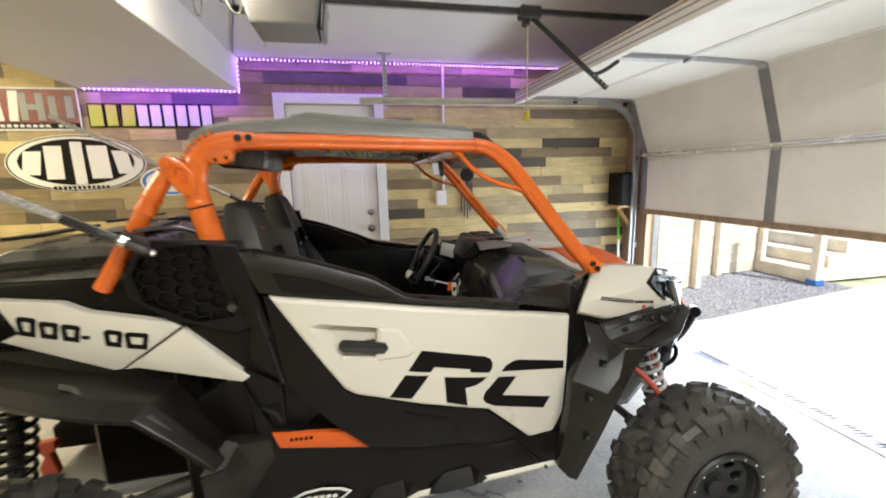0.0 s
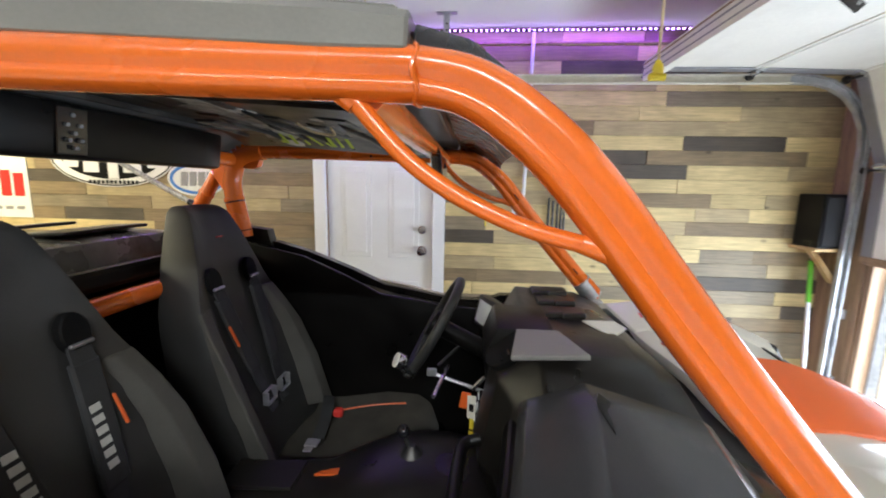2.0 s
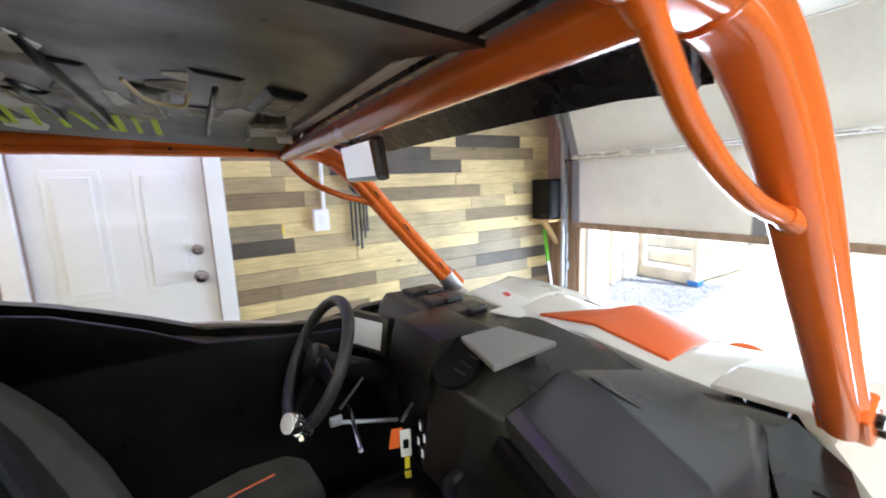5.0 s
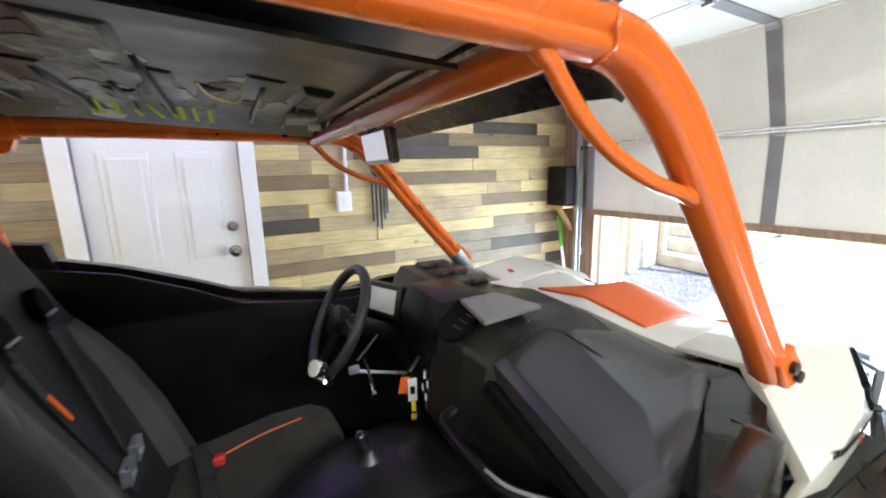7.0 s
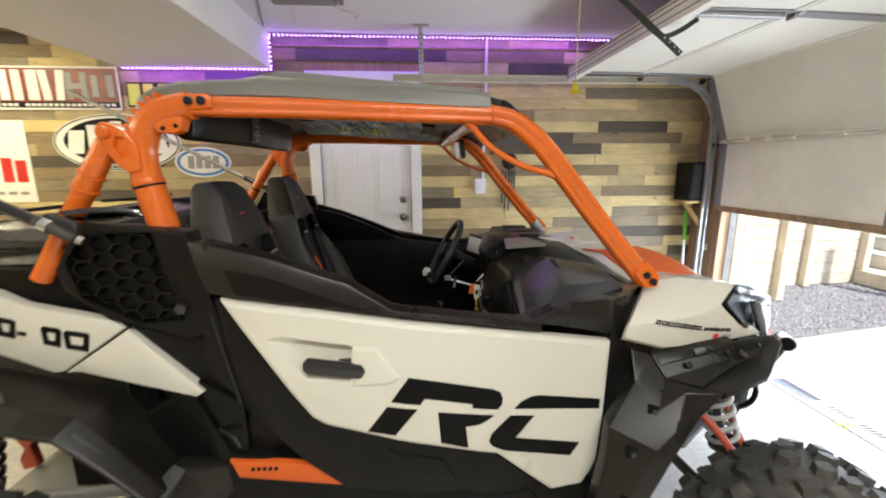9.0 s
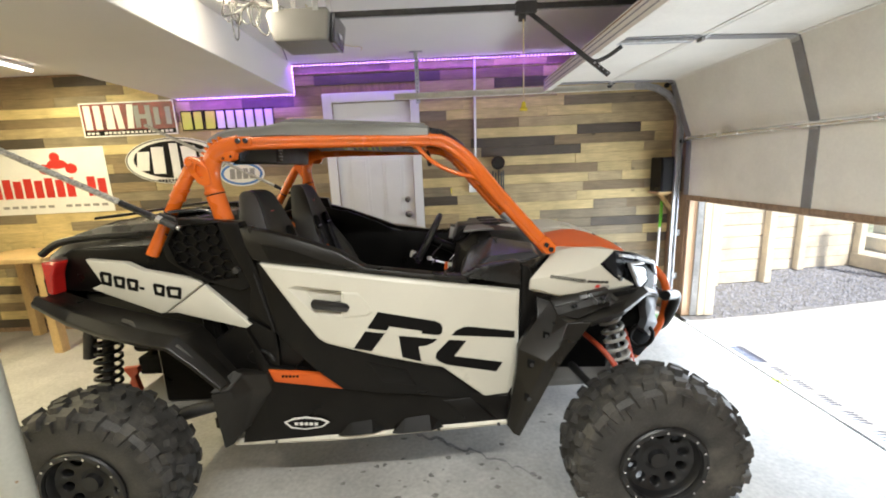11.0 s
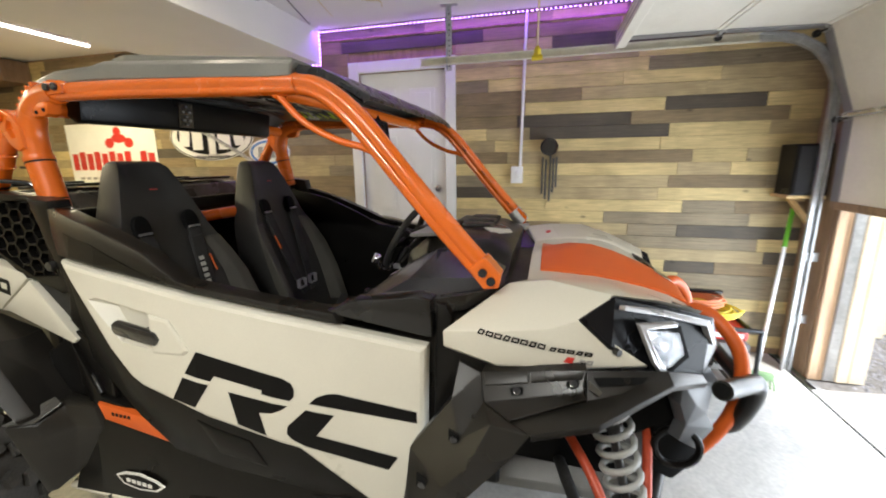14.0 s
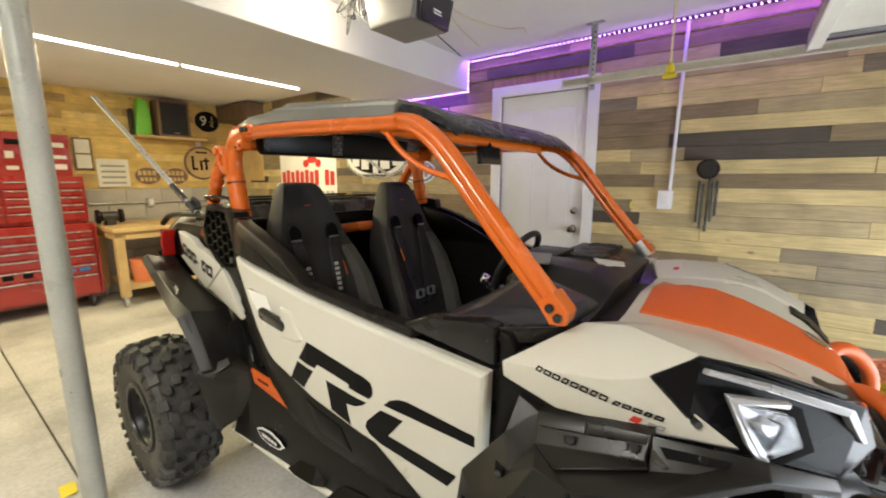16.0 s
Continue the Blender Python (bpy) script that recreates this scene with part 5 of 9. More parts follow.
for k in range(12):
    y0 = 3.05 - 0.023 * k
    part("chalk_mark", slab([(3.045, y0, 0.001), (3.045, y0 - 0.017, 0.001), (3.150, y0 - 0.033, 0.001), (3.150, y0 - 0.016, 0.001)], (0, 0, 0.001)), M["stroke_blue"], drive)
part("weed", merge(*[tube([(2.97 + 0.012 * k, 2.50 + 0.02 * ((k * 7) % 5) - 0.04, 0.001), (2.96 + 0.016 * k, 2.49 + 0.03 * ((k * 3) % 5) - 0.05, 0.02)], [0.004, 0.001], 4) for k in range(9)]), M["decal_lime"], drive)
bed = structure("gravel_bed", slab([(EAST_X + 0.008, 3.605, -0.012), (3.9, 3.695, -0.012), (6.5, 4.135, -0.012), (6.7, 5.5, -0.012), (EAST_X + 0.225, 5.2, -0.012), (EAST_X + 0.225, 3.90, -0.012), (EAST_X + 0.008, 3.75, -0.012)], (0, 0, -0.1)), M["soil"], "dark gravel bed beside the drive", "gravel bed")
rg = random.Random(21)
bm = bmesh.new()
for k in range(5200):
    x = rg.uniform(EAST_X + 0.24, 6.5)
    lo = 3.63 + 0.165 * (x - 3.3)
    y = rg.uniform(lo, lo + 1.45)
    r = rg.uniform(0.009, 0.024)
    vs = [bm.verts.new((x + r * rg.uniform(0.6, 1.2) * math.cos(a + k), y + r * rg.uniform(0.6, 1.2) * math.sin(a + k), -0.012)) for a in (0, 1.57, 3.14, 4.71)]
    top = bm.verts.new((x + r * rg.uniform(-0.4, 0.4), y + r * rg.uniform(-0.4, 0.4), -0.012 + r * rg.uniform(0.6, 1.1)))
    for i in range(4):
        bm.faces.new((vs[i], vs[(i + 1) % 4], top))
solo("gravel", bm, M["stone"], "loose blue-grey gravel stones", "gravel", kind="stuff")


def fence_run(ax, ay, bx, by, rows, label):
    f = thing("timber_fence", label, "fence", (ax, ay, 0), "timber fences")
    d = Vector((bx - ax, by - ay, 0))
    n = Vector((d.y, -d.x, 0)).normalized()
    for r in range(rows):
        z0, z1 = r * 0.142, r * 0.142 + 0.136
        p = [Vector((ax, ay, z0)), Vector((bx, by, z0)), Vector((bx, by, z1)), Vector((ax, ay, z1))]
        part("board", slab([tuple(q) for q in p], tuple(-n * 0.04), 0.004, 1), M["fence"], f)
    count = max(2, round(d.length / 0.75) + 1)
    for k in range(count):
        q = Vector((ax, ay, 0)) + d * k / (count - 1)
        u = d.normalized() * 0.045
        part("post", slab([tuple(q - u + n * 0.001), tuple(q + u + n * 0.001), tuple(q + u + n * 0.085), tuple(q - u + n * 0.085)], (0, 0, rows * 0.142 + 0.04), 0.005, 1), M["fence"], f)
    return f


fence_run(3.30, 4.62, 4.62, 4.72, 13, "pale timber plank fence close to the garage")
fence_run(4.62, 5.15, 6.25, 5.24, 13, "pale timber plank fence set further back")
steps = thing("timber_steps", "stacked timber steps beyond the gravel", "steps", (6.5, 4.9, 0))
for k in range(4):
    part("riser", box(6.20 + k * 0.32, 7.9, 4.45 + k * 0.02, 5.6, k * 0.18 + 0.001, (k + 1) * 0.18, 0.008), M["fence"], steps)
part("post", box(6.14, 6.24, 4.33, 4.43, 0, 1.6, 0.006), M["fence"], steps)
part("post_foot", box(6.12, 6.26, 4.31, 4.45, 0, 0.07, 0.004), M["decal_blue"], steps)
fence_run(8.3, 5.6, 13.5, 5.2, 12, "distant pale timber fence across the yard")

# ---- the off-road vehicle ----
car = thing("off_road_vehicle", "white, black and orange two-seat off-road buggy, parked indoors", "vehicle", (0.45, CY, 0))


def both(name, make, material, label="", smooth=None, parent=None):
    """The same part on either flank."""
    bm = make()
    other = mirror(bm)
    return part(name, bm, material, parent or car, label, smooth), part(name, other, material, parent or car, label, smooth)


def inset2d(poly, d):
    """An outline moved inwards by d."""
    n = len(poly)
    area = sum(poly[i][0] * poly[(i + 1) % n][1] - poly[(i + 1) % n][0] * poly[i][1] for i in range(n))
    s = 1 if area > 0 else -1
    out = []
    for i in range(n):
        p, q, r = (Vector(poly[(i + k) % n]) for k in (-1, 0, 1))
        a, b = (q - p).normalized(), (r - q).normalized()
        na, nb = Vector((-a.y, a.x)) * s, Vector((-b.y, b.x)) * s
        m = na + nb
        m = m / max(m.length_squared * 0.5, 0.35)
        out.append(tuple(q + m * d))
    return out


def bend(bm, ys, step=0.1):
    """Cuts a flat panel into upright strips and lays it over the surface y = ys(x, z)."""
    xs = [v.co.x for v in bm.verts]
    x = math.floor(min(xs) / step) * step + step
    while x < max(xs) - 0.002:
        bmesh.ops.bisect_plane(bm, geom=bm.verts[:] + bm.edges[:] + bm.faces[:], plane_co=(x, 0, 0), plane_no=(1, 0, 0), dist=0.0005)
        x += step
    for v in bm.verts:
        v.co.y += ys(v.co.x, v.co.z)
    return bm


def flank(outline, ys, thick=0.03, rim=0.007, hole=None, depth=0.03, floor_inset=0.02, base=None, crease=None):
    """A flank panel with a rounded rim, and a recess where a hole is given. ys: outer y from x and z."""
    bm = bmesh.new()
    mk = lambda poly, dy: [bm.verts.new((x, dy, z)) for x, z in poly]
    back, edge, mid, front = mk(outline, thick), mk(outline, rim), mk(inset2d(outline, rim * 0.3), rim * 0.3), mk(inset2d(outline, rim), 0)
    n = len(outline)
    for a, b in ((back, edge), (edge, mid), (mid, front)):
        for i in range(n):
            bm.faces.new((a[i], a[(i + 1) % n], b[(i + 1) % n], b[i]))
    bm.faces.new(back)
    if not hole:
        bm.faces.new(front)
    else:
        hl, fl = mk(hole, 0), mk(base or inset2d(hole, floor_inset), depth)
        k = len(hole)
        for i in range(k):
            bm.faces.new((hl[i], hl[(i + 1) % k], fl[(i + 1) % k], fl[i]))
        bm.faces.new(fl)
        es = [bm.edges.get((a[i], a[(i + 1) % len(a)])) for a in (front, hl) for i in range(len(a))]
        bmesh.ops.triangle_fill(bm, edges=es, use_beauty=True)
    if crease:
        (xa, za), (xb, zb) = crease
        bmesh.ops.bisect_plane(bm, geom=bm.verts[:] + bm.edges[:] + bm.faces[:], plane_co=(xa, 0, za), plane_no=(zb - za, 0, xa - xb), dist=0.0005)
    bmesh.ops.recalc_face_normals(bm, faces=bm.faces)
    if callable(ys):
        return bend(bm, ys)
    for v in bm.verts:
        v.co.y += ys
    return bm


def shell(verts, faces, back, bevel=0.006):
    """A folded sheet given thickness along one direction."""
    bm = bmesh.new()
    a = [bm.verts.new(v) for v in verts]
    b = [bm.verts.new(Vector(v) + Vector(back)) for v in verts]
    for f in faces:
        bm.faces.new([a[i] for i in f])
        bm.faces.new([b[i] for i in reversed(f)])
    count = {}
    for f in faces:
        for i, j in zip(f, f[1:] + f[:1]):
            count[(i, j)] = 1
    for i, j in count:
        if (j, i) not in count:
            bm.faces.new((a[j], a[i], b[i], b[j]))
    bmesh.ops.recalc_face_normals(bm, faces=bm.faces)
    return bev(bm, bevel, 2, 12)


lerp = lambda x, pts: next((a[1] + (b[1] - a[1]) * (x - a[0]) / (b[0] - a[0]) for a, b in zip(pts, pts[1:]) if x <= b[0]), pts[-1][1])
DOOR_BOW = ((0.0, 1.540), (0.10, 1.522), (0.22, 1.512), (0.50, 1.511), (0.70, 1.535), (0.90, 1.576), (1.10, 1.616))
DOOR_CREASE = ((0.27, 0.948), (1.07, 0.775))
crease_z = lambda x: 0.948 - 0.216 * (x - 0.27)
ydoor = lambda x, z: lerp(x, DOOR_BOW) + 0.09 * min(0.30, max(0.0, crease_z(x) - z))
yrear = lambda x, z: 1.588 - 0.05 * x
# inner tub: floor, tunnel, bulkheads
part("floor_pan", box(-0.30, 1.10, CY - 0.58, CY + 0.58, 0.40, 0.46, 0.01), M["black"], car)
part("firewall", box(1.14, 1.24, CY - 0.40, CY + 0.40, 0.46, 1.08, 0.01), M["black"], car)
part("rear_bulkhead", box(-0.28, -0.22, CY - 0.58, CY + 0.58, 0.46, 1.22, 0.01), M["black"], car)
part("engine_box", box(-0.66, -0.285, CY - 0.38, CY + 0.38, 0.42, 1.05, 0.02), M["black"], car)
part("front_frame", box(1.245, 1.62, CY - 0.26, CY + 0.26, 0.42, 0.98, 0.02), M["black"], car)
# Added dark blocks that give the rear wheel arch its shade.
part("rear_frame", merge(box(-0.96, -0.60, CY - 0.16, CY + 0.16, 0.60, 1.0, 0.02), box(-0.94, -0.62, CY - 0.16, CY + 0.16, 0.47, 0.575, 0.01)), M["pit"], car)
part("skid_plate", slab([(-0.9, CY - 0.40, 0.385), (1.6, CY - 0.30, 0.385), (1.78, CY - 0.22, 0.47), (1.78, CY + 0.22, 0.47), (1.6, CY + 0.30, 0.385), (-0.9, CY + 0.40, 0.385)], (0, 0, 0.03), 0.008), M["grey_plastic"], car)

# doors
WHITE = [(0.058, 1.196), (0.278, 1.166), (0.482, 1.132), (0.681, 1.096), (0.888, 1.053), (1.083, 1.012), (1.072, 0.620), (1.057, 0.579), (1.022, 0.520), (0.926, 0.538), (0.746, 0.712), (0.292, 0.853), (0.258, 0.878)]
RECESS = [(0.162, 1.095), (0.199, 1.105), (0.371, 1.076), (0.362, 0.974), (0.262, 0.986)]
def door_panel():
    return flank(WHITE, ydoor, 0.035, 0.013, RECESS, 0.048, base=[(0.246, 1.062), (0.262, 1.070), (0.366, 1.054), (0.358, 0.996), (0.272, 1.008)], crease=DOOR_CREASE)
doors = both("door", door_panel, M["white"], "cream-white door panel", smooth=9)
for d, flip in zip(doors, (False, True)):
    def put(name, bm, material, label="", smooth=None):
        part(name, mirror(bm) if flip else bm, material, d, label, smooth)
    put("door_handle", bend(bev(slab([(x, 0.0, z) for x, z in ((0.252, 1.040), (0.264, 1.049), (0.392, 1.028), (0.403, 1.010), (0.390, 0.992), (0.262, 1.010), (0.251, 1.022))], (0, 0.020, 0)), 0.006, 2), lambda x, z: ydoor(x, z) - 0.014, 1.0), M["gloss_black"], "black pull handle", 40)
    put("handle_stem", bend(box(0.330, 0.364, 0.004, 0.05, 1.002, 1.026, 0.003), ydoor, 1.0), M["black"])
    put("handle_pad", bend(flank([(0.373, 1.075), (0.437, 1.068), (0.490, 0.986), (0.466, 0.968), (0.366, 0.964)], -0.006, 0.050, 0.010), ydoor, 1.0), M["white"], "", 20)
    def ink(name, poly):
        put(name, bend(slab([(x, 0.0, z) for x, z in poly], (0, 0.0008, 0)), lambda x, z: ydoor(x, z) - 0.0014, 0.05), M["decal_black"], "large black graphic")
    ink("graphic", [(0.461, 0.920), (0.507, 0.985), (0.726, 0.927), (0.750, 0.913), (0.757, 0.894), (0.755, 0.875), (0.743, 0.863), (0.672, 0.879), (0.674, 0.890), (0.548, 0.921), (0.535, 0.905)])
    ink("graphic", [(0.451, 0.907), (0.528, 0.894), (0.469, 0.818), (0.398, 0.833)])
    ink("graphic", [(0.581, 0.878), (0.735, 0.848), (0.717, 0.835), (0.690, 0.824), (0.656, 0.823), (0.664, 0.753), (0.589, 0.780)])
    ink("graphic", [(0.791, 0.856), (0.812, 0.875), (0.841, 0.885), (0.863, 0.885), (1.058, 0.840), (1.058, 0.809)])
    ink("graphic", [(0.781, 0.838), (0.852, 0.824), (0.799, 0.760), (1.005, 0.702), (0.977, 0.660), (0.768, 0.724), (0.733, 0.746), (0.722, 0.764), (0.728, 0.787)])
    # black surround
    yl = lambda x, z: ydoor(x, z) + 0.022
    # the far door hangs a little lower
    crest = [(-0.022, 1.306), (0.010, 1.300), (0.123, 1.262), (0.300, 1.190), (0.440, 1.128), (0.654, 1.098), (0.862, 1.080), (0.872, 1.050), (0.680, 1.066), (0.480, 1.095), (0.278, 1.150)] if flip else [(-0.022, 1.330), (0.010, 1.332), (0.178, 1.294), (0.366, 1.230), (0.469, 1.163), (0.654, 1.130), (0.862, 1.094), (0.872, 1.062), (0.680, 1.103), (0.480, 1.139), (0.278, 1.172)]
    put("upper_trim", merge(flank(crest + [(0.030, 1.204), (0.000, 1.26)], lambda x, z: ydoor(x, z) + 0.010 + 0.16 * max(0.0, z - 1.20), 0.05, 0.010)), M["graphite"], "graphite upper door edge", 35)
    if not flip:
        # Black plate paints the trim's recess darker than its surround.
        put("trim_groove", bend(slab([(x, 0.0, z) for x, z in ((0.07, 1.268), (0.19, 1.243), (0.335, 1.188), (0.43, 1.156), (0.36, 1.168), (0.10, 1.206))], (0, 0.004, 0)), lambda x, z: ydoor(x, z) + 0.0085 + 0.16 * max(0.0, z - 1.20)), M["black"])
    put("lower_cladding", merge(flank([(0.040, 1.198), (0.070, 1.180), (0.250, 0.882), (0.290, 0.846), (0.742, 0.706), (0.922, 0.534), (0.900, 0.520), (0.640, 0.586), (0.330, 0.634), (0.225, 0.730), (0.080, 0.900)], lambda x, z: ydoor(x, z) + 0.016, 0.03, 0.006), flank([(0.44, 0.765), (0.60, 0.715), (0.64, 0.63), (0.50, 0.66)], lambda x, z: ydoor(x, z) + 0.010, 0.02, 0.010)), M["black"], "black lower door cladding", 30)

# dash-side pod between door and front fender
both("cowl_panel", lambda: merge(flank([(0.74, 1.09), (0.845, 1.098), (0.905, 1.124), (1.06, 1.136), (1.092, 1.127), (1.094, 1.03), (1.078, 1.030), (0.862, 1.085)], lambda x, z: ydoor(x, z) + 0.018, 0.05, 0.010)), M["trim_black"], "black cowl side", 35)
both("fender_gap_panel", lambda: flank([(1.098, 1.116), (1.125, 1.108), (1.140, 1.08), (1.135, 1.03), (1.22, 1.00), (1.23, 0.97), (1.14, 0.86), (1.10, 0.66), (1.085, 0.66)], 1.650, 0.06, 0.008), M["black"], smooth=35)

part("cowl_strip", box(1.225, 1.345, CY - 0.36, CY + 0.36, 1.03, 1.082, 0.008), M["black"], car)
both("cowl_top", lambda: shell([(0.845, 1.612, 1.092), (0.905, 1.620, 1.118), (1.06, 1.648, 1.130), (1.10, 1.662, 1.122), (1.165, 1.690, 1.128), (1.245, 1.775, 1.128), (1.312, 1.930, 1.084), (1.235, 2.02, 1.076), (1.19, 1.80, 1.108), (1.05, 1.725, 1.102), (0.93, 1.668, 1.082), (0.86, 1.660, 1.064)], [[0, 1, 10, 11], [1, 2, 9, 10], [2, 3, 9], [3, 8, 9], [3, 4, 8], [4, 5, 8], [5, 6, 7, 8]], (0, 0.0, -0.04), 0.004), M["trim_black"], "black cowl top", 30)
# rocker, orange strip, badge, sill
yrock = lambda x, z: 1.585 + 0.025 * x - 0.05 * max(0.0, 0.55 - z) / 0.2
both("rocker", lambda: merge(flank([(-0.055, 0.91), (0.02, 0.74), (0.30, 0.66), (0.645, 0.60), (0.95, 0.55), (1.065, 0.54), (1.085, 0.44), (-0.12, 0.405), (-0.10, 0.56), (-0.03, 0.70)], yrock, 0.06, 0.008), flank([(0.74, 0.54), (0.86, 0.55), (0.97, 0.45), (0.85, 0.44)], lambda x, z: yrock(x, z) - 0.010, 0.03, 0.010)), M["black"], "black rocker cladding", 30)
for xa, xb in ((0.29, 0.46), (0.52, 0.71)):
    both("rocker_step", lambda: loft([[(xa, 1.545, 0.424), (xa + 0.02, 1.572, 0.448), (xa + 0.02, 1.60, 0.424)], [(xa + 0.05, 1.538, 0.426), (xa + 0.06, 1.574, 0.476), (xa + 0.06, 1.60, 0.426)], [(xb - 0.02, 1.540, 0.432), (xb - 0.03, 1.578, 0.484), (xb - 0.03, 1.60, 0.432)], [(xb + 0.03, 1.556, 0.438), (xb + 0.01, 1.580, 0.456), (xb, 1.60, 0.438)]]), M["black"])
both("orange_strip", lambda: flank([(0.016, 0.725), (0.262, 0.691), (0.322, 0.619), (0.037, 0.670)], lambda x, z: 1.572 + 0.03 * x, 0.02, 0.005), M["orange_panel"], "thin orange accent strip", 35)
for k in range(5):
    part("small_mark", slab([(x, 1.5705 + 0.03 * x, z - 0.06 * (x - 0.075)) for x, z in ((0.070 + k * 0.015, 0.690), (0.080 + k * 0.015, 0.690), (0.082 + k * 0.015, 0.701), (0.072 + k * 0.015, 0.701))], (0, 0.001, 0)), M["decal_black"], car)
badge = part("badge", slab([(x, 1.556, z) for x, z in ((0.063, 0.491), (0.103, 0.508), (0.160, 0.513), (0.225, 0.500), (0.256, 0.483), (0.222, 0.460), (0.150, 0.452), (0.089, 0.462))], (0, 0.004, 0)), M["decal_white"], car, "small oblong badge")
part("badge_field", slab([(x, 1.5545, z) for x, z in ((0.075, 0.491), (0.107, 0.501), (0.160, 0.506), (0.22, 0.494), (0.242, 0.483), (0.218, 0.466), (0.150, 0.459), (0.094, 0.469))], (0, 0.001, 0)), M["decal_black"], badge)
for k in range(5):
    part("badge_mark", box(0.108 + k * 0.021, 0.123 + k * 0.021, 1.5525, 1.554, 0.477 - k * 0.0012, 0.490 - k * 0.0012), M["decal_white"], badge)
both("sill_rail", lambda: merge(tube([(-0.16, 1.575, 0.398), (0.3, 1.572, 0.405), (1.09, 1.60, 0.432)], 0.017, 10, 1.2)), M["white"], "cream tubular sill", 40)
for x in (0.02, 0.25, 0.55, 0.72, 0.98):
    part("sill_bolt", disc((x, 1.554 + 0.02 * x, 0.40 + 0.028 * x), (0, 1, 0), 0.007, 0.008, 8), M["dark_steel"], car)

# rear quarter panels
Q1 = [(-0.690, 1.222), (-0.522, 1.203), (-0.458, 1.170), (-0.232, 1.122), (-0.212, 1.104), (-0.388, 0.985), (-0.412, 0.982), (-0.640, 1.076), (-0.690, 1.098), (-0.640, 1.118)]
Q2 = [(-0.206, 1.101), (-0.034, 0.924), (-0.056, 0.908), (-0.345, 0.985), (-0.382, 0.984)]
both("quarter_panel", lambda: flank(Q1, yrear, 0.03, 0.009), M["white"], "cream-white rear quarter panel", 35)
both("quarter_tip", lambda: flank(Q2, yrear, 0.03, 0.005), M["white"], "cream-white pointed panel", 35)
def ring_glyph(outer, t, ys, lift=0.0012):
    """A hollow slanted mark, for lettering kept plain."""
    inner = inset2d(outer, t)
    b = bmesh.new()
    mk = lambda poly, dy: [b.verts.new((x, ys(x, z) - lift + dy, z)) for x, z in poly]
    a, c, a2, c2 = mk(outer, 0), mk(inner, 0), mk(outer, 0.0008), mk(inner, 0.0008)
    n = len(outer)
    for u, v in ((a, c), (c, c2), (c2, a2), (a2, a)):
        for i in range(n):
            b.faces.new((u[i], u[(i + 1) % n], v[(i + 1) % n], v[i]))
    return b


for k in range(6):
    x0 = -0.640 + k * 0.054
    za, h = 1.116 - k * 0.0128, 0.050 + (0.006 if k == 0 else 0)
    if k == 3:
        b = slab([(x, yrear(x, z) - 0.0012, z) for x, z in ((x0 - 0.004, za + 0.014), (x0 + 0.018, za + 0.009), (x0 + 0.021, za + 0.020), (x0 - 0.001, za + 0.025))], (0, 0.0008, 0))
    else:
        w = 0.060 if k == 5 else 0.046
        b = ring_glyph([(x0 + 0.004, za), (x0 + w - 0.002, za - 0.010), (x0 + w + 0.008, za + h - 0.014), (x0 + w + 0.002, za + h - 0.008), (x0 + 0.012, za + h), (x0 + 0.003, za + h - 0.008)], 0.0145, yrear)
    part("quarter_mark", b, M["decal_black"], car)

# black body behind the doors: hex vent, pillar cover
VENT = [(-0.318, 1.279), (-0.270, 1.348), (-0.110, 1.352), (-0.058, 1.125), (-0.165, 1.118), (-0.294, 1.19)]
both("vent_surround", lambda: flank([(-0.345, 1.262), (-0.280, 1.375), (-0.10, 1.362), (-0.012, 1.085), (-0.06, 1.070), (-0.24, 1.13), (-0.335, 1.21)], 1.592, 0.05, 0.008, VENT, 0.022, 0.004), M["black"], "black air intake housing", 35)
bm = []
hx_r = 0.031
for row in range(19):
    for col in range(6):
        hx = -0.325 + (col + 0.5 * (row % 2)) * hx_r * 2.94
        hz_ = 1.11 + row * hx_r * 0.693
        if not (-0.315 + 0.0 < hx < -0.072 and 1.128 < hz_ < 1.345):
            continue
        lo = -0.318 + max(0, (1.279 - hz_)) * 0.25 + max(0, hz_ - 1.279) * 0.7
        hi = -0.110 + (1.352 - hz_) * 0.225
        if hx < lo + 0.015 or hx > hi - 0.012 or (hz_ < 1.19 and hx < -0.294 + (1.19 - hz_) * 1.8):
            continue
        ring = []
        for r, y in ((hx_r, 1.595), (hx_r * 0.86, 1.595), (hx_r * 0.86, 1.613), (hx_r, 1.613)):
            ring.append([(hx + r * math.cos(math.pi / 3 * k) * 0.98, y, hz_ + r * math.sin(math.pi / 3 * k) * 0.80) for k in range(6)])
        b = bmesh.new()
        vs = [[b.verts.new(q) for q in rr] for rr in ring]
        for u, v in zip(vs, vs[1:] + vs[:1]):
            for i in range(6):
                b.faces.new((u[i], u[(i + 1) % 6], v[(i + 1) % 6], v[i]))
        bm.append(b)
part("hex_grille", merge(*bm), M["black"], car, "black honeycomb grille")
both("pillar_cover", lambda: merge(flank([(-0.105, 1.362), (-0.020, 1.352), (0.020, 1.18), (0.092, 0.925), (0.062, 0.900), (-0.03, 0.99), (-0.012, 1.085)], 1.578, 0.06, 0.010), flank([(-0.046, 1.335), (-0.028, 1.335), (0.082, 0.905), (0.062, 0.892)], lambda x, z: 1.562 + 0.09 * (z - 0.9), 0.03, 0.004)), M["black"], "black pillar cover", 35)
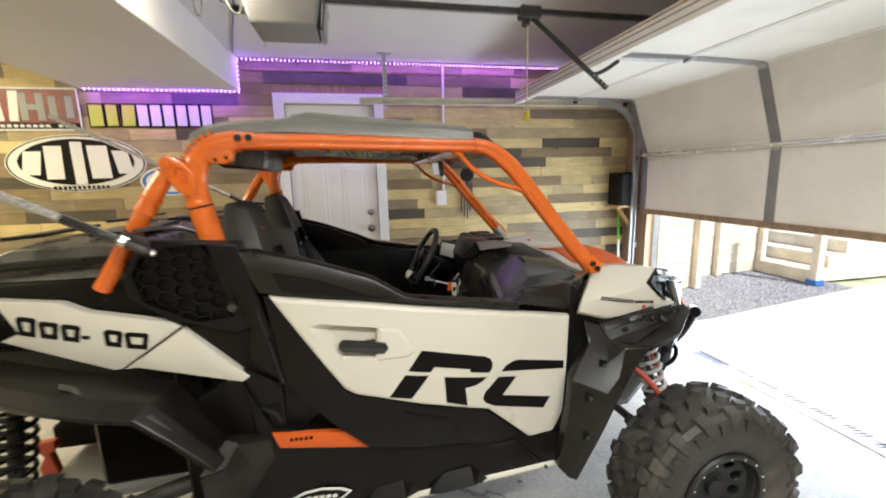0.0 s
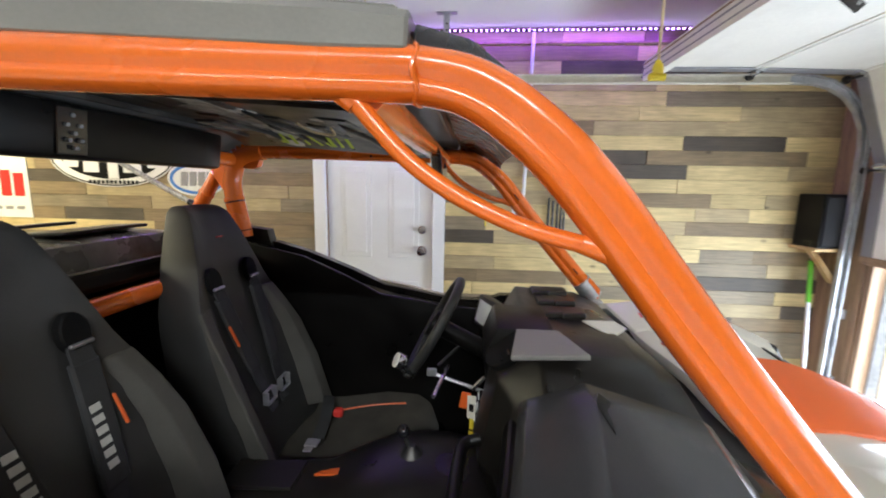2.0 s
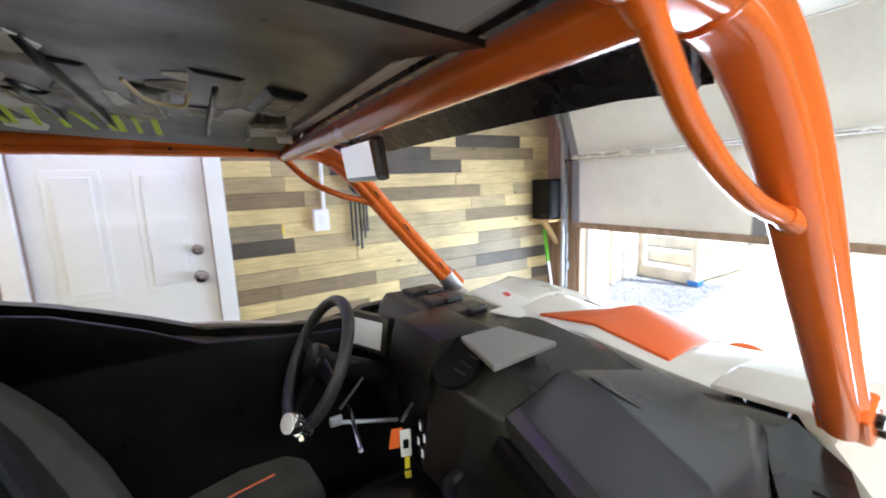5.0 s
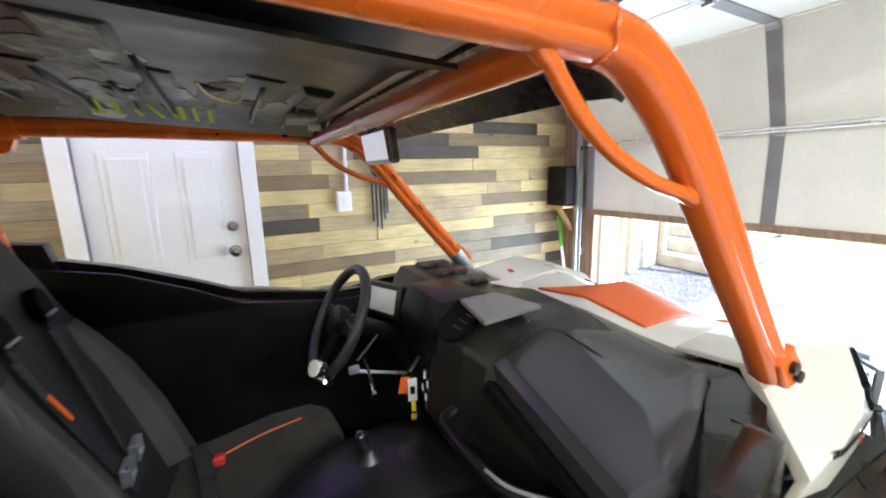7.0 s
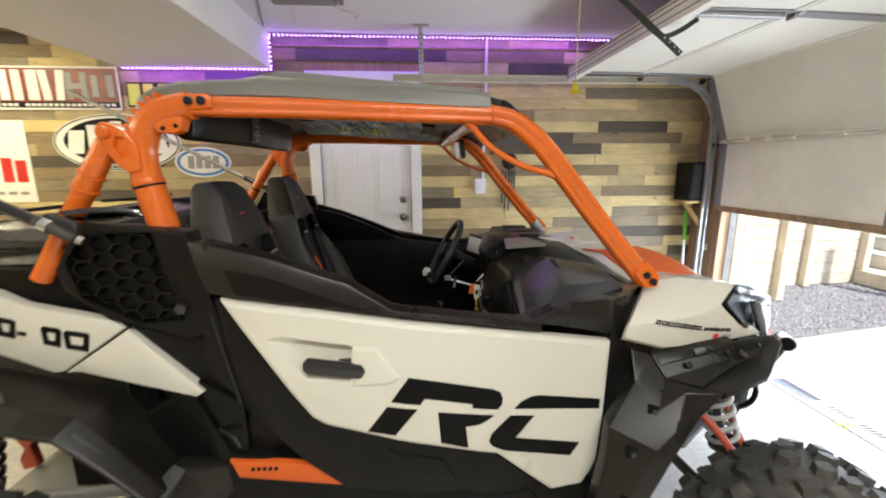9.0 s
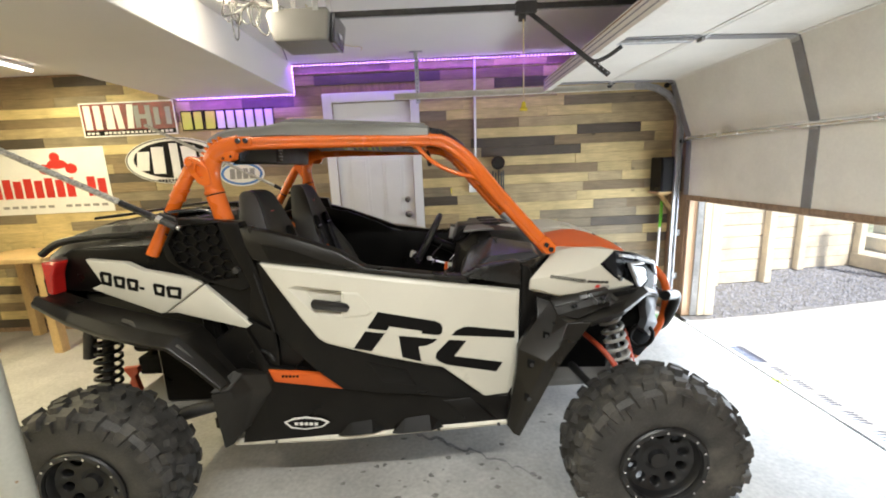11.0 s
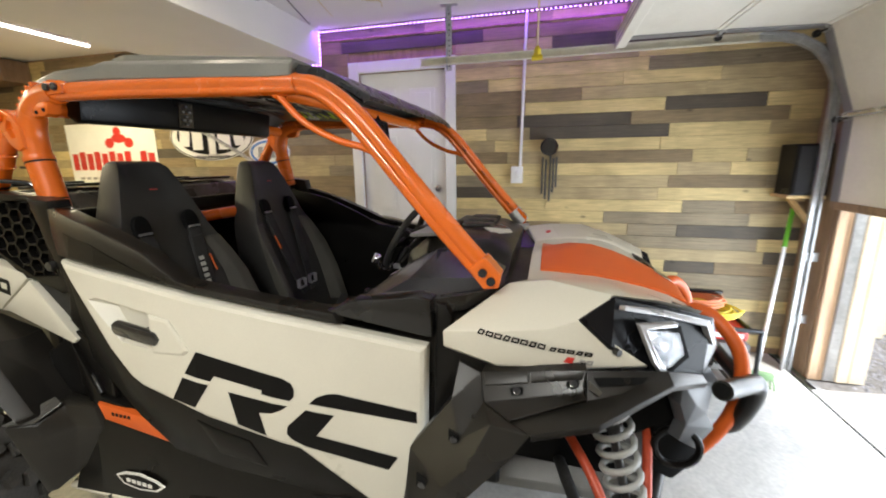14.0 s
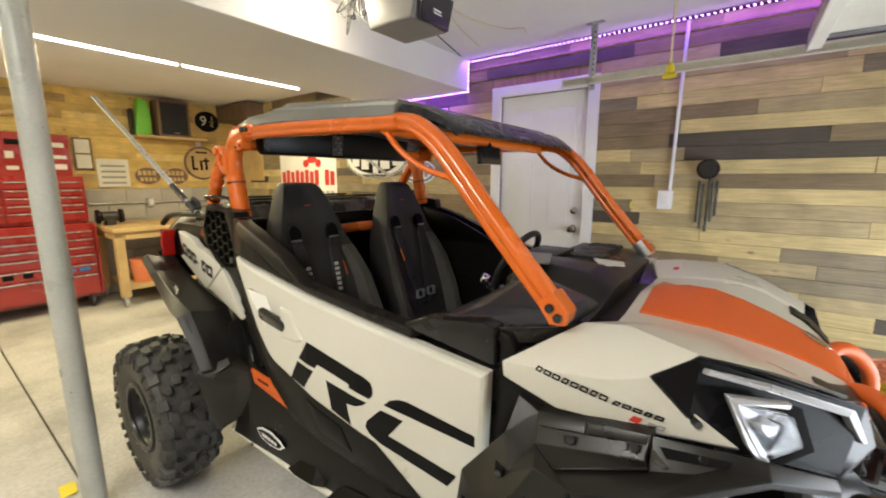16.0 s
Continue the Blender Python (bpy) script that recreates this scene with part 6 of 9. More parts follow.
# Paler bead added to give the pillar strip its edge highlight.
both("pillar_edge", lambda: tube([(-0.036 + 0.109 * t, 1.560 + 0.09 * (0.435 - 0.43 * t), 1.335 - 0.43 * t) for t in (0.0, 0.35, 0.7, 1.0)], 0.0045, 8), M["satin_black"], smooth=60)
part("latch_bolt", disc((-0.055, 1.58, 1.160), (0, 1, 0), 0.014, 0.02, 14, 0.003), M["dark_steel"], car, smooth=40)

both("body_side", lambda: flank([(-0.22, 1.10), (-0.02, 1.09), (0.03, 1.10), (0.125, 0.90), (0.20, 0.78), (0.10, 0.70), (-0.06, 0.70), (-0.14, 0.88), (-0.20, 1.0)], 1.618, 0.03, 0.006), M["black"], "black body side", 30)
# rear body and cargo box
both("bed_side", lambda: flank([(-0.847, 1.09), (-0.832, 1.235), (-0.756, 1.262), (-0.323, 1.262), (-0.260, 1.14), (-0.376, 1.02), (-0.574, 1.08), (-0.680, 1.07)], 1.652, 0.05, 0.012), M["black"], "black cargo bed side", 35)
rings = []
for x, z, ins in ((-0.862, 1.10, 0.06), (-0.855, 1.24, 0.05), (-0.779, 1.315, 0.10), (-0.680, 1.345, 0.12), (-0.452, 1.352, 0.10), (-0.330, 1.34, 0.10), (-0.280, 1.10, 0.10)):
    y0, y1 = 1.60 + ins, 2 * CY - 1.60 - ins
    rings.append([(x, y0 - 0.05, z - 0.09), (x, y0, z), (x, y0 + 0.10, z + 0.012), (x, y1 - 0.10, z + 0.012), (x, y1, z), (x, y1 + 0.05, z - 0.09)])
part("cargo_cover", bev(loft(rings), 0.010, 2, 20), M["cover"], car, "dusty grey vinyl cargo cover", 30)
for x0, x1 in ((-0.771, -0.66), (-0.528, -0.38)):
    for y0, y1 in ((1.80, 2.12), (2.35, 2.67)):
        part("cover_pocket", slab([(x0, y0, 1.365), (x1, y0 + 0.02, 1.372), (x1, y1, 1.372), (x0 + 0.02, y1, 1.365)], (0, 0, 0.012), 0.008, 2), M["black"], car)
both("bed_rail", lambda: tube(curve_points([(-0.855, 1.62, 1.25), (-0.779, 1.63, 1.295), (-0.619, 1.64, 1.312), (-0.346, 1.645, 1.315)]), 0.014, 8), M["black"], smooth=40)
both("tail_lamp", lambda: slab([(-0.843, 1.596, 1.225), (-0.775, 1.588, 1.222), (-0.798, 1.585, 1.165), (-0.813, 1.588, 1.085), (-0.843, 1.596, 1.09)], (0, 0.06, 0), 0.008), M["red_lens"], "red tail lamp")
part("tailgate", slab([(-0.878, 1.66, 0.95), (-0.866, 1.66, 1.24), (-0.866, 2 * CY - 1.66, 1.24), (-0.878, 2 * CY - 1.66, 0.95)], (0.03, 0, 0), 0.01), M["black"], car)
both("hose", lambda: tube(curve_points([(-0.300, 1.60, 1.40), (-0.240, 1.62, 1.405), (-0.170, 1.64, 1.395), (-0.120, 1.66, 1.36)]), 0.007, 8), M["gloss_black"], smooth=40)
part("bulkhead_top", slab([(-0.300, 1.70, 1.22), (-0.160, 1.70, 1.25), (-0.160, 2 * CY - 1.70, 1.25), (-0.300, 2 * CY - 1.70, 1.22)], (0, 0, 0.06), 0.015), M["black"], car)

# rear fender flares
def flare_r():
    rows = (((-0.835, 1.575, 1.088), (-0.815, 1.493, 1.086)), ((-0.68, 1.558, 1.036), (-0.70, 1.494, 1.004)), ((-0.525, 1.550, 0.992), (-0.56, 1.476, 0.955)), ((-0.36, 1.556, 0.945), (-0.40, 1.452, 0.920)), ((-0.263, 1.566, 0.914), (-0.294, 1.440, 0.906)), ((-0.19, 1.560, 0.815), (-0.215, 1.441, 0.832)), ((-0.100, 1.550, 0.682), (-0.113, 1.443, 0.722)))
    rings = []
    for (xu, yu, zu), (xl, yl, zl) in rows:
        u, l = Vector((xu, yu, zu)), Vector((xl, yl, zl))
        m = u * 0.45 + l * 0.55 + Vector((0.008, -0.010, 0.022))
        rings.append([tuple(u + Vector((0.0, 0.07, 0.004))), tuple(u), tuple(m), tuple(l), tuple(l + Vector((-0.012, 0.012, -0.020))), tuple(u + Vector((-0.03, 0.0, -0.05))), tuple(u + Vector((-0.03, 0.07, -0.05)))])
    return bev(loft(rings), 0.005, 2, 14)
both("rear_flare", flare_r, M["graphite"], "graphite rear wheel flare", 11)
# Paler plates paint the lamp reflections on the flare's facets.
both("flare_insert", lambda: slab([(-0.50, 1.528, 0.996), (-0.455, 1.520, 0.984), (-0.415, 1.489, 0.948), (-0.425, 1.487, 0.946), (-0.462, 1.511, 0.975), (-0.50, 1.517, 0.986)], (0, -0.004, 0.004), 0.001, 1), M["lit_graphite"])
both("flare_panel", lambda: slab([(-0.276, 1.530, 0.905), (-0.276, 1.462, 0.898), (-0.222, 1.466, 0.838), (-0.214, 1.532, 0.830)], (0.012, -0.004, 0.008), 0.003, 1), M["lit_graphite"])
# Black plate on the surface paints the shade of a hollow.
both("flare_hollow", lambda: slab([(-0.203, 1.520, 0.808), (-0.205, 1.470, 0.812), (-0.140, 1.468, 0.735), (-0.128, 1.520, 0.720)], (0.006, -0.002, 0.004), 0.002, 1), M["black"])
def guard_r():
    top = [(-0.150, 1.432, 0.705), (-0.095, 1.475, 0.690), (-0.080, 1.545, 0.720), (0.012, 1.566, 0.712), (0.030, 1.60, 0.715), (-0.12, 1.60, 0.73)]
    mid = [(-0.150, 1.440, 0.665), (-0.100, 1.492, 0.640), (-0.045, 1.545, 0.655), (0.022, 1.570, 0.640), (0.035, 1.60, 0.64), (-0.12, 1.60, 0.64)]
    low = [(-0.172, 1.500, 0.418), (-0.140, 1.515, 0.425), (-0.105, 1.545, 0.470), (-0.070, 1.570, 0.50), (-0.06, 1.60, 0.50), (-0.16, 1.60, 0.42)]
    return bev(loft([top, mid, low]), 0.006, 2, 12)
both("lower_guard", guard_r, M["graphite"], "graphite lower guard", 22)
# Paler plate paints the bright facet at the guard's tip.
both("guard_tip", lambda: slab([(-0.148, 1.430, 0.712), (-0.098, 1.474, 0.697), (-0.075, 1.540, 0.728), (-0.11, 1.545, 0.742)], (0, 0, 0.006), 0.002, 1), M["lit_graphite"])
both("inner_liner", lambda: slab([(-0.20, 1.60, 0.86), (-0.05, 1.60, 0.95), (0.06, 1.60, 0.88), (0.06, 1.60, 0.50), (-0.15, 1.60, 0.45)], (0, 0.10, 0), 0.01), M["black"])
both("release_rod", lambda: tube(curve_points([(-0.121, 1.640, 0.838), (-0.02, 1.602, 0.808), (0.030, 1.578, 0.797), (0.052, 1.572, 0.768)]), 0.006, 8), M["satin_black"], "bent black release rod", 40)
both("frame_plug", lambda: bev(disc((-0.045, 1.612, 0.775), (0, 1, 0), 0.030, 0.03, 20), 0.010, 3, 50), M["black"], smooth=40)
both("side_cover", lambda: slab([(-0.80, 1.70, 1.06), (-0.20, 1.66, 1.06), (-0.20, 1.66, 0.62), (-0.42, 1.70, 0.74), (-0.80, 1.74, 0.90)], (0, 0.08, 0), 0.02), M["black"])

# front fenders and flares
FENDER = [(1.124, 1.624, 1.020), (1.253, 1.628, 0.982), (1.42, 1.640, 0.990), (1.580, 1.664, 1.003), (1.126, 1.612, 1.062), (1.25, 1.616, 1.070), (1.36, 1.630, 1.082), (1.438, 1.652, 1.103), (1.503, 1.656, 1.052), (1.262, 1.762, 1.142), (1.36, 1.765, 1.156), (1.504, 1.700, 1.148), (1.305, 1.925, 1.107), (1.40, 1.92, 1.122), (1.52, 1.90, 1.124), (1.62, 1.865, 1.102), (1.62, 1.770, 1.120), (1.74, 1.905, 1.050), (1.742, 1.862, 1.070)]
FACES = [[0, 1, 5, 4], [1, 2, 6, 5], [2, 8, 7, 6], [2, 3, 8], [4, 5, 9], [5, 6, 10, 9], [6, 7, 11, 10], [9, 10, 13, 12], [10, 11, 14, 13], [11, 16, 15, 14], [16, 18, 17, 15]]
both("front_fender", lambda: shell(FENDER, FACES, (0.0, 0.018, -0.014)), M["white"], "cream-white front fender", 40)
yfend = lambda x, z: 1.622 + 0.13 * max(0, x - 1.25) / 1.0 - 0.004
for x0, x1, b0, b1, h, cnt, material in ((1.206, 1.360, 1.063, 1.031, 0.0125, 8, "decal_black"), (1.366, 1.462, 1.030, 1.019, 0.0095, 5, "decal_black"), (1.400, 1.424, 1.005, 1.002, 0.0120, 1, "decal_red"), (1.430, 1.464, 1.001, 0.999, 0.0105, 2, "decal_grey")):
    step = (x1 - x0) / cnt
    for k in range(cnt):
        a, b = x0 + k * step, x0 + (k + 0.86) * step
        za, zb = b0 + (b1 - b0) * (a - x0) / (x1 - x0), b0 + (b1 - b0) * (b - x0) / (x1 - x0)
        lean = 0.3 * h
        shape = ((a, za), (b, zb), (b + lean, zb + h), (a + lean, za + h)) if k % 3 else ((a, za), (b - 0.15 * step, zb), (b + lean, zb + h), (a + 0.2 * step + lean, za + h))
        if cnt == 1:
            mark = slab([(x, yfend(x, z) - 0.003, z) for x, z in shape], (0, 0.0012, 0))
        else:
            mark = ring_glyph(list(shape), 0.0036, yfend, 0.003)
        part("fender_mark", mark, M[material], car)
BAND = [Vector(v) for v in ((1.215, 1.628, 0.960), (1.447, 1.606, 1.006), (1.442, 1.592, 0.962), (1.230, 1.577, 0.914))]
BAND_OUT = Vector((0.0, -0.68, 0.73))
def on_band(u, v, h=0.0):
    """A place on the sloping upper band of the flare: u along it, v down it, h proud of it."""
    a, b = BAND[0].lerp(BAND[1], u), BAND[3].lerp(BAND[2], u)
    return a.lerp(b, v) + BAND_OUT * h
def flare_f():
    top = [(1.225, 1.665, 0.974), (1.450, 1.655, 1.006)] + [tuple(v) for v in BAND] + [(1.450, 1.585, 0.949), (1.294, 1.517, 0.919)]
    upper = shell(top, [[0, 1, 3, 2], [2, 3, 4, 5], [5, 4, 6, 7]], (0.0, 0.012, -0.016), 0.003)
    low = [(1.290, 1.527, 0.910), (1.450, 1.590, 0.940), (1.467, 1.500, 0.950), (1.338, 1.482, 0.918), (1.467, 1.508, 0.929), (1.338, 1.490, 0.897), (1.447, 1.612, 1.002), (1.62, 1.664, 0.995), (1.628, 1.636, 0.976), (1.73, 1.778, 0.938), (1.737, 1.764, 0.924), (1.628, 1.642, 0.960), (1.737, 1.770, 0.910), (1.52, 1.600, 0.962)]
    lower = shell(low, [[0, 1, 2, 3], [3, 2, 4, 5], [6, 7, 13, 1], [1, 13, 2], [13, 7, 8, 2], [2, 8, 11, 4], [7, 9, 10, 8], [8, 10, 12, 11]], (0.0, 0.02, -0.012), 0.003)
    return merge(upper, lower)
both("front_flare", flare_f, M["graphite"], "graphite front wheel flare", 24)
PADS = (([(0.03, 0.03), (0.47, 0.03), (0.465, 0.47), (0.03, 0.47)],), ([(0.49, 0.03), (0.98, 0.03), (0.98, 0.43), (0.49, 0.45)],))
for outlines, bu, bv in ((PADS[0], 0.35, 0.76), (PADS[1], 0.895, 0.64)):
    both("flare_pad", lambda: merge(*[slab([tuple(on_band(u, v, -0.004)) for u, v in o], tuple(BAND_OUT * 0.0085), 0.003, 2) for o in outlines]), M["graphite"], "", 30)
    # Black plate paints the shade of the bolt pocket.
    both("flare_pocket", lambda: slab([tuple(on_band(bu + du, bv + dv, 0.0015)) for du, dv in ((-0.07, -0.15), (0.06, -0.17), (0.055, 0.12), (-0.06, 0.12))], tuple(BAND_OUT * 0.001)), M["pit"])
    both("flare_bolt", lambda: disc(tuple(on_band(bu, bv, 0.004)), tuple(BAND_OUT), 0.0095, 0.010, 12, 0.002), M["gloss_black"])
# Black plate paints the dark gap under the lamp.
both("flare_slot", lambda: slab([(1.462, 1.602, 0.992), (1.575, 1.634, 0.990), (1.560, 1.622, 0.979), (1.474, 1.598, 0.975)], (0, -0.004, 0.003)), M["pit"])
both("flare_clip", lambda: disc((1.529, 1.618, 0.986), (0.2, -0.8, 0.5), 0.008, 0.012, 10, 0.002), M["black"])
# Paler sliver paints the lit edge of the small hollow.
both("flare_notch", lambda: slab([(1.452, 1.592, 0.990), (1.480, 1.592, 0.966), (1.472, 1.586, 0.960), (1.450, 1.588, 0.972)], (0, -0.005, 0.003), 0.001, 1), M["lit_graphite"])
def mud():
    v = [(1.158, 1.640, 0.975), (1.214, 1.630, 0.957), (1.229, 1.580, 0.911), (1.292, 1.521, 0.912), (1.338, 1.488, 0.912), (1.303, 1.510, 0.840), (1.266, 1.498, 0.800), (1.206, 1.478, 0.815), (1.252, 1.520, 0.902), (1.186, 1.525, 0.850), (1.150, 1.590, 0.900), (1.060, 1.545, 0.790), (1.200, 1.466, 0.740), (1.140, 1.462, 0.620), (1.050, 1.470, 0.440), (1.008, 1.530, 0.452), (1.050, 1.535, 0.690), (1.156, 1.470, 0.765), (1.092, 1.470, 0.620), (1.030, 1.490, 0.438)]
    f = [[0, 1, 10], [1, 2, 9, 10], [2, 8, 9], [2, 3, 8], [3, 4, 8], [8, 4, 5, 7], [5, 6, 7], [8, 7, 9], [10, 9, 11], [9, 7, 17], [9, 17, 11], [7, 6, 12, 17], [17, 12, 13, 18], [11, 17, 18, 16], [18, 13, 14, 19], [16, 18, 19, 15]]
    return shell(v, f, (0.004, 0.045, 0.0), 0.003)
both("mud_guard", mud, M["graphite"], "graphite mud guard behind the wheel", 16)
for (x, y, z), k in (((1.172, 1.530, 0.850), 1.0), ((1.105, 1.500, 0.745), 1.1), ((1.088, 1.478, 0.610), 1.1)):
    # Raised black plate paints the depth of each pocket.
    both("guard_pocket", lambda: slab([(x - 0.014 * k, y + 0.006, z + 0.018 * k), (x + 0.012 * k, y - 0.003, z + 0.012 * k), (x + 0.010 * k, y - 0.003, z - 0.020 * k), (x - 0.015 * k, y + 0.006, z - 0.014 * k)], (0, -0.006, 0), 0.002, 1), M["pit"])
    both("guard_bolt", lambda: disc((x, y - 0.007, z - 0.002), (0, 1, 0), 0.009, 0.010, 12, 0.002), M["gloss_black"])

# hood
def hz(x, dy):
    """Height of the hood: a low ridge in the middle, a valley beside the centre panel, then up to the fender."""
    d = abs(dy)
    table = ((1.28, 1.108, 1.100, 1.096), (1.335, 1.132, 1.106, 1.108), (1.42, 1.152, 1.098, 1.120), (1.50, 1.150, 1.088, 1.118), (1.56, 1.134, 1.078, 1.108), (1.62, 1.112, 1.064, 1.090), (1.70, 1.074, 1.040, 1.056), (1.76, 1.038, 1.016, 1.026), (1.80, 1.000, 0.990, 0.996))
    zc, ze, zf = table[-1][1:]
    for a, b in zip(table, table[1:]):
        if x <= b[0]:
            t = min(1.0, max(0.0, (x - a[0]) / (b[0] - a[0])))
            zc, ze, zf = (p + (q - p) * t for p, q in zip(a[1:], b[1:]))
            break
    e = ow(x)
    if d <= e:
        return zc + (ze - zc) * d / e
    return ze + (zf - ze) * min(1.25, (d - e) / (0.33 - e))


def skin(xs, lo, hi, ny, lift, thick):
    """A sheet over the hood from lo(x) to hi(x) in offsets from the middle plane."""
    bm = bmesh.new()
    top, bot = [], []
    for x in xs:
        a, b = lo(x), hi(x)
        ds = [a + (b - a) * k / ny for k in range(ny + 1)]
        top.append([bm.verts.new((x, CY + d, hz(x, d) + lift)) for d in ds])
        bot.append([bm.verts.new((x, CY + d, hz(x, d) + lift - thick)) for d in ds])
    for g, up in ((top, 1), (bot, 0)):
        for u, v in zip(g, g[1:]):
            for i in range(ny):
                f = (u[i], v[i], v[i + 1], u[i + 1])
                bm.faces.new(f if up else f[::-1])
    rim = [r[0] for r in top] + top[-1][1:] + [r[-1] for r in reversed(top[:-1])] + list(reversed(top[0][1:-1]))
    low = [r[0] for r in bot] + bot[-1][1:] + [r[-1] for r in reversed(bot[:-1])] + list(reversed(bot[0][1:-1]))
    for i in range(len(rim)):
        j = (i + 1) % len(rim)
        bm.faces.new((rim[i], rim[j], low[j], low[i]))
    bmesh.ops.recalc_face_normals(bm, faces=bm.faces)
    return bev(bm, 0.005, 2, 50)


ow = lambda x: lerp(x, ((1.28, 0.212), (1.36, 0.200), (1.55, 0.168), (1.77, 0.132), (1.80, 0.120)))
hw = lambda x: lerp(x, ((1.2, 0.33), (1.52, 0.345), (1.62, 0.385), (1.74, 0.335), (1.79, 0.22)))
XS = (1.30, 1.335, 1.38, 1.43, 1.50, 1.57, 1.64, 1.70, 1.76, 1.79)
part("hood", skin(XS, lambda x: -hw(x), lambda x: hw(x), 26, 0.0, 0.03), M["white"], car, "cream-white hood", 30)
part("hood_stripe", skin(tuple(x for x in XS if x >= 1.335)[:-1] + (1.785,), lambda x: -ow(x), lambda x: ow(x), 8, 0.009, 0.014), M["orange_panel"], car, "orange hood centre panel", 30)
both("hood_edge", lambda: skin((1.70, 1.73, 1.76, 1.79), lambda x: -hw(x) - 0.01, lambda x: -hw(x) + 0.09, 3, 0.006, 0.02), M["black"], smooth=30)
part("hood_emblem", slab([(1.735 + 0.030 * math.cos(a), CY - 0.012 + 0.013 * math.sin(a), hz(1.735 + 0.030 * math.cos(a), 0.012 - 0.013 * math.sin(a)) + 0.010) for a in (2 * math.pi * k / 16 for k in range(16))], (0, 0, 0.003), 0.001, 1), M["chrome"], car, "small oval hood emblem")
stick = lambda x, d: (x, CY + d, 1.133 + 0.19 * (d - 0.40) + 0.15 * (x - 1.355))
part("hood_sticker", slab([stick(1.345, 0.37), stick(1.345, 0.44), stick(1.365, 0.44), stick(1.365, 0.37)], (0, 0, 0.004)), M["decal_red"], car)

# head lamps
def lamp_body():
    pts = [(1.432, 1.640, 1.110), (1.505, 1.690, 1.150), (1.600, 1.745, 1.125), (1.770, 1.865, 1.055), (1.800, 1.900, 0.965), (1.740, 1.800, 0.925), (1.585, 1.685, 0.975), (1.500, 1.645, 1.045)]
    return slab(pts, (-0.025, 0.035, -0.03), 0.006)
for s, bm_lamp in (("near", lamp_body()), ("far", mirror(lamp_body()))):
    fl = (lambda b: mirror(b)) if s == "far" else (lambda b: b)
    lampob = part("head_lamp", bm_lamp, M["lamp_black"], car, "black head lamp housing")
    part("light_bar", fl(slab([(1.512, 1.672, 1.136), (1.605, 1.735, 1.110), (1.735, 1.832, 1.057), (1.765, 1.862, 0.985), (1.757, 1.855, 0.985), (1.726, 1.820, 1.046), (1.601, 1.725, 1.098), (1.510, 1.667, 1.126)], (0.010, -0.012, 0.004), 0.002)), M["silver_trim"], lampob, "silver light bar")
    part("bezel", fl(slab([(1.548, 1.688, 1.097), (1.664, 1.772, 1.062), (1.690, 1.772, 0.985), (1.640, 1.724, 0.962), (1.596, 1.691, 0.985)], (0.003, -0.004, 0.0), 0.001)), M["pit"], lampob)
    part("bezel_edge", fl(slab([(1.545, 1.664, 1.101), (1.640, 1.733, 1.086), (1.637, 1.729, 1.076), (1.563, 1.672, 1.087), (1.582, 1.676, 1.040), (1.618, 1.696, 0.985), (1.614, 1.690, 0.967), (1.584, 1.674, 1.010)], (0.008, -0.012, 0.0), 0.002, 1)), M["silver_trim"], lampob, "silver lamp trim")
    rim = [Vector(v) for v in ((1.563, 1.676, 1.083), (1.645, 1.735, 1.058), (1.664, 1.750, 1.002), (1.618, 1.703, 0.984), (1.586, 1.682, 1.030))]
    heart = sum(rim, Vector()) / 5
    mid = [heart.lerp(v, 0.62).lerp(heart.lerp(w, 0.62), 0.5) + Vector((-0.005, 0.007, 0.004 * (k % 2))) for k, (v, w) in enumerate(zip(rim, rim[1:] + rim[:1]))]
    core = [heart.lerp(v, 0.25) + Vector((0.002, -0.002, 0)) for v in rim]
    bowl = shell([tuple(v) for v in rim + mid + core], [[k, (k + 1) % 5, 5 + k] for k in range(5)] + [[(k + 1) % 5, 5 + (k + 1) % 5, 5 + k] for k in range(5)] + [[5 + k, 5 + (k + 1) % 5, 10 + (k + 1) % 5] for k in range(5)] + [[5 + k, 10 + (k + 1) % 5, 10 + k] for k in range(5)] + [[10, 11, 12, 13, 14]], (-0.006, 0.008, 0.0), 0.0008)
    part("reflector", fl(bowl), M["reflector"], lampob, "faceted bright reflector")
    part("lens", fl(slab([(1.560, 1.670, 1.086), (1.648, 1.729, 1.061), (1.668, 1.744, 1.000), (1.617, 1.694, 0.981), (1.584, 1.675, 1.028)], (0.005, -0.007, 0.0), 0.003)), M["glass"], lampob, "clear lens")
    part("bolt", fl(disc((1.512, 1.648, 1.035), (0.6, -0.8, 0), 0.008, 0.014, 10)), M["dark_steel"], lampob)

# nose
def spin_ring(c, r, t):
    """A flat ring facing the flank."""
    return tube([(c[0] + r * math.cos(2 * math.pi * k / 24), c[1], c[2] + r * math.sin(2 * math.pi * k / 24)) for k in range(25)], t, 8, caps=False)


both("nose_side", lambda: shell([(1.684, 1.757, 0.922), (1.762, 1.831, 0.935), (1.808, 1.878, 0.872), (1.788, 1.860, 0.847), (1.779, 1.852, 0.792), (1.814, 1.885, 0.729), (1.770, 1.870, 0.668), (1.705, 1.800, 0.735), (1.715, 1.795, 0.785), (1.686, 1.765, 0.86), (1.728, 1.786, 0.850)], [[0, 1, 10], [0, 10, 9], [1, 2, 3, 10], [10, 3, 4], [9, 10, 8], [10, 4, 8], [8, 4, 5], [8, 5, 6, 7]], (-0.022, 0.03, 0.0), 0.004), M["nose_grey"], "grey folded nose guard", 16)
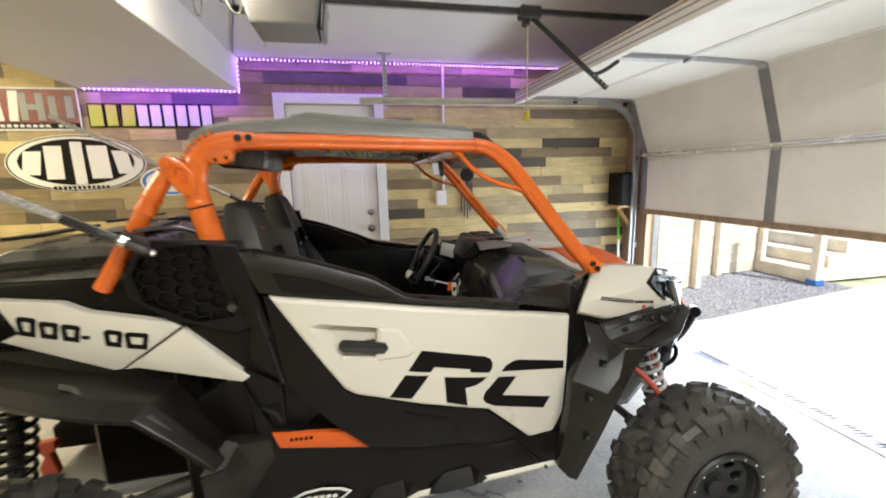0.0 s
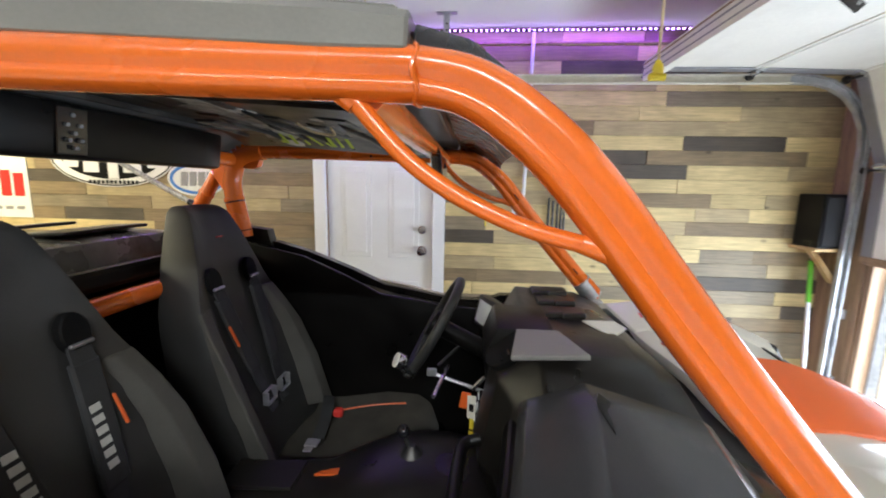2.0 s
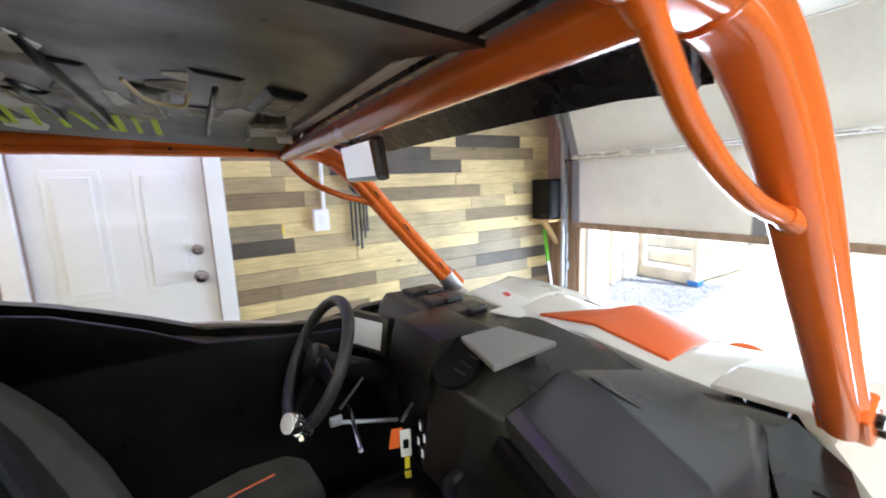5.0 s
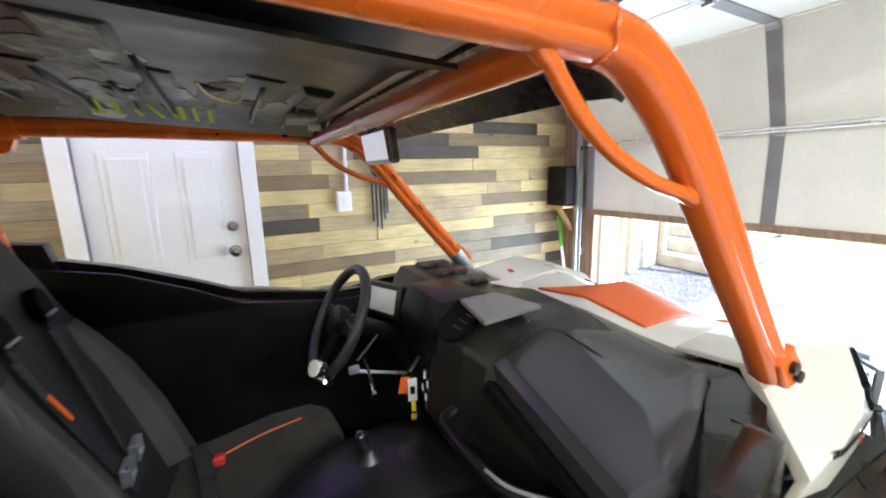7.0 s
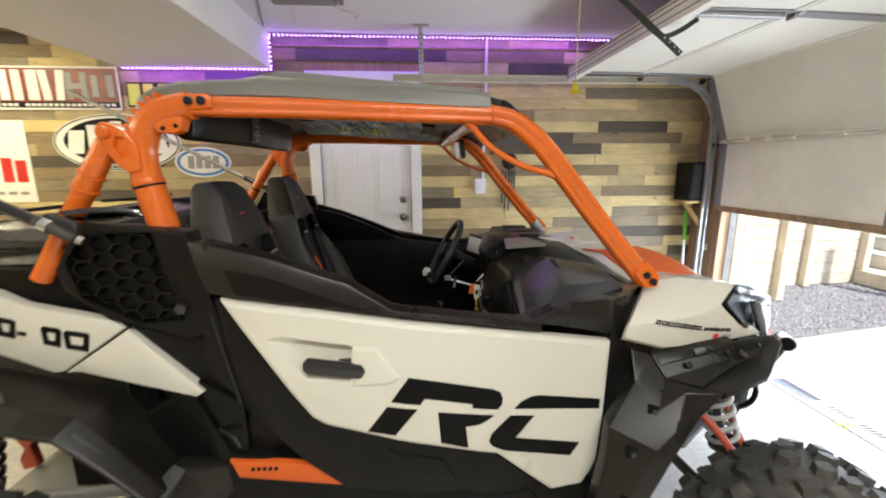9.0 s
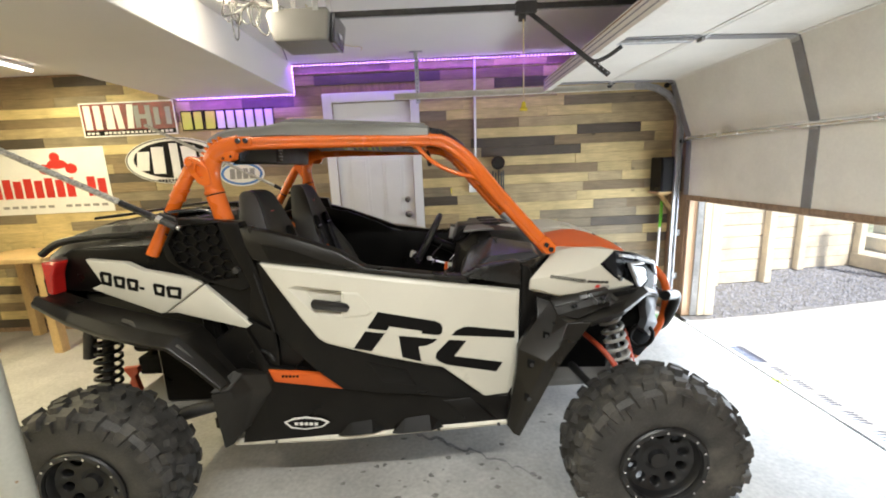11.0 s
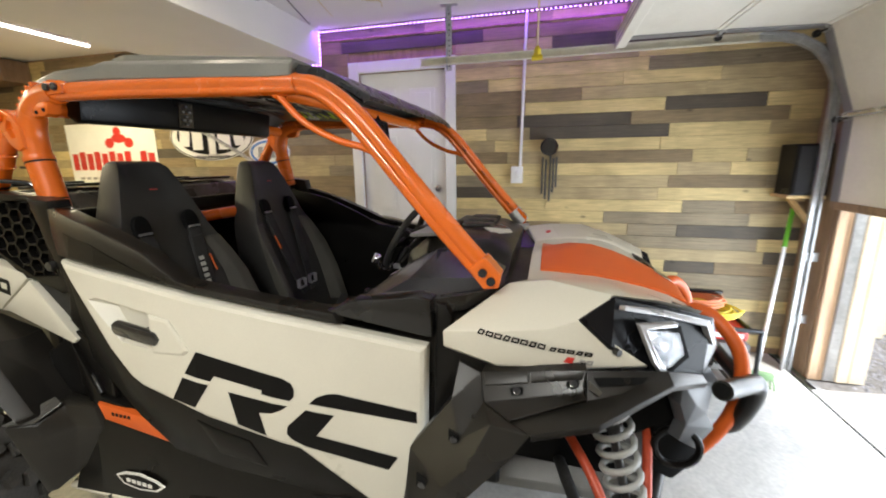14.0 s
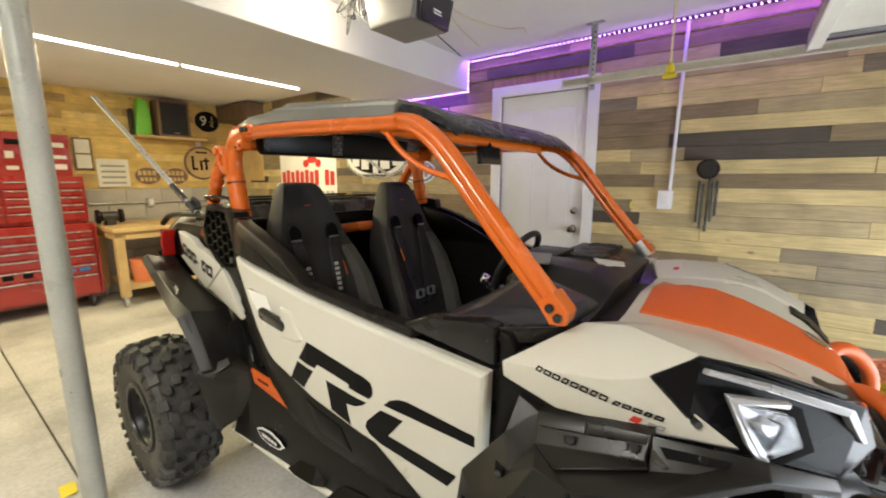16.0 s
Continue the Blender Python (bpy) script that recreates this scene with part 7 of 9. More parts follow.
part("grille", slab([(1.79, 1.92, 0.99), (1.79, 2 * CY - 1.92, 0.99), (1.80, 2 * CY - 1.96, 0.72), (1.80, 1.96, 0.72)], (-0.03, 0, 0), 0.006), M["black"], car)
for k in range(6):
    part("grille_slat", box(1.795, 1.808, 1.96, 2 * CY - 1.96, 0.74 + k * 0.04, 0.752 + k * 0.04, 0.003), M["graphite"], car)
part("nose_lip", skin((1.70, 1.76, 1.80), lambda x: -hw(x) - 0.02, lambda x: hw(x) + 0.02, 8, -0.035, 0.03), M["graphite"], car, smooth=30)
both("lower_intake", lambda: slab([(1.655, 1.845, 0.77), (1.735, 1.850, 0.785), (1.795, 1.885, 0.72), (1.785, 1.885, 0.62), (1.72, 1.86, 0.565), (1.655, 1.845, 0.60)], (0, 0.10, 0), 0.010), M["pit"], "black lower intake shell", 35)
both("intake_ring", lambda: spin_ring((1.715, 1.842, 0.685), 0.056, 0.010), M["black"], smooth=40)
both("inner_fender", lambda: slab([(1.24, 1.84, 0.98), (1.74, 1.84, 0.98), (1.74, 1.84, 0.80), (1.60, 1.84, 0.70), (1.36, 1.84, 0.66), (1.24, 1.84, 0.76)], (0, 0.03, 0), 0.006), M["pit"])

# front bumper
bumper = part("bumper", rod((1.80, 2.08, 0.955), (1.80, 2 * CY - 2.08, 0.955), 0.020, 12), M["orange_panel"], car, "orange tube bumper", 40)
both("bumper_tube", lambda: tube(curve_points([(1.775, 2.11, 0.975), (1.802, 2.085, 0.998), (1.835, 2.055, 0.990), (1.868, 2.025, 0.957), (1.892, 2.000, 0.915), (1.903, 1.985, 0.860), (1.900, 1.980, 0.780), (1.880, 1.984, 0.690), (1.835, 1.992, 0.600), (1.76, 2.0, 0.50)]), 0.0195, 12), M["orange_panel"], "", 40, bumper)
both("bumper_loop", lambda: tube(curve_points([(1.884, 1.890, 0.871), (1.905, 1.905, 0.856), (1.912, 1.930, 0.805), (1.912, 1.965, 0.740), (1.910, 2.005, 0.680), (1.906, 2.035, 0.650)]), 0.025, 12), M["graphite"], "dark grey bumper loop", 40, bumper)
both("bumper_pipe", lambda: rod((1.763, 1.748, 0.918), (1.902, 1.905, 0.866), 0.0235, 16), M["graphite"], "dark grey side pipe", 40, bumper)
part("bumper_bar", rod((1.915, 1.968, 0.82), (1.915, 2 * CY - 1.968, 0.82), 0.022, 12), M["graphite"], bumper, smooth=40)
# Black disc paints the dark inside of the pipe's end.
both("pipe_mouth", lambda: disc((1.7625, 1.7475, 0.918), (0.65, 0.73, -0.24), 0.0185, 0.006, 16), M["pit"])
part("winch", merge(box(1.80, 1.87, CY - 0.12, CY + 0.12, 0.76, 0.86, 0.012, 2), rod((1.86, CY - 0.10, 0.81), (1.86, CY + 0.10, 0.81), 0.03, 16)), M["gloss_black"], car)

# suspension
def helix(a, b, r, turns, thick):
    a, b = Vector(a), Vector(b)
    d = (b - a).normalized()
    u = d.cross(Vector((0, 1, 0))).normalized()
    v = d.cross(u)
    n = turns * 14
    return tube([a + (b - a) * i / n + r * (math.cos(2 * math.pi * i / 14) * u + math.sin(2 * math.pi * i / 14) * v) for i in range(n + 1)], thick, 7)
for sgn, nm in ((1, "near"), (-1, "far")):
    fl = (lambda b: b) if sgn > 0 else mirror
    shock = part("shock", fl(merge(rod((1.50, 1.79, 0.92), (1.545, 1.77, 0.76), 0.022, 12), rod((1.53, 1.775, 0.80), (1.595, 1.74, 0.52), 0.012, 10), disc((1.505, 1.787, 0.905), (0.3, -0.1, -1), 0.05, 0.014, 18), disc((1.588, 1.745, 0.56), (0.3, -0.1, -1), 0.05, 0.014, 18))), M["dark_steel"], car, smooth=40)
    part("spring", fl(helix((1.507, 1.786, 0.90), (1.588, 1.745, 0.56), 0.046, 8, 0.0085)), M["cream_spring"], shock, "pale coil spring", smooth=60)
    part("upper_arm", fl(merge(tube(curve_points([(1.28, 1.98, 0.80), (1.38, 1.85, 0.755), (1.48, 1.70, 0.68), (1.55, 1.60, 0.56)]), 0.0125, 10), tube(curve_points([(1.66, 1.99, 0.76), (1.645, 1.85, 0.68), (1.61, 1.62, 0.50)]), 0.0125, 10))), M["arm_paint"], car, "orange suspension arm", smooth=40)
    part("lower_arm", fl(merge(tube(curve_points([(1.42, 1.98, 0.48), (1.50, 1.75, 0.42), (1.56, 1.58, 0.36)]), 0.019, 10), tube(curve_points([(1.72, 1.98, 0.50), (1.64, 1.75, 0.42), (1.60, 1.58, 0.36)]), 0.019, 10))), M["dark_steel"], car, smooth=40)
    part("trailing_arm", fl(tube(curve_points([(0.02, 1.74, 0.50), (-0.30, 1.70, 0.50), (-0.60, 1.63, 0.44), (-0.69, 1.60, 0.40)]), 0.03, 10)), M["dark_steel"], car, smooth=40)
    part("arm_bracket", fl(slab([(-0.950, 1.98, 0.560), (-0.868, 1.98, 0.566), (-0.870, 1.98, 0.532), (-0.890, 1.98, 0.510), (-0.876, 1.98, 0.425), (-0.932, 1.98, 0.412), (-0.938, 1.98, 0.455), (-0.915, 1.98, 0.500)], (0, 0.03, 0), 0.006)), M["arm_paint"], car, "dull orange suspension bracket")
    rsh = part("rear_shock", fl(merge(rod((-0.805, 1.82, 1.0), (-0.88, 1.79, 0.46), 0.022, 12), rod((-0.885, 1.80, 0.92), (-0.915, 1.785, 0.72), 0.026, 14), disc((-0.812, 1.818, 0.93), (0.1, 0, 1), 0.05, 0.02, 16))), M["dark_steel"], car, smooth=40)
    part("spring", fl(helix((-0.813, 1.817, 0.92), (-0.876, 1.793, 0.50), 0.05, 10, 0.009)), M["black"], rsh, smooth=60)

# wheels
def tyre_mesh():
    R, W = 0.372, 0.125
    prof = [(0.175, -0.105), (0.20, -0.118), (0.25, -0.127), (0.30, -0.127), (0.335, -0.118), (0.350, -0.098), (0.352, 0.0), (0.350, 0.098), (0.335, 0.118), (0.30, 0.127), (0.25, 0.127), (0.20, 0.118), (0.175, 0.105)]
    n = 60
    bm = bmesh.new()
    vs = [[bm.verts.new((r * math.cos(2 * math.pi * k / n), y, r * math.sin(2 * math.pi * k / n))) for r, y in prof] for k in range(n)]
    for u, v in zip(vs, vs[1:] + vs[:1]):
        for i in range(len(prof) - 1):
            bm.faces.new((u[i], u[i + 1], v[i + 1], v[i]))
    carcass, lugs = bm, []
    rng = random.Random(3)
    def block():
        lugs.append(bmesh.new())
        return lugs[-1]
    def lug(pts, r0, r1, shrink=0.8):
        """pts: (angle, y); a block from r0 up to r1."""
        bm = block()
        ca, cy = sum(p[0] for p in pts) / len(pts), sum(p[1] for p in pts) / len(pts)
        lo = [bm.verts.new((r0 * math.cos(a), y, r0 * math.sin(a))) for a, y in pts]
        hi = [bm.verts.new(((r1 - 0.10 * abs(y) ** 1.0 * 0.6) * math.cos(ca + (a - ca) * shrink), cy + (y - cy) * shrink, (r1 - 0.10 * abs(y) * 0.6) * math.sin(ca + (a - ca) * shrink))) for a, y in pts]
        bm.faces.new(hi)
        for i in range(len(pts)):
            j = (i + 1) % len(pts)
            bm.faces.new((lo[i], lo[j], hi[j], hi[i]))
    count = 18
    st = 2 * math.pi / count
    for k in range(count):
        for s in (-1, 1):
            a = (k + (0.5 if s > 0 else 0.0)) * st
            j = rng.uniform(-0.01, 0.01)
            lug([(a + 0.02 + j, s * 0.010), (a + 0.15 + j, s * 0.002), (a + 0.19 + j, s * 0.034), (a + 0.12 + j, s * 0.052), (a + 0.03 + j, s * 0.046)], 0.348, 0.381, 0.84)
            lug([(a - 0.06 + j, s * 0.056), (a + 0.085 + j, s * 0.060), (a + 0.105 + j, s * 0.090), (a - 0.02 + j, s * 0.096), (a - 0.07 + j, s * 0.080)], 0.344, 0.381, 0.84)
            # shoulder block running down the wall
            ang = a + 0.20 + j
            w0, w1 = 0.082, 0.068
            bm = block()
            ins = [(ang - w0, 0.348, 0.088), (ang + w0, 0.348, 0.088), (ang + w1, 0.338, 0.119), (ang + w1 * 0.8, 0.298 if k % 2 else 0.312, 0.129), (ang - w1 * 0.8, 0.298 if k % 2 else 0.312, 0.129), (ang - w1, 0.338, 0.119)]
            out = [(ang - w0 * 0.8, 0.371, 0.090), (ang + w0 * 0.8, 0.371, 0.090), (ang + w1 * 0.85, 0.356, 0.128), (ang + w1 * 0.6, 0.304 if k % 2 else 0.318, 0.139), (ang - w1 * 0.6, 0.304 if k % 2 else 0.318, 0.139), (ang - w1 * 0.85, 0.356, 0.128)]
            lo = [bm.verts.new((r * math.cos(t), s * y, r * math.sin(t))) for t, r, y in ins]
            hi = [bm.verts.new((r * math.cos(t), s * y, r * math.sin(t))) for t, r, y in out]
            for q in ((0, 1, 2, 5), (5, 2, 3, 4)):
                bm.faces.new([hi[i] for i in q])
            for i in range(6):
                m = (i + 1) % 6
                bm.faces.new((lo[i], lo[m], hi[m], hi[i]))
            # small side biter
            bm = block()
            lo2 = [(ang + st * 0.5 - 0.040, 0.334), (ang + st * 0.5 + 0.040, 0.334), (ang + st * 0.5 + 0.032, 0.286), (ang + st * 0.5 - 0.032, 0.286)]
            lo = [bm.verts.new((r * math.cos(t), s * 0.120, r * math.sin(t))) for t, r in lo2]
            hi = [bm.verts.new(((r * 0.99 + 0.002) * math.cos(t), s * 0.134, (r * 0.99 + 0.002) * math.sin(t))) for t, r in [(c + (ang + st * 0.5 - c) * 0.25, r) for c, r in lo2]]
            bm.faces.new(hi)
            for i in range(4):
                m = (i + 1) % 4
                bm.faces.new((lo[i], lo[m], hi[m], hi[i]))
    joined = to_mesh("tread", merge(*[b.copy() for b in lugs]), M["rubber"], 35)
    return to_mesh("tyre", carcass, M["rubber"], 35), [to_mesh("tread_lug", b, M["rubber"], 35) for b in lugs], joined


def spin(prof, n=40):
    bm = bmesh.new()
    vs = [[bm.verts.new((r * math.cos(2 * math.pi * k / n), y, r * math.sin(2 * math.pi * k / n))) for r, y in prof] for k in range(n)]
    for u, v in zip(vs, vs[1:] + vs[:1]):
        for i in range(len(prof) - 1):
            bm.faces.new((u[i], u[i + 1], v[i + 1], v[i]))
    return bm


tyre, tread_lugs, tread = tyre_mesh()
hub_bm = spin([(0.0, -0.075), (0.035, -0.075), (0.04, -0.055), (0.075, -0.045), (0.08, 0.0)], 24)
def holed_face(count=10, r0=0.045, r1=0.170, rc=0.117, rh=0.0215):
    """A dished wheel centre with a ring of round holes: each sector fans out from its hole."""
    bm = bmesh.new()
    half = math.pi / count
    depth = lambda x, z: -0.048 - 0.034 * max(0.0, (math.hypot(x, z) - 0.05) / 0.12) ** 1.5
    for k in range(count):
        mid = 2 * half * k
        rows = []
        for i in range(24):
            w = 2 * math.pi * i / 24
            dx, dz = math.cos(w), math.sin(w)
            lo, hi = rh, 0.2
            for _ in range(22):
                t = (lo + hi) / 2
                x, z = rc + dx * t, dz * t
                inside = r0 < math.hypot(x, z) < r1 and abs(math.atan2(z, x)) < half
                lo, hi = (t, hi) if inside else (lo, t)
            ring = []
            for t, back in ((lo, 0.0), (rh + 0.004, 0.0), (rh, 0.004), (rh, 0.022)):
                x, z = rc + dx * t, dz * t
                y = depth(x, z) + back
                ring.append(bm.verts.new((x * math.cos(mid) - z * math.sin(mid), y, x * math.sin(mid) + z * math.cos(mid))))
            rows.append(ring)
        for u, v in zip(rows, rows[1:] + rows[:1]):
            for q in range(3):
                bm.faces.new((u[q], u[q + 1], v[q + 1], v[q]))
    bmesh.ops.remove_doubles(bm, verts=bm.verts, dist=0.0004)
    bmesh.ops.recalc_face_normals(bm, faces=bm.faces)
    return bm


face_me = to_mesh("wheel_face", holed_face(), M["satin_black"], 35)
hub_me = to_mesh("wheel", hub_bm, M["satin_black"], 35)
rim_me = to_mesh("rim", spin([(0.165, -0.105), (0.170, -0.110), (0.176, -0.098), (0.165, -0.07), (0.160, 0.0), (0.165, 0.10), (0.178, 0.108), (0.16, 0.10), (0.150, 0.0), (0.156, -0.09), (0.165, -0.105)]), M["satin_black"], 35)
ring_me = to_mesh("beadlock_ring", spin([(0.166, -0.113), (0.170, -0.123), (0.190, -0.124), (0.197, -0.117), (0.196, -0.106), (0.166, -0.106), (0.166, -0.113)]), M["satin_black"], 35)
bolt_me = to_mesh("ring_bolt", disc((0.181, -0.126, 0), (0, 1, 0), 0.0058, 0.008, 8), M["chrome"])
back_me = to_mesh("brake_disc", spin([(0.0, 0.02), (0.11, 0.02), (0.11, 0.03), (0.0, 0.03)], 28), M["dark_steel"], 35)
TREAD = 1.478
for me in (rim_me, ring_me, face_me, bolt_me):
    me.transform(Matrix.Diagonal((0.93, 1.0, 0.93, 1.0)))
SIZE = 0.942
for wx in (1.592, -0.672):
    for sgn in (1, -1):
        wy = TREAD if sgn > 0 else 2 * CY - TREAD
        turn = (0 if sgn > 0 else math.pi)
        spin_a = 0.37 if wx > 0 else 1.1
        m = Matrix.Translation((wx, wy, 0.374 * SIZE)) @ Matrix.Rotation(turn, 4, "Z") @ Matrix.Rotation(spin_a, 4, "Y") @ Matrix.Scale(SIZE, 4)
        w = part("wheel", hub_me, M["gloss_black"], car, "black beadlock wheel with knobbly tyre", at=m)
        for nm, me in (("tyre", tyre), ("rim", rim_me), ("beadlock_ring", ring_me), ("brake_disc", back_me)):
            part(nm, me, None, w)
        if sgn > 0:
            for me in tread_lugs:
                part("tread_lug", me, None, w)
        else:
            tagged(part("tread", tread, None, w), kind="stuff")
        part("wheel_face", face_me, None, w, "black wheel centre with round holes")
        for k in range(16):
            part("ring_bolt", bolt_me, None, w, at=Matrix.Rotation(2 * math.pi * k / 16, 4, "Y"))

# ---- roll cage ----
RAILY = 1.70
rail_y = lambda x: lerp(x, ((-0.3, 1.655), (0.0, 1.658), (0.69, 1.698), (0.95, 1.704), (1.25, 1.716)))


def lobed_section(count=44):
    """Outline of the rolled cage section: a large round lobe above a smaller one, with a crease between them."""
    out = []
    for k in range(count):
        w = 2 * math.pi * k / count
        c, q = math.cos(w), math.sin(w)
        best = 0.0
        for n0, rn, ry in ((0.30, 0.70, 1.0), (-0.47, 0.53, 0.86)):
            a, b, d = (c / rn) ** 2 + (q / ry) ** 2, -2 * c * n0 / rn**2, (n0 / rn) ** 2 - 1
            disc_ = b * b - 4 * a * d
            if disc_ >= 0:
                best = max(best, (-b + math.sqrt(disc_)) / (2 * a))
        out.append((c * best, q * best))
    return out


def section_tube(pts, a, b):
    """A swept rail: half height a (may be a list), half depth b."""
    prof = lobed_section()
    rings = []
    for i, p in enumerate(pts):
        d = (Vector(pts[min(i + 1, len(pts) - 1)]) - Vector(pts[max(i - 1, 0)])).normalized()
        nrm = Vector((-d.z, 0, d.x)).normalized()
        aa = a[i] if isinstance(a, list) else a
        rings.append([tuple(Vector(p) + nrm * n * aa + Vector((0, y * b, 0))) for n, y in prof])
    return loft(rings)


on_rail = lambda pts: [(x, rail_y(x), z) for x, z in pts]
PILLAR = [(0.742, 1.6385), (0.790, 1.628), (0.838, 1.600), (0.902, 1.541), (1.012, 1.407), (1.110, 1.292), (1.222, 1.166)]


def cage_side():
    hoop = curve_points([(-0.135, 1.656, 1.462), (-0.140, 1.656, 1.52), (-0.136, 1.656, 1.560), (-0.118, 1.657, 1.605), (-0.080, 1.658, 1.638), (-0.010, 1.658, 1.654)], 6)
    rail = [(-0.012, 1.658, 1.652)] + on_rail([(0.20, 1.651), (0.45, 1.645), (0.742, 1.6385)])
    pillar = curve_points(on_rail(PILLAR), 6)
    n = len(pillar)
    return merge(tube(hoop, 0.0335, 18), section_tube(rail, 0.0255, 0.0265), section_tube(pillar, [0.0255 + 0.0045 * min(1.0, i / (n * 0.5)) for i in range(n)], 0.0268))
cages = both("cage_side", cage_side, M["orange"], "orange roll cage side", 40)
for c, flip in zip(cages, (False, True)):
    fl = mirror if flip else (lambda b: b)
    # straight post below the bend, with its collar and dark seams
    post_at = lambda t: (-0.108 - 0.027 * t, 1.656, 1.335 + 0.130 * t)
    part("lower_post", fl(tube([post_at(-0.1), post_at(0.97)], 0.0355, 18)), M["orange"], c, smooth=40)
    part("post_collar", fl(bev(tube([post_at(0.98), post_at(1.10)], 0.0375, 18), 0.003, 2, 50)), M["orange"], c, smooth=40)
    part("post_seam", fl(tube([post_at(0.94), post_at(0.98)], 0.0368, 18)), M["black"], c, smooth=40)
    part("post_seam", fl(tube([post_at(0.08), post_at(0.11)], 0.0362, 18)), M["black"], c, smooth=40)
    # rear stay
    stay_at = lambda t: (-0.415 + 0.221 * t, 1.648 - 0.006 * t, 1.245 + 0.343 * t)
    part("rear_stay", fl(merge(tube([stay_at(-0.05), stay_at(0.62)], 0.0245, 16), tube([stay_at(0.60), stay_at(0.93)], [0.0275, 0.0245], 16))), M["orange"], c, smooth=40)
    for t in (0.60, 0.70):
        part("stay_collar", fl(bev(tube([stay_at(t), stay_at(t + 0.022)], 0.0300, 16), 0.003, 2, 50)), M["orange"], c, smooth=40)
    part("stay_ring", fl(tube([stay_at(0.425), stay_at(0.445)], 0.0265, 16)), M["black"], c, smooth=40)
    # cast gusset: rounded ear round the pivot, web with a pocket, two ribs
    ear = [(-0.194 + 0.024 * math.cos(a), 1.588 + 0.024 * math.sin(a)) for a in (math.radians(d) for d in (210, 180, 150, 120, 95, 70))]
    web = ear + [(-0.150, 1.592), (-0.126, 1.560), (-0.124, 1.500), (-0.150, 1.492), (-0.176, 1.508), (-0.200, 1.545)]
    pocket = [(-0.172, 1.580), (-0.150, 1.573), (-0.146, 1.530), (-0.164, 1.528), (-0.180, 1.556)]
    part("gusset", fl(flank(web, 1.616, 0.050, 0.005, pocket, 0.010, 0.003)), M["orange"], c, smooth=30)
    part("gusset_bolt", fl(disc((-0.194, 1.611, 1.588), (0, 1, 0), 0.0145, 0.012, 18, 0.003)), M["orange"], c, smooth=35)
    arc = curve_points([(-0.166, 1.658, 1.580), (-0.150, 1.658, 1.622), (-0.112, 1.658, 1.662), (-0.060, 1.658, 1.682), (-0.010, 1.658, 1.686)], 5)
    for k in range(7):
        p0, p1 = Vector(arc[1 + 2 * k]), Vector(arc[2 + 2 * k])
        d = (p1 - p0).normalized()
        nrm = Vector((-d.z, 0, d.x))
        quad4 = [p0 - d * 0.006 - nrm * 0.010, p0 + d * 0.006 - nrm * 0.010, p0 + d * 0.004 + nrm * 0.006, p0 - d * 0.004 + nrm * 0.006]
        part("clamp_tooth", fl(slab([tuple(q + Vector((0, -0.020, 0))) for q in quad4], (0, 0.040, 0), 0.002, 1)), M["orange"], c)
    part("clamp", fl(flank([(-0.094, 1.604), (-0.086, 1.588), (-0.046, 1.586), (-0.030, 1.594), (-0.020, 1.622), (-0.052, 1.634)], 1.634, 0.034, 0.004)), M["orange"], c, smooth=30)
    # Black discs on the solid plate paint its holes dark.
    for hx, hz0 in ((-0.070, 1.598), (-0.040, 1.604)):
        part("clamp_hole", fl(disc((hx, 1.6335, hz0), (0, 1, 0), 0.0055, 0.003, 12)), M["pit"], c)
    part("clamp_plate", fl(flank([(-0.018, 1.640), (-0.016, 1.678), (0.040, 1.678), (0.052, 1.668), (0.048, 1.644)], 1.629, 0.020, 0.004)), M["orange"], c, smooth=30)
    for bx in (0.000, 0.029):
        part("clamp_bolt", fl(disc((bx, 1.627, 1.661), (0, 1, 0), 0.0105, 0.012, 14, 0.002)), M["gloss_black"], c)
    part("brace", fl(tube(curve_points(on_rail([(0.672, 1.628), (0.700, 1.596), (0.732, 1.563), (0.771, 1.535), (0.812, 1.514), (0.856, 1.497), (0.925, 1.480)])), 0.0090, 14)), M["orange"], c, smooth=40)
    part("brace_weld", fl(tube(on_rail([(0.664, 1.631), (0.684, 1.612)]), [0.015, 0.0105], 12)), M["orange"], c, smooth=40)
    part("brace_weld", fl(tube(on_rail([(0.900, 1.487), (0.932, 1.479)]), [0.0102, 0.015], 12)), M["orange"], c, smooth=40)
    part("seam_weld", fl(tube([(0.742 + 0.002 * math.sin(5 * a), rail_y(0.742) + 0.0275 * math.sin(a), 1.6385 + 0.0262 * math.cos(a)) for a in (2 * math.pi * k / 28 for k in range(29))], 0.0028, 6)), M["orange"], c, smooth=60)
    part("foot", fl(slab([(1.172, rail_y(1.2) - 0.032, 1.196), (1.212, rail_y(1.2) - 0.032, 1.226), (1.252, rail_y(1.2) - 0.032, 1.182), (1.246, rail_y(1.2) - 0.032, 1.150), (1.208, rail_y(1.2) - 0.032, 1.146)], (0, 0.060, 0), 0.006)), M["orange"], c)
    for q in ((1.208, 1.188), (1.228, 1.168)):
        part("foot_bolt", fl(disc((q[0], rail_y(1.2) - 0.035, q[1]), (0, 1, 0), 0.011, 0.012, 14, 0.002)), M["gloss_black"], c)
    # Black discs paint the rail's holes on the closed tube.
    part("rail_hole", fl(merge(*[disc((hx, rail_y(hx) + 0.0262, 1.637), (0, 1, 0), hr, 0.004, 12) for hx, hr in ((0.42, 0.004), (0.60, 0.008))])), M["pit"], c)
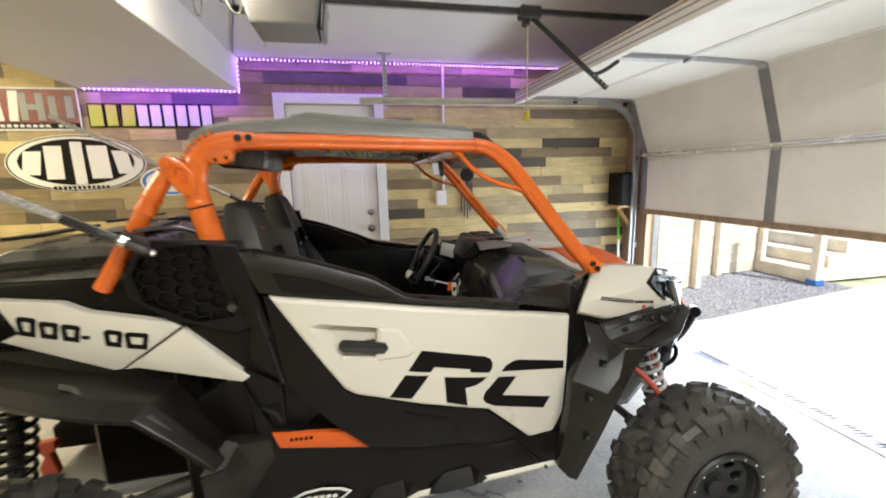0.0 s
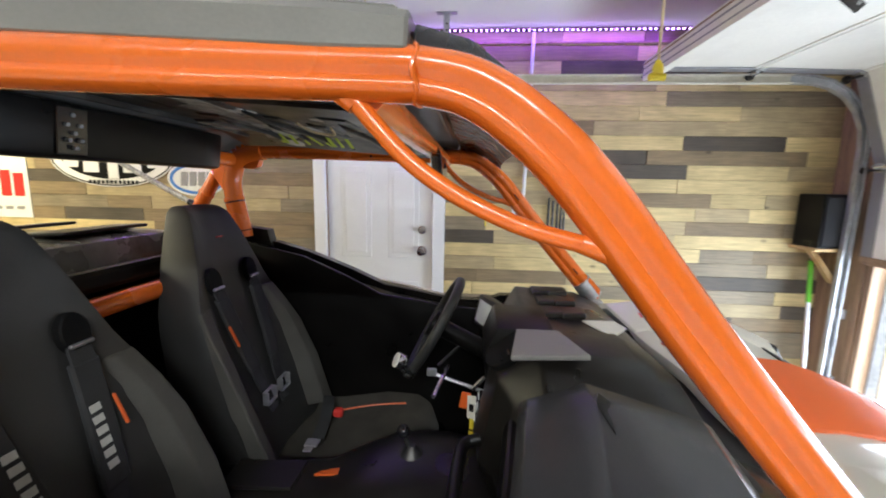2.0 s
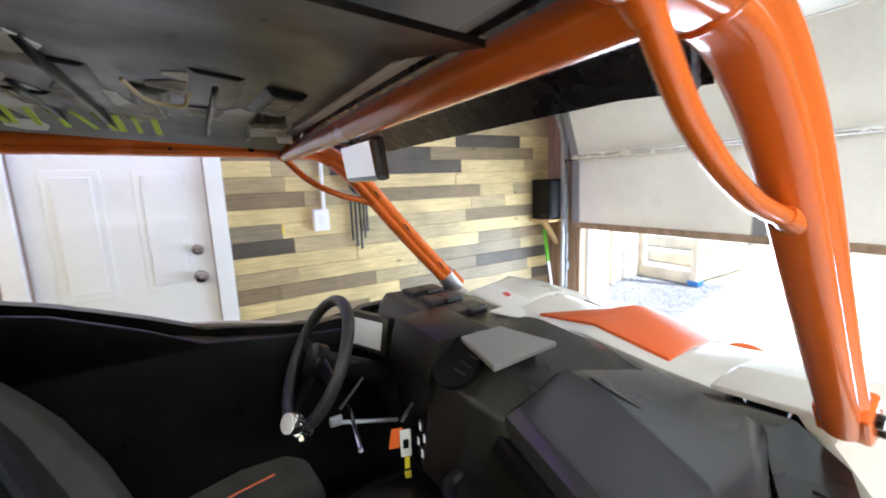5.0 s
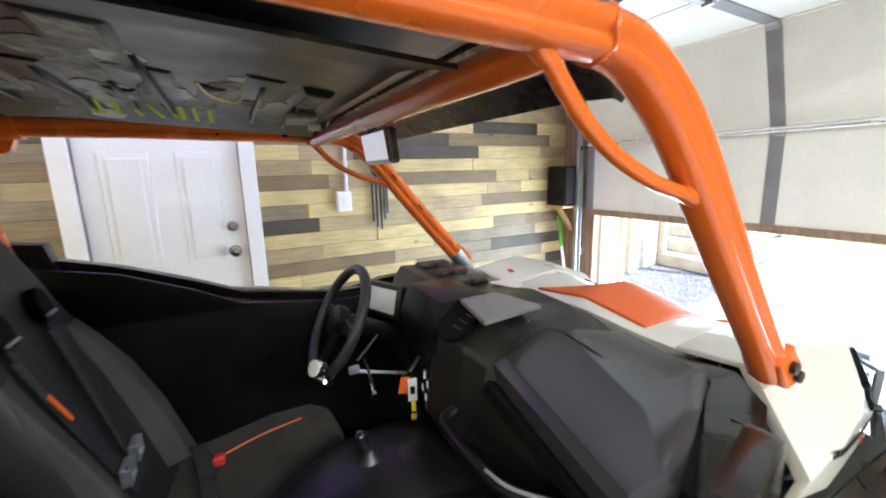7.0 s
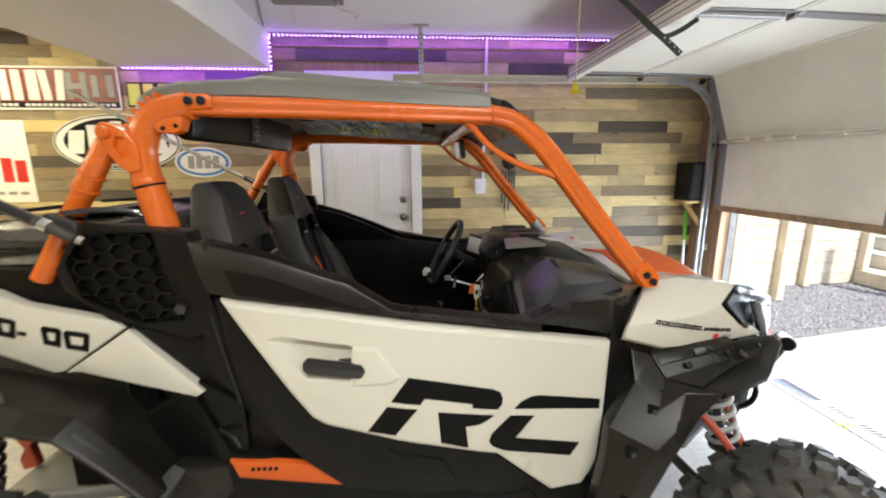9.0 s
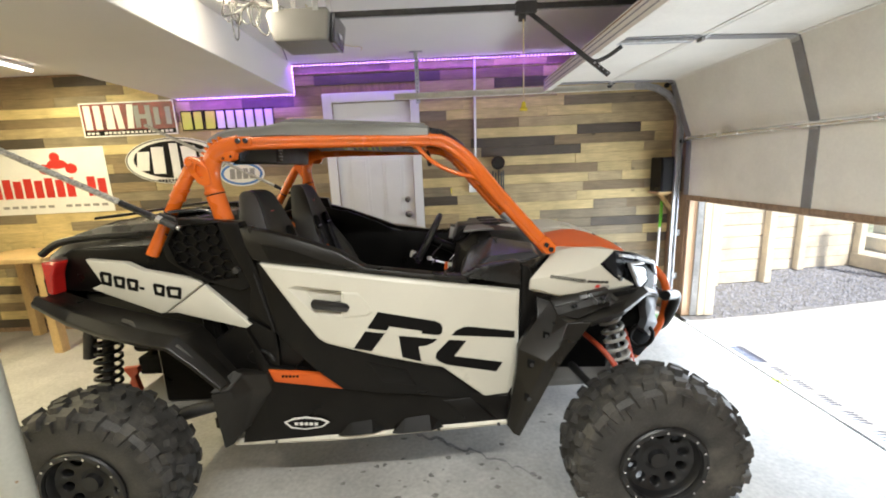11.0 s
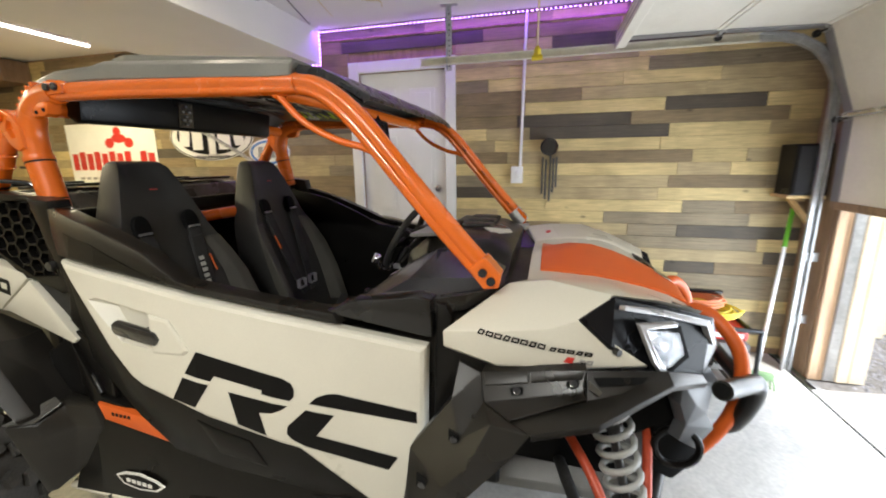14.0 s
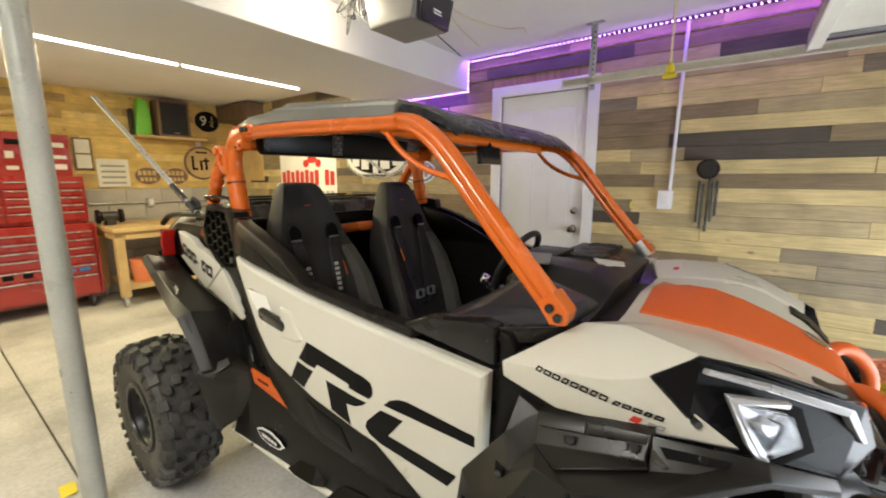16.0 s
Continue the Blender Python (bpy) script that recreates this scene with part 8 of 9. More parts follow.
part("far_foot_collar", merge(rod((1.186, 2 * CY - rail_y(1.2), 1.208), (1.232, 2 * CY - rail_y(1.2), 1.152), 0.034, 14), slab([(1.215, 2 * CY - rail_y(1.2) - 0.034, 1.150), (1.262, 2 * CY - rail_y(1.2) - 0.034, 1.142), (1.262, 2 * CY - rail_y(1.2) + 0.03, 1.142), (1.215, 2 * CY - rail_y(1.2) + 0.03, 1.150)], (0, 0, -0.02), 0.003, 1)), M["steel"], car, "bare metal pillar collar", 40)
for q in (0.12, 0.42, 0.80):
    px, pz = 0.902 + (1.222 - 0.902) * q, 1.541 + (1.166 - 1.541) * q
    fy = 2 * CY - rail_y(px) - 0.0262
    # Black sliver paints the shade of a slot in the pillar.
    part("pillar_slot", slab([(px - 0.010, fy, pz + 0.017), (px - 0.004, fy, pz + 0.017), (px + 0.012, fy, pz - 0.004), (px + 0.006, fy, pz - 0.004)], (0, -0.003, 0), 0.002, 1), M["black"], cages[1])
part("front_crossbar", merge(rod((0.690, RAILY, 1.624), (0.690, 2 * CY - RAILY, 1.624), 0.021, 14)), M["orange"], car, "orange front cross tube", 40)
part("rear_crossbar", merge(rod((-0.125, 1.66, 1.62), (-0.125, 2 * CY - 1.66, 1.62), 0.026, 12)), M["orange"], car, "orange rear cross tube", 40)
part("harness_bar", rod((-0.115, 1.62, 1.225), (-0.115, 2 * CY - 1.62, 1.225), 0.026, 14), M["orange"], car, "orange harness bar", 40)
for y in (2.02, 2 * CY - 2.02):
    part("bar_joint", rod((-0.115, y, 1.225), (-0.115, y + 0.01, 1.225), 0.028, 14), M["dark_steel"], car)

# ---- roof ----
def roof_ring(x, z, y0, arch, low):
    """One cross section of the roof shell: skirt, shoulder and gently arched top."""
    top = [(y0, low), (y0 + 0.007, z - 0.010), (y0 + 0.022, z + 0.002), (y0 + 0.10, z + arch * 0.8), (CY, z + arch)]
    ring = [(x, y, q) for y, q in top] + [(x, 2 * CY - y, q) for y, q in reversed(top[:-1])]
    under = [(y0 + 0.012, low + 0.001), (y0 + 0.020, z - 0.022), (y0 + 0.034, z - 0.014), (y0 + 0.10, z + arch * 0.8 - 0.012), (CY, z + arch - 0.012)]
    return ring + [(x, 2 * CY - y, q) for y, q in under[:-1]] + [(x, y, q) for y, q in reversed(under)]
rr = [roof_ring(*r) for r in ((-0.168, 1.652, 1.70, 0.003, 1.628), (-0.150, 1.678, 1.672, 0.006, 1.640), (-0.105, 1.700, 1.664, 0.008, 1.664), (-0.04, 1.713, 1.660, 0.010, 1.677), (0.10, 1.718, 1.660, 0.012, 1.678), (0.150, 1.727, 1.660, 0.016, 1.678), (0.45, 1.710, 1.664, 0.014, 1.664), (0.66, 1.698, 1.668, 0.010, 1.655), (0.735, 1.692, 1.674, 0.006, 1.654))]
roof = part("roof", bev(loft(rr), 0.003, 1, 40), M["roof_skin"], car, "grey satin moulded roof", 28)
part("visor", bev(loft([roof_ring(0.738, 1.686, 1.690, 0.006, 1.660), roof_ring(0.790, 1.676, 1.702, 0.006, 1.654), roof_ring(0.835, 1.652, 1.735, 0.006, 1.636), roof_ring(0.880, 1.618, 1.755, 0.004, 1.606)]), 0.002, 1, 40), M["visor"], roof, "dark front roof visor", 28)
part("roof_step", slab([(0.14, 1.705, 1.738), (0.20, 1.70, 1.748), (0.72, 1.71, 1.706), (0.72, 2 * CY - 1.71, 1.706), (0.20, 2 * CY - 1.70, 1.748), (0.14, 2 * CY - 1.705, 1.738)], (0, 0, -0.02), 0.006), M["roof_skin"], roof)
def lz(x, y):
    """Underside of the roof: a shallow dome with sloping margins."""
    return 1.698 - 0.068 * max(0.0, x - 0.15) - 0.042 * max(0.0, abs(y - CY) - 0.27) / 0.2
gx, gy = [0.02 + 0.064 * k for k in range(11)], [1.81 + 0.0425 * k for k in range(21)]
bm = bmesh.new()
lay = [[[bm.verts.new((x, y, lz(x, y) - t)) for y in gy] for x in gx] for t in (0.0, 0.006)]
for t in (0, 1):
    for u, v in zip(lay[t], lay[t][1:]):
        for k in range(len(gy) - 1):
            f = (u[k], v[k], v[k + 1], u[k + 1])
            bm.faces.new(f if t == 0 else f[::-1])
rim = lambda g: [r[0] for r in g] + g[-1][1:] + [r[-1] for r in reversed(g[:-1])] + list(reversed(g[0][1:-1]))
ra, rb = rim(lay[0]), rim(lay[1])
for k in range(len(ra)):
    m = (k + 1) % len(ra)
    bm.faces.new((ra[k], ra[m], rb[m], rb[k]))
bmesh.ops.recalc_face_normals(bm, faces=bm.faces)
liner = part("headliner", bm, M["liner"], car, "black ribbed headliner with painted pale reflections", 40)
rl = random.Random(5)
for x, y0, y1, drop in ((0.08, 1.90, 2.56, 0.012), (0.19, 2.25, 2.60, 0.014), (0.27, 2.32, 2.58, 0.010), (0.335, 2.10, 2.60, 0.014), (0.43, 2.28, 2.50, 0.010), (0.50, 2.18, 2.58, 0.013), (0.575, 2.36, 2.60, 0.010)):
    ys = [y0 + (y1 - y0) * k / 6 for k in range(7)]
    part("rib", bev(loft([[(x - 0.005, y, lz(x, y) - 0.004), (x + 0.006, y, lz(x, y) - 0.004), (x + 0.004, y, lz(x, y) - 0.006 - drop * (0.35 if y in (ys[0], ys[-1]) else 1)), (x - 0.003, y, lz(x, y) - 0.006 - drop * (0.35 if y in (ys[0], ys[-1]) else 1))] for y in ys]), 0.002, 1, 30), M["liner"], liner, smooth=40)
# Pale irregular patches laid under the liner.
for k in range(16):
    x, y, r = rl.uniform(0.08, 0.58), rl.uniform(2.02, 2.62), rl.uniform(0.018, 0.055)
    long = rl.uniform(0.6, 1.9)
    poly = [(x + r * rl.uniform(0.7, 1.2) * math.cos(a), y + r * long * rl.uniform(0.7, 1.2) * math.sin(a)) for a in (2 * math.pi * m / 7 for m in range(7))]
    part("liner_patch", slab([(px, py, lz(px, py) - 0.0064) for px, py in poly], (0, 0, -0.001)), M[rl.choice(("tan_patch", "decal_grey", "tan_patch", "paper", "graphite"))], liner)
for k, (w, lean) in enumerate(((0.007, 0.014), (0.005, 0.002), (0.006, 0.002), (0.005, 0.010), (0.005, 0.018), (0.005, 0.018), (0.007, 0.004), (0.005, 0.003), (0.007, 0.003))):
    x, ya, yb, w, lean = 0.172 + k * 0.029, 2.515, 2.568, w * 1.5, lean * 1.4
    part("liner_mark", slab([(x, ya, lz(x, ya) - 0.009), (x + w, ya, lz(x, ya) - 0.009), (x + w + lean, yb, lz(x, yb) - 0.020), (x + lean, yb, lz(x, yb) - 0.020)], (0, -0.001, -0.0015)), M["decal_lime"], liner)
for x0, y0, dx, dy, tone in ((0.30, 2.28, 0.050, 0.17, "tan_patch"), (0.355, 2.30, 0.035, 0.13, "paper"), (0.25, 2.44, 0.035, 0.05, "decal_grey"), (0.455, 2.36, 0.07, 0.10, "tan_patch"), (0.20, 2.33, 0.05, 0.09, "decal_grey"), (0.12, 2.40, 0.06, 0.06, "tan_patch")):
    edge = [(x0 + dx * (0.5 + 0.5 * math.cos(a)) + rl.uniform(-0.008, 0.008), y0 + dy * (0.5 + 0.5 * math.sin(a)) + rl.uniform(-0.01, 0.01)) for a in (2 * math.pi * m / 12 + 0.2 for m in range(12))]
    part("liner_patch", slab([(px, py, lz(px, py) - 0.0069) for px, py in edge], (0, 0, -0.001)), M[tone], liner)
for x0, x1, y0, y1, drop in ((0.06, 0.135, 2.30, 2.50, 0.006), (0.15, 0.215, 2.20, 2.48, 0.005), (0.235, 0.30, 2.36, 2.50, 0.0065), (0.315, 0.375, 2.16, 2.46, 0.005), (0.39, 0.45, 2.24, 2.42, 0.0065), (0.46, 0.535, 2.12, 2.34, 0.005), (0.10, 0.17, 1.98, 2.16, 0.005), (0.25, 0.34, 1.95, 2.10, 0.006), (0.55, 0.62, 2.16, 2.34, 0.010)):
    pad = [(x0 + 0.008, y0), (x1, y0 + 0.015), (x1 - 0.006, y1), (x0, y1 - 0.02)]
    part("liner_pad", bev(loft([[(px, py, lz(px, py) - 0.005) for px, py in pad], [(px, py, lz(px, py) - 0.005 - drop) for px, py in inset2d(pad, 0.009)]]), 0.003, 2, 20), M["liner"], liner, smooth=30)
    # The deeper pads get a paler tan middle.
    if drop > 0.0055:
        pad_core = inset2d(pad, 0.016)
        part("pad_wear", slab([(px, py, lz(px, py) - 0.0056 - drop) for px, py in pad_core], (0, 0, -0.001)), M["tan_patch"], liner)
part("buckled_wire", tube(curve_points([(0.40, 2.20, 1.668), (0.42, 2.25, 1.655), (0.46, 2.27, 1.652), (0.47, 2.22, 1.660)]), 0.003, 6), M["rope"], liner)
part("latch_plate", slab([(0.560, 2.40, 1.653), (0.625, 2.38, 1.650), (0.640, 2.49, 1.648), (0.572, 2.51, 1.650)], (0, 0.002, -0.010), 0.003, 1), M["tan_patch"], liner, "pale torn tag")
part("latch_tab", slab([(0.615, 2.455, 1.640), (0.645, 2.445, 1.638), (0.652, 2.475, 1.628), (0.622, 2.485, 1.630)], (0, 0.002, -0.006), 0.002, 1), M["paper"], liner)

# speaker bar across the rear of the roof
bar = part("sound_bar", bev(loft([[(-0.115, y, 1.688), (-0.02 + b, y, 1.688), (-0.035 + b, y, 1.572 + 0.01), (-0.06 + b, y, 1.565 + 0.01), (-0.115, y, 1.60)] for y, b in ((1.735, -0.02), (1.90, 0.0), (2.50, 0.0), (2.615, -0.02))]), 0.010, 2, 30), M["black"], car, "black overhead sound bar", 35)
part("bar_panel", slab([(-0.0325, 2.06, 1.586), (-0.0325, 2.125, 1.586), (-0.021, 2.125, 1.68), (-0.021, 2.06, 1.68)], (0.004, 0, 0), 0.002, 1), M["gloss_black"], bar)
for k, (dy, dz) in enumerate(((0, 0.02), (-0.014, 0), (0.014, 0), (0, -0.016), (-0.013, -0.03), (0.013, -0.03), (0, -0.045))):
    part("button", disc((-0.020, 2.092 + dy, 1.645 + dz), (1, 0, -0.1), 0.0045, 0.008, 10), M["decal_grey"], bar)

# mirror on the front cross tube
mir = part("rear_mirror", merge(bev(slab([(0.702, 2.155, 1.605), (0.710, 2.155, 1.535), (0.710, 2.315, 1.535), (0.702, 2.315, 1.605)], (0.022, 0, 0)), 0.008, 2), rod((0.70, 2.25, 1.625), (0.722, 2.25, 1.575), 0.010, 8)), M["gloss_black"], car, "black rear-view mirror")
mirror_face = mat("mirror_glass", (0.8, 0.8, 0.82), 0.04, 1.0, var=0.0, bump=0.0)
part("mirror_glass", slab([(0.7005, 2.164, 1.597), (0.7085, 2.164, 1.543), (0.7085, 2.306, 1.543), (0.7005, 2.306, 1.597)], (0.002, 0, 0)), mirror_face, mir)

# ---- seats ----
def car_parts(ob):
    return [k for k in bpy.data.objects if k.parent == ob]


def seat(cy):
    st = part("seat", bev(loft([[(x + b, cy + s * w, z) for s, x in ((-1, xf), (-0.55, xf - 0.02), (0, xf - 0.032), (0.55, xf - 0.02), (1, xf))] + [(xb, cy + s * w * 0.94, z) for s in (1, 0, -1)] for z, w, xf, xb, b in ((0.66, 0.22, 0.30, 0.10, 0), (0.85, 0.240, 0.24, 0.06, 0), (1.02, 0.236, 0.185, 0.02, 0), (1.10, 0.226, 0.155, 0.004, 0), (1.16, 0.206, 0.132, -0.012, 0), (1.22, 0.178, 0.112, -0.024, 0), (1.29, 0.152, 0.094, -0.034, 0), (1.38, 0.120, 0.066, -0.040, 0), (1.440, 0.096, 0.042, -0.044, 0), (1.462, 0.080, 0.018, -0.036, 0))]), 0.016, 2, 25), M["vinyl"], car, "black bucket seat", 45)
    for s in (-1, 1):
        part("bolster", bev(loft([[(x, cy + s * (w - 0.002), z), (x + p, cy + s * (w + 0.004), z), (x + p * 0.85, cy + s * (w - 0.045), z), (x - 0.008, cy + s * (w - 0.085), z)] for z, w, x, p in ((0.70, 0.225, 0.262, 0.078), (0.88, 0.237, 0.205, 0.074), (1.02, 0.232, 0.160, 0.058), (1.10, 0.220, 0.134, 0.036), (1.17, 0.200, 0.112, 0.016))]), 0.012, 3, 30), M["seat_cloth"], st, smooth=60)
    part("cushion", bev(loft([[(x, cy + s * w, z + (0.035 if abs(s) > 0.8 else 0.0)) for s in (-1, -0.7, 0, 0.7, 1)] + [(x, cy + s * w, 0.54) for s in (1, -1)] for x, w, z in ((0.08, 0.23, 0.655), (0.30, 0.25, 0.665), (0.48, 0.255, 0.695), (0.60, 0.24, 0.700), (0.66, 0.21, 0.68), (0.69, 0.19, 0.60))]), 0.022, 2, 30), M["cushion"], st, "black seat cushion", 50)
    part("cushion_piping", tube(curve_points([(0.33, cy + 0.135, 0.703), (0.44, cy + 0.165, 0.712), (0.56, cy + 0.185, 0.716)]), 0.0032, 6), M["orange_panel"], st, "thin orange piping")
    for s in (-1, 1):
        # Solid dark oval paints the shade inside the slot.
        slot = [(0.1095 - 0.026 * math.sin(a) * 0.33, cy + s * 0.098 + 0.031 * math.cos(a), 1.240 + 0.042 * math.sin(a)) for a in (2 * math.pi * k / 14 for k in range(14))]
        part("harness_slot", slab(slot, (-0.02, 0, -0.004), 0.003, 1), M["pit"], st, "dark oval plate standing for a harness slot")
        part("slot_clip", box(0.112, 0.122, cy + s * 0.098 - 0.024, cy + s * 0.098 + 0.024, 1.214, 1.222, 0.002), M["steel"], st)
        if s == (1 if cy < CY else -1):
            part("orange_insert", slab([(0.150, cy + s * 0.112, 1.105), (0.150, cy + s * 0.120, 1.102), (0.178, cy + s * 0.118, 1.040), (0.178, cy + s * 0.110, 1.042)], (0.006, 0, 0.003), 0.002, 1), M["orange_panel"], st, "orange bolster insert")
        belt = []
        for x, dy, z in ((0.100, 0.097, 1.226), (0.130, 0.088, 1.14), (0.165, 0.072, 1.02), (0.198, 0.052, 0.90), (0.235, 0.034, 0.80)):
            y = cy + s * dy
            belt.append([(x + 0.010, y - 0.023, z), (x + 0.010, y + 0.023, z), (x + 0.004, y + 0.023, z), (x + 0.004, y - 0.023, z)])
        b = part("harness_strap", loft(belt), M["fabric"], st, "black harness strap")
        part("strap_pad", bev(loft([[(x + 0.018, cy + s * dy - 0.029, z), (x + 0.018, cy + s * dy + 0.029, z), (x + 0.004, cy + s * dy + 0.031, z), (x + 0.004, cy + s * dy - 0.031, z)] for x, dy, z in ((0.108, 0.094, 1.185), (0.135, 0.084, 1.10), (0.163, 0.071, 1.01), (0.184, 0.060, 0.945))]), 0.004, 1, 40), M["fabric"], st)
        if cy < CY:
            for k in range(6):
                x, y, z = 0.133 + k * 0.0066, cy + s * (0.0735 - 0.0016 * k), 1.105 - k * 0.022
                part("pad_mark", slab([(x + 0.0195, y - 0.011, z), (x + 0.0195, y + 0.011, z), (x + 0.0235, y + 0.011, z - 0.014), (x + 0.0235, y - 0.011, z - 0.014)], (0.0012, 0, 0.0004)), M["decal_pale"], st)
        by = cy + s * 0.047
        part("strap_buckle", merge(box(0.222, 0.232, by - 0.030, by + 0.030, 0.866, 0.874, 0.002), box(0.232, 0.244, by - 0.030, by + 0.030, 0.828, 0.836, 0.002), box(0.222, 0.243, by - 0.030, by - 0.023, 0.829, 0.873, 0.002), box(0.222, 0.243, by + 0.023, by + 0.030, 0.829, 0.873, 0.002)), M["steel"], st, "bright strap buckle")
    part("lap_belt", loft([[(x, y, z), (x + 0.040, y + 0.006, z - 0.004), (x + 0.040, y + 0.006, z - 0.008), (x, y, z - 0.004)] for x, y, z in ((0.235, cy + 0.19, 0.725), (0.255, cy + 0.13, 0.722), (0.27, cy + 0.05, 0.705), (0.28, cy - 0.04, 0.703))]), M["fabric"], st, "loose black lap belt")
    part("belt_tongue", merge(box(0.272, 0.315, cy - 0.085, cy - 0.045, 0.700, 0.706, 0.002), box(0.280, 0.307, cy - 0.110, cy - 0.084, 0.701, 0.705, 0.001)), M["steel"], st, "bright belt tongue")
    part("buckle", box(0.30, 0.335, cy + 0.105, cy + 0.135, 0.685, 0.715, 0.006), M["decal_red"], st, "red release button")
    part("logo_mark", box(0.060, 0.0665, cy - 0.012, cy + 0.012, 1.361, 1.3645), M["decal_red"], st)
    # the shell leans further back than the base it stands on
    for ob in [st] + [k for k in car_parts(st) if k.name.split(".")[0] not in ("cushion", "cushion_piping", "lap_belt", "belt_tongue", "buckle")]:
        ob.data.transform(Matrix.Translation((-0.082, 0, 0)))
    return st
seat(1.905)
seat(2.530)

# ---- dash and controls ----
cx = 1.0
part("dash", bev(loft([[(0.93, y, 0.70), (0.82 + b, y, 0.92), (0.86 + b, y, 1.09 + h), (0.95, y, 1.165 + h), (1.16, y, 1.155 + h * 0.8), (1.24, y, 1.13 + h * 0.3), (1.24, y, 0.70)] for y, b, h in ((1.665, 0.10, -0.11), (1.74, 0.06, -0.09), (2.02, 0.05, -0.07), (2.10, 0.03, 0.0), (2.14, 0.0, 0.03), (2.26, -0.01, 0.035), (2.34, 0.03, 0.02), (2.74, 0.05, 0.02), (2.82, 0.10, -0.04))]), 0.010, 2, 22), M["graphite"], car, "black moulded dashboard", 30)
part("dash_plate", slab([(0.905, 2.235, 1.206), (1.00, 2.218, 1.213), (1.04, 2.092, 1.208), (0.880, 2.090, 1.200)], (0, 0, -0.012), 0.004), M["grey_plastic"], car, "flat grey dash plate")
LID = [(0.900, 2.088, 1.100), (1.020, 2.075, 1.152), (1.232, 2.005, 1.122), (1.205, 1.800, 1.116), (0.915, 1.676, 1.080), (0.838, 1.690, 1.062), (0.915, 2.066, 1.122), (1.018, 2.052, 1.170), (1.205, 1.988, 1.142), (1.182, 1.818, 1.134), (0.918, 1.702, 1.098), (0.858, 1.712, 1.082), (1.018, 1.968, 1.172), (0.985, 1.780, 1.128)]
glove = part("glove_box", shell(LID, [[0, 1, 7, 6], [1, 2, 8, 7], [2, 3, 9, 8], [3, 4, 10, 9], [4, 5, 11, 10], [5, 0, 6, 11], [6, 7, 12], [6, 12, 13, 10, 11], [7, 8, 12], [12, 8, 9, 13], [13, 9, 10]], (0.0, 0.01, -0.055), 0.005), M["lid"], car, "faceted graphite glove box lid", 12)
# Thin black sheet paints the shade of the lid's crease.
part("lid_notch", slab([(1.030, 2.010, 1.1725), (1.044, 1.985, 1.1700), (1.030, 1.905, 1.1560), (1.016, 1.965, 1.1745)], (0, 0, 0.0016), 0.0005, 1), M["black"], glove)
part("lid_tray", bev(loft([[(0.87, 2.10, 1.03), (1.06, 2.10, 1.08), (1.255, 2.02, 1.065), (1.225, 1.78, 1.05), (0.93, 1.655, 1.02), (0.82, 1.672, 1.0)], [(0.885, 2.095, 1.062), (1.04, 2.09, 1.108), (1.245, 2.012, 1.085), (1.215, 1.79, 1.078), (0.925, 1.665, 1.042), (0.828, 1.68, 1.024)]]), 0.006, 1, 20), M["black"], car, smooth=25)
part("grab_bar", merge(tube(curve_points([(0.825, 2.13, 0.985), (0.795, 2.12, 0.978), (0.782, 2.08, 0.975), (0.775, 1.93, 0.985), (0.785, 1.86, 0.995), (0.83, 1.76, 1.02), (0.875, 1.68, 1.035)]), 0.014, 10)), M["black"], car, "black passenger grab bar", 40)
part("grab_edge", tube(curve_points([(0.772, 1.93, 0.997), (0.782, 1.86, 1.007), (0.83, 1.755, 1.033), (0.87, 1.685, 1.048)]), 0.004, 6), M["decal_grey"], car)
part("control_panel", bev(loft([[(0.86, y, 1.20), (0.83, y, 1.12), (0.855, y, 0.95), (0.93, y, 0.80), (1.0, y, 0.80), (1.0, y, 1.2)] for y in (2.25, 2.46)]), 0.010, 2), M["black"], car, smooth=35)
# Solid dark disc paints the shade within the vent.
part("vent_hole", disc((0.884, 2.215, 1.160), (-0.62, -0.15, 0.77), 0.058, 0.02, 22, 0.004), M["pit"], car, "dark disc painting the round dash vent's opening", smooth=40)
part("vent_fin", merge(*[rod((0.868 + 0.016 * k, 2.165, 1.155 + 0.012 * k), (0.868 + 0.016 * k, 2.265, 1.155 + 0.012 * k), 0.003, 6) for k in range(4)]), M["gloss_black"], car)
for k, (sy, sz) in enumerate(((2.285, 1.000), (2.262, 0.985), (2.285, 0.968), (2.262, 0.952))):
    sx = 0.812 + (sz - 0.92) * 0.2
    body = part("switch", box(sx - 0.004, sx + 0.03, sy - 0.010, sy + 0.010, sz - 0.013, sz + 0.013, 0.003), M["gloss_black"], car, "small black rocker switch")
    part("switch_mark", box(sx - 0.0065, sx - 0.003, sy - 0.003, sy + 0.003, sz - 0.009, sz + 0.009), M["decal_white"], body)
part("column_brace", merge(rod((0.690, 2.45, 0.972), (0.84, 2.45, 0.925), 0.0055, 8), box(0.668, 0.698, 2.444, 2.456, 0.966, 0.990, 0.003)), M["steel"], car, "pale steel column brace", 40)
part("tilt_lever", rod((0.70, 2.47, 0.992), (0.763, 2.47, 1.057), 0.0045, 8), M["dark_steel"], car, smooth=40)
pc, pw, pu = Vector((0.848, 2.672, 1.092)), Vector((0.39, -0.92, 0.0)), Vector((0.20, 0.085, 0.976))
pn = pw.cross(pu).normalized()
pn = pn if pn.x < 0 else -pn
quad = lambda a, b, off: [tuple(pc + pw * (u * a) + pu * (v * b) + pn * off) for u, v in ((-1, -1), (1, -1), (1, 1), (-1, 1))]
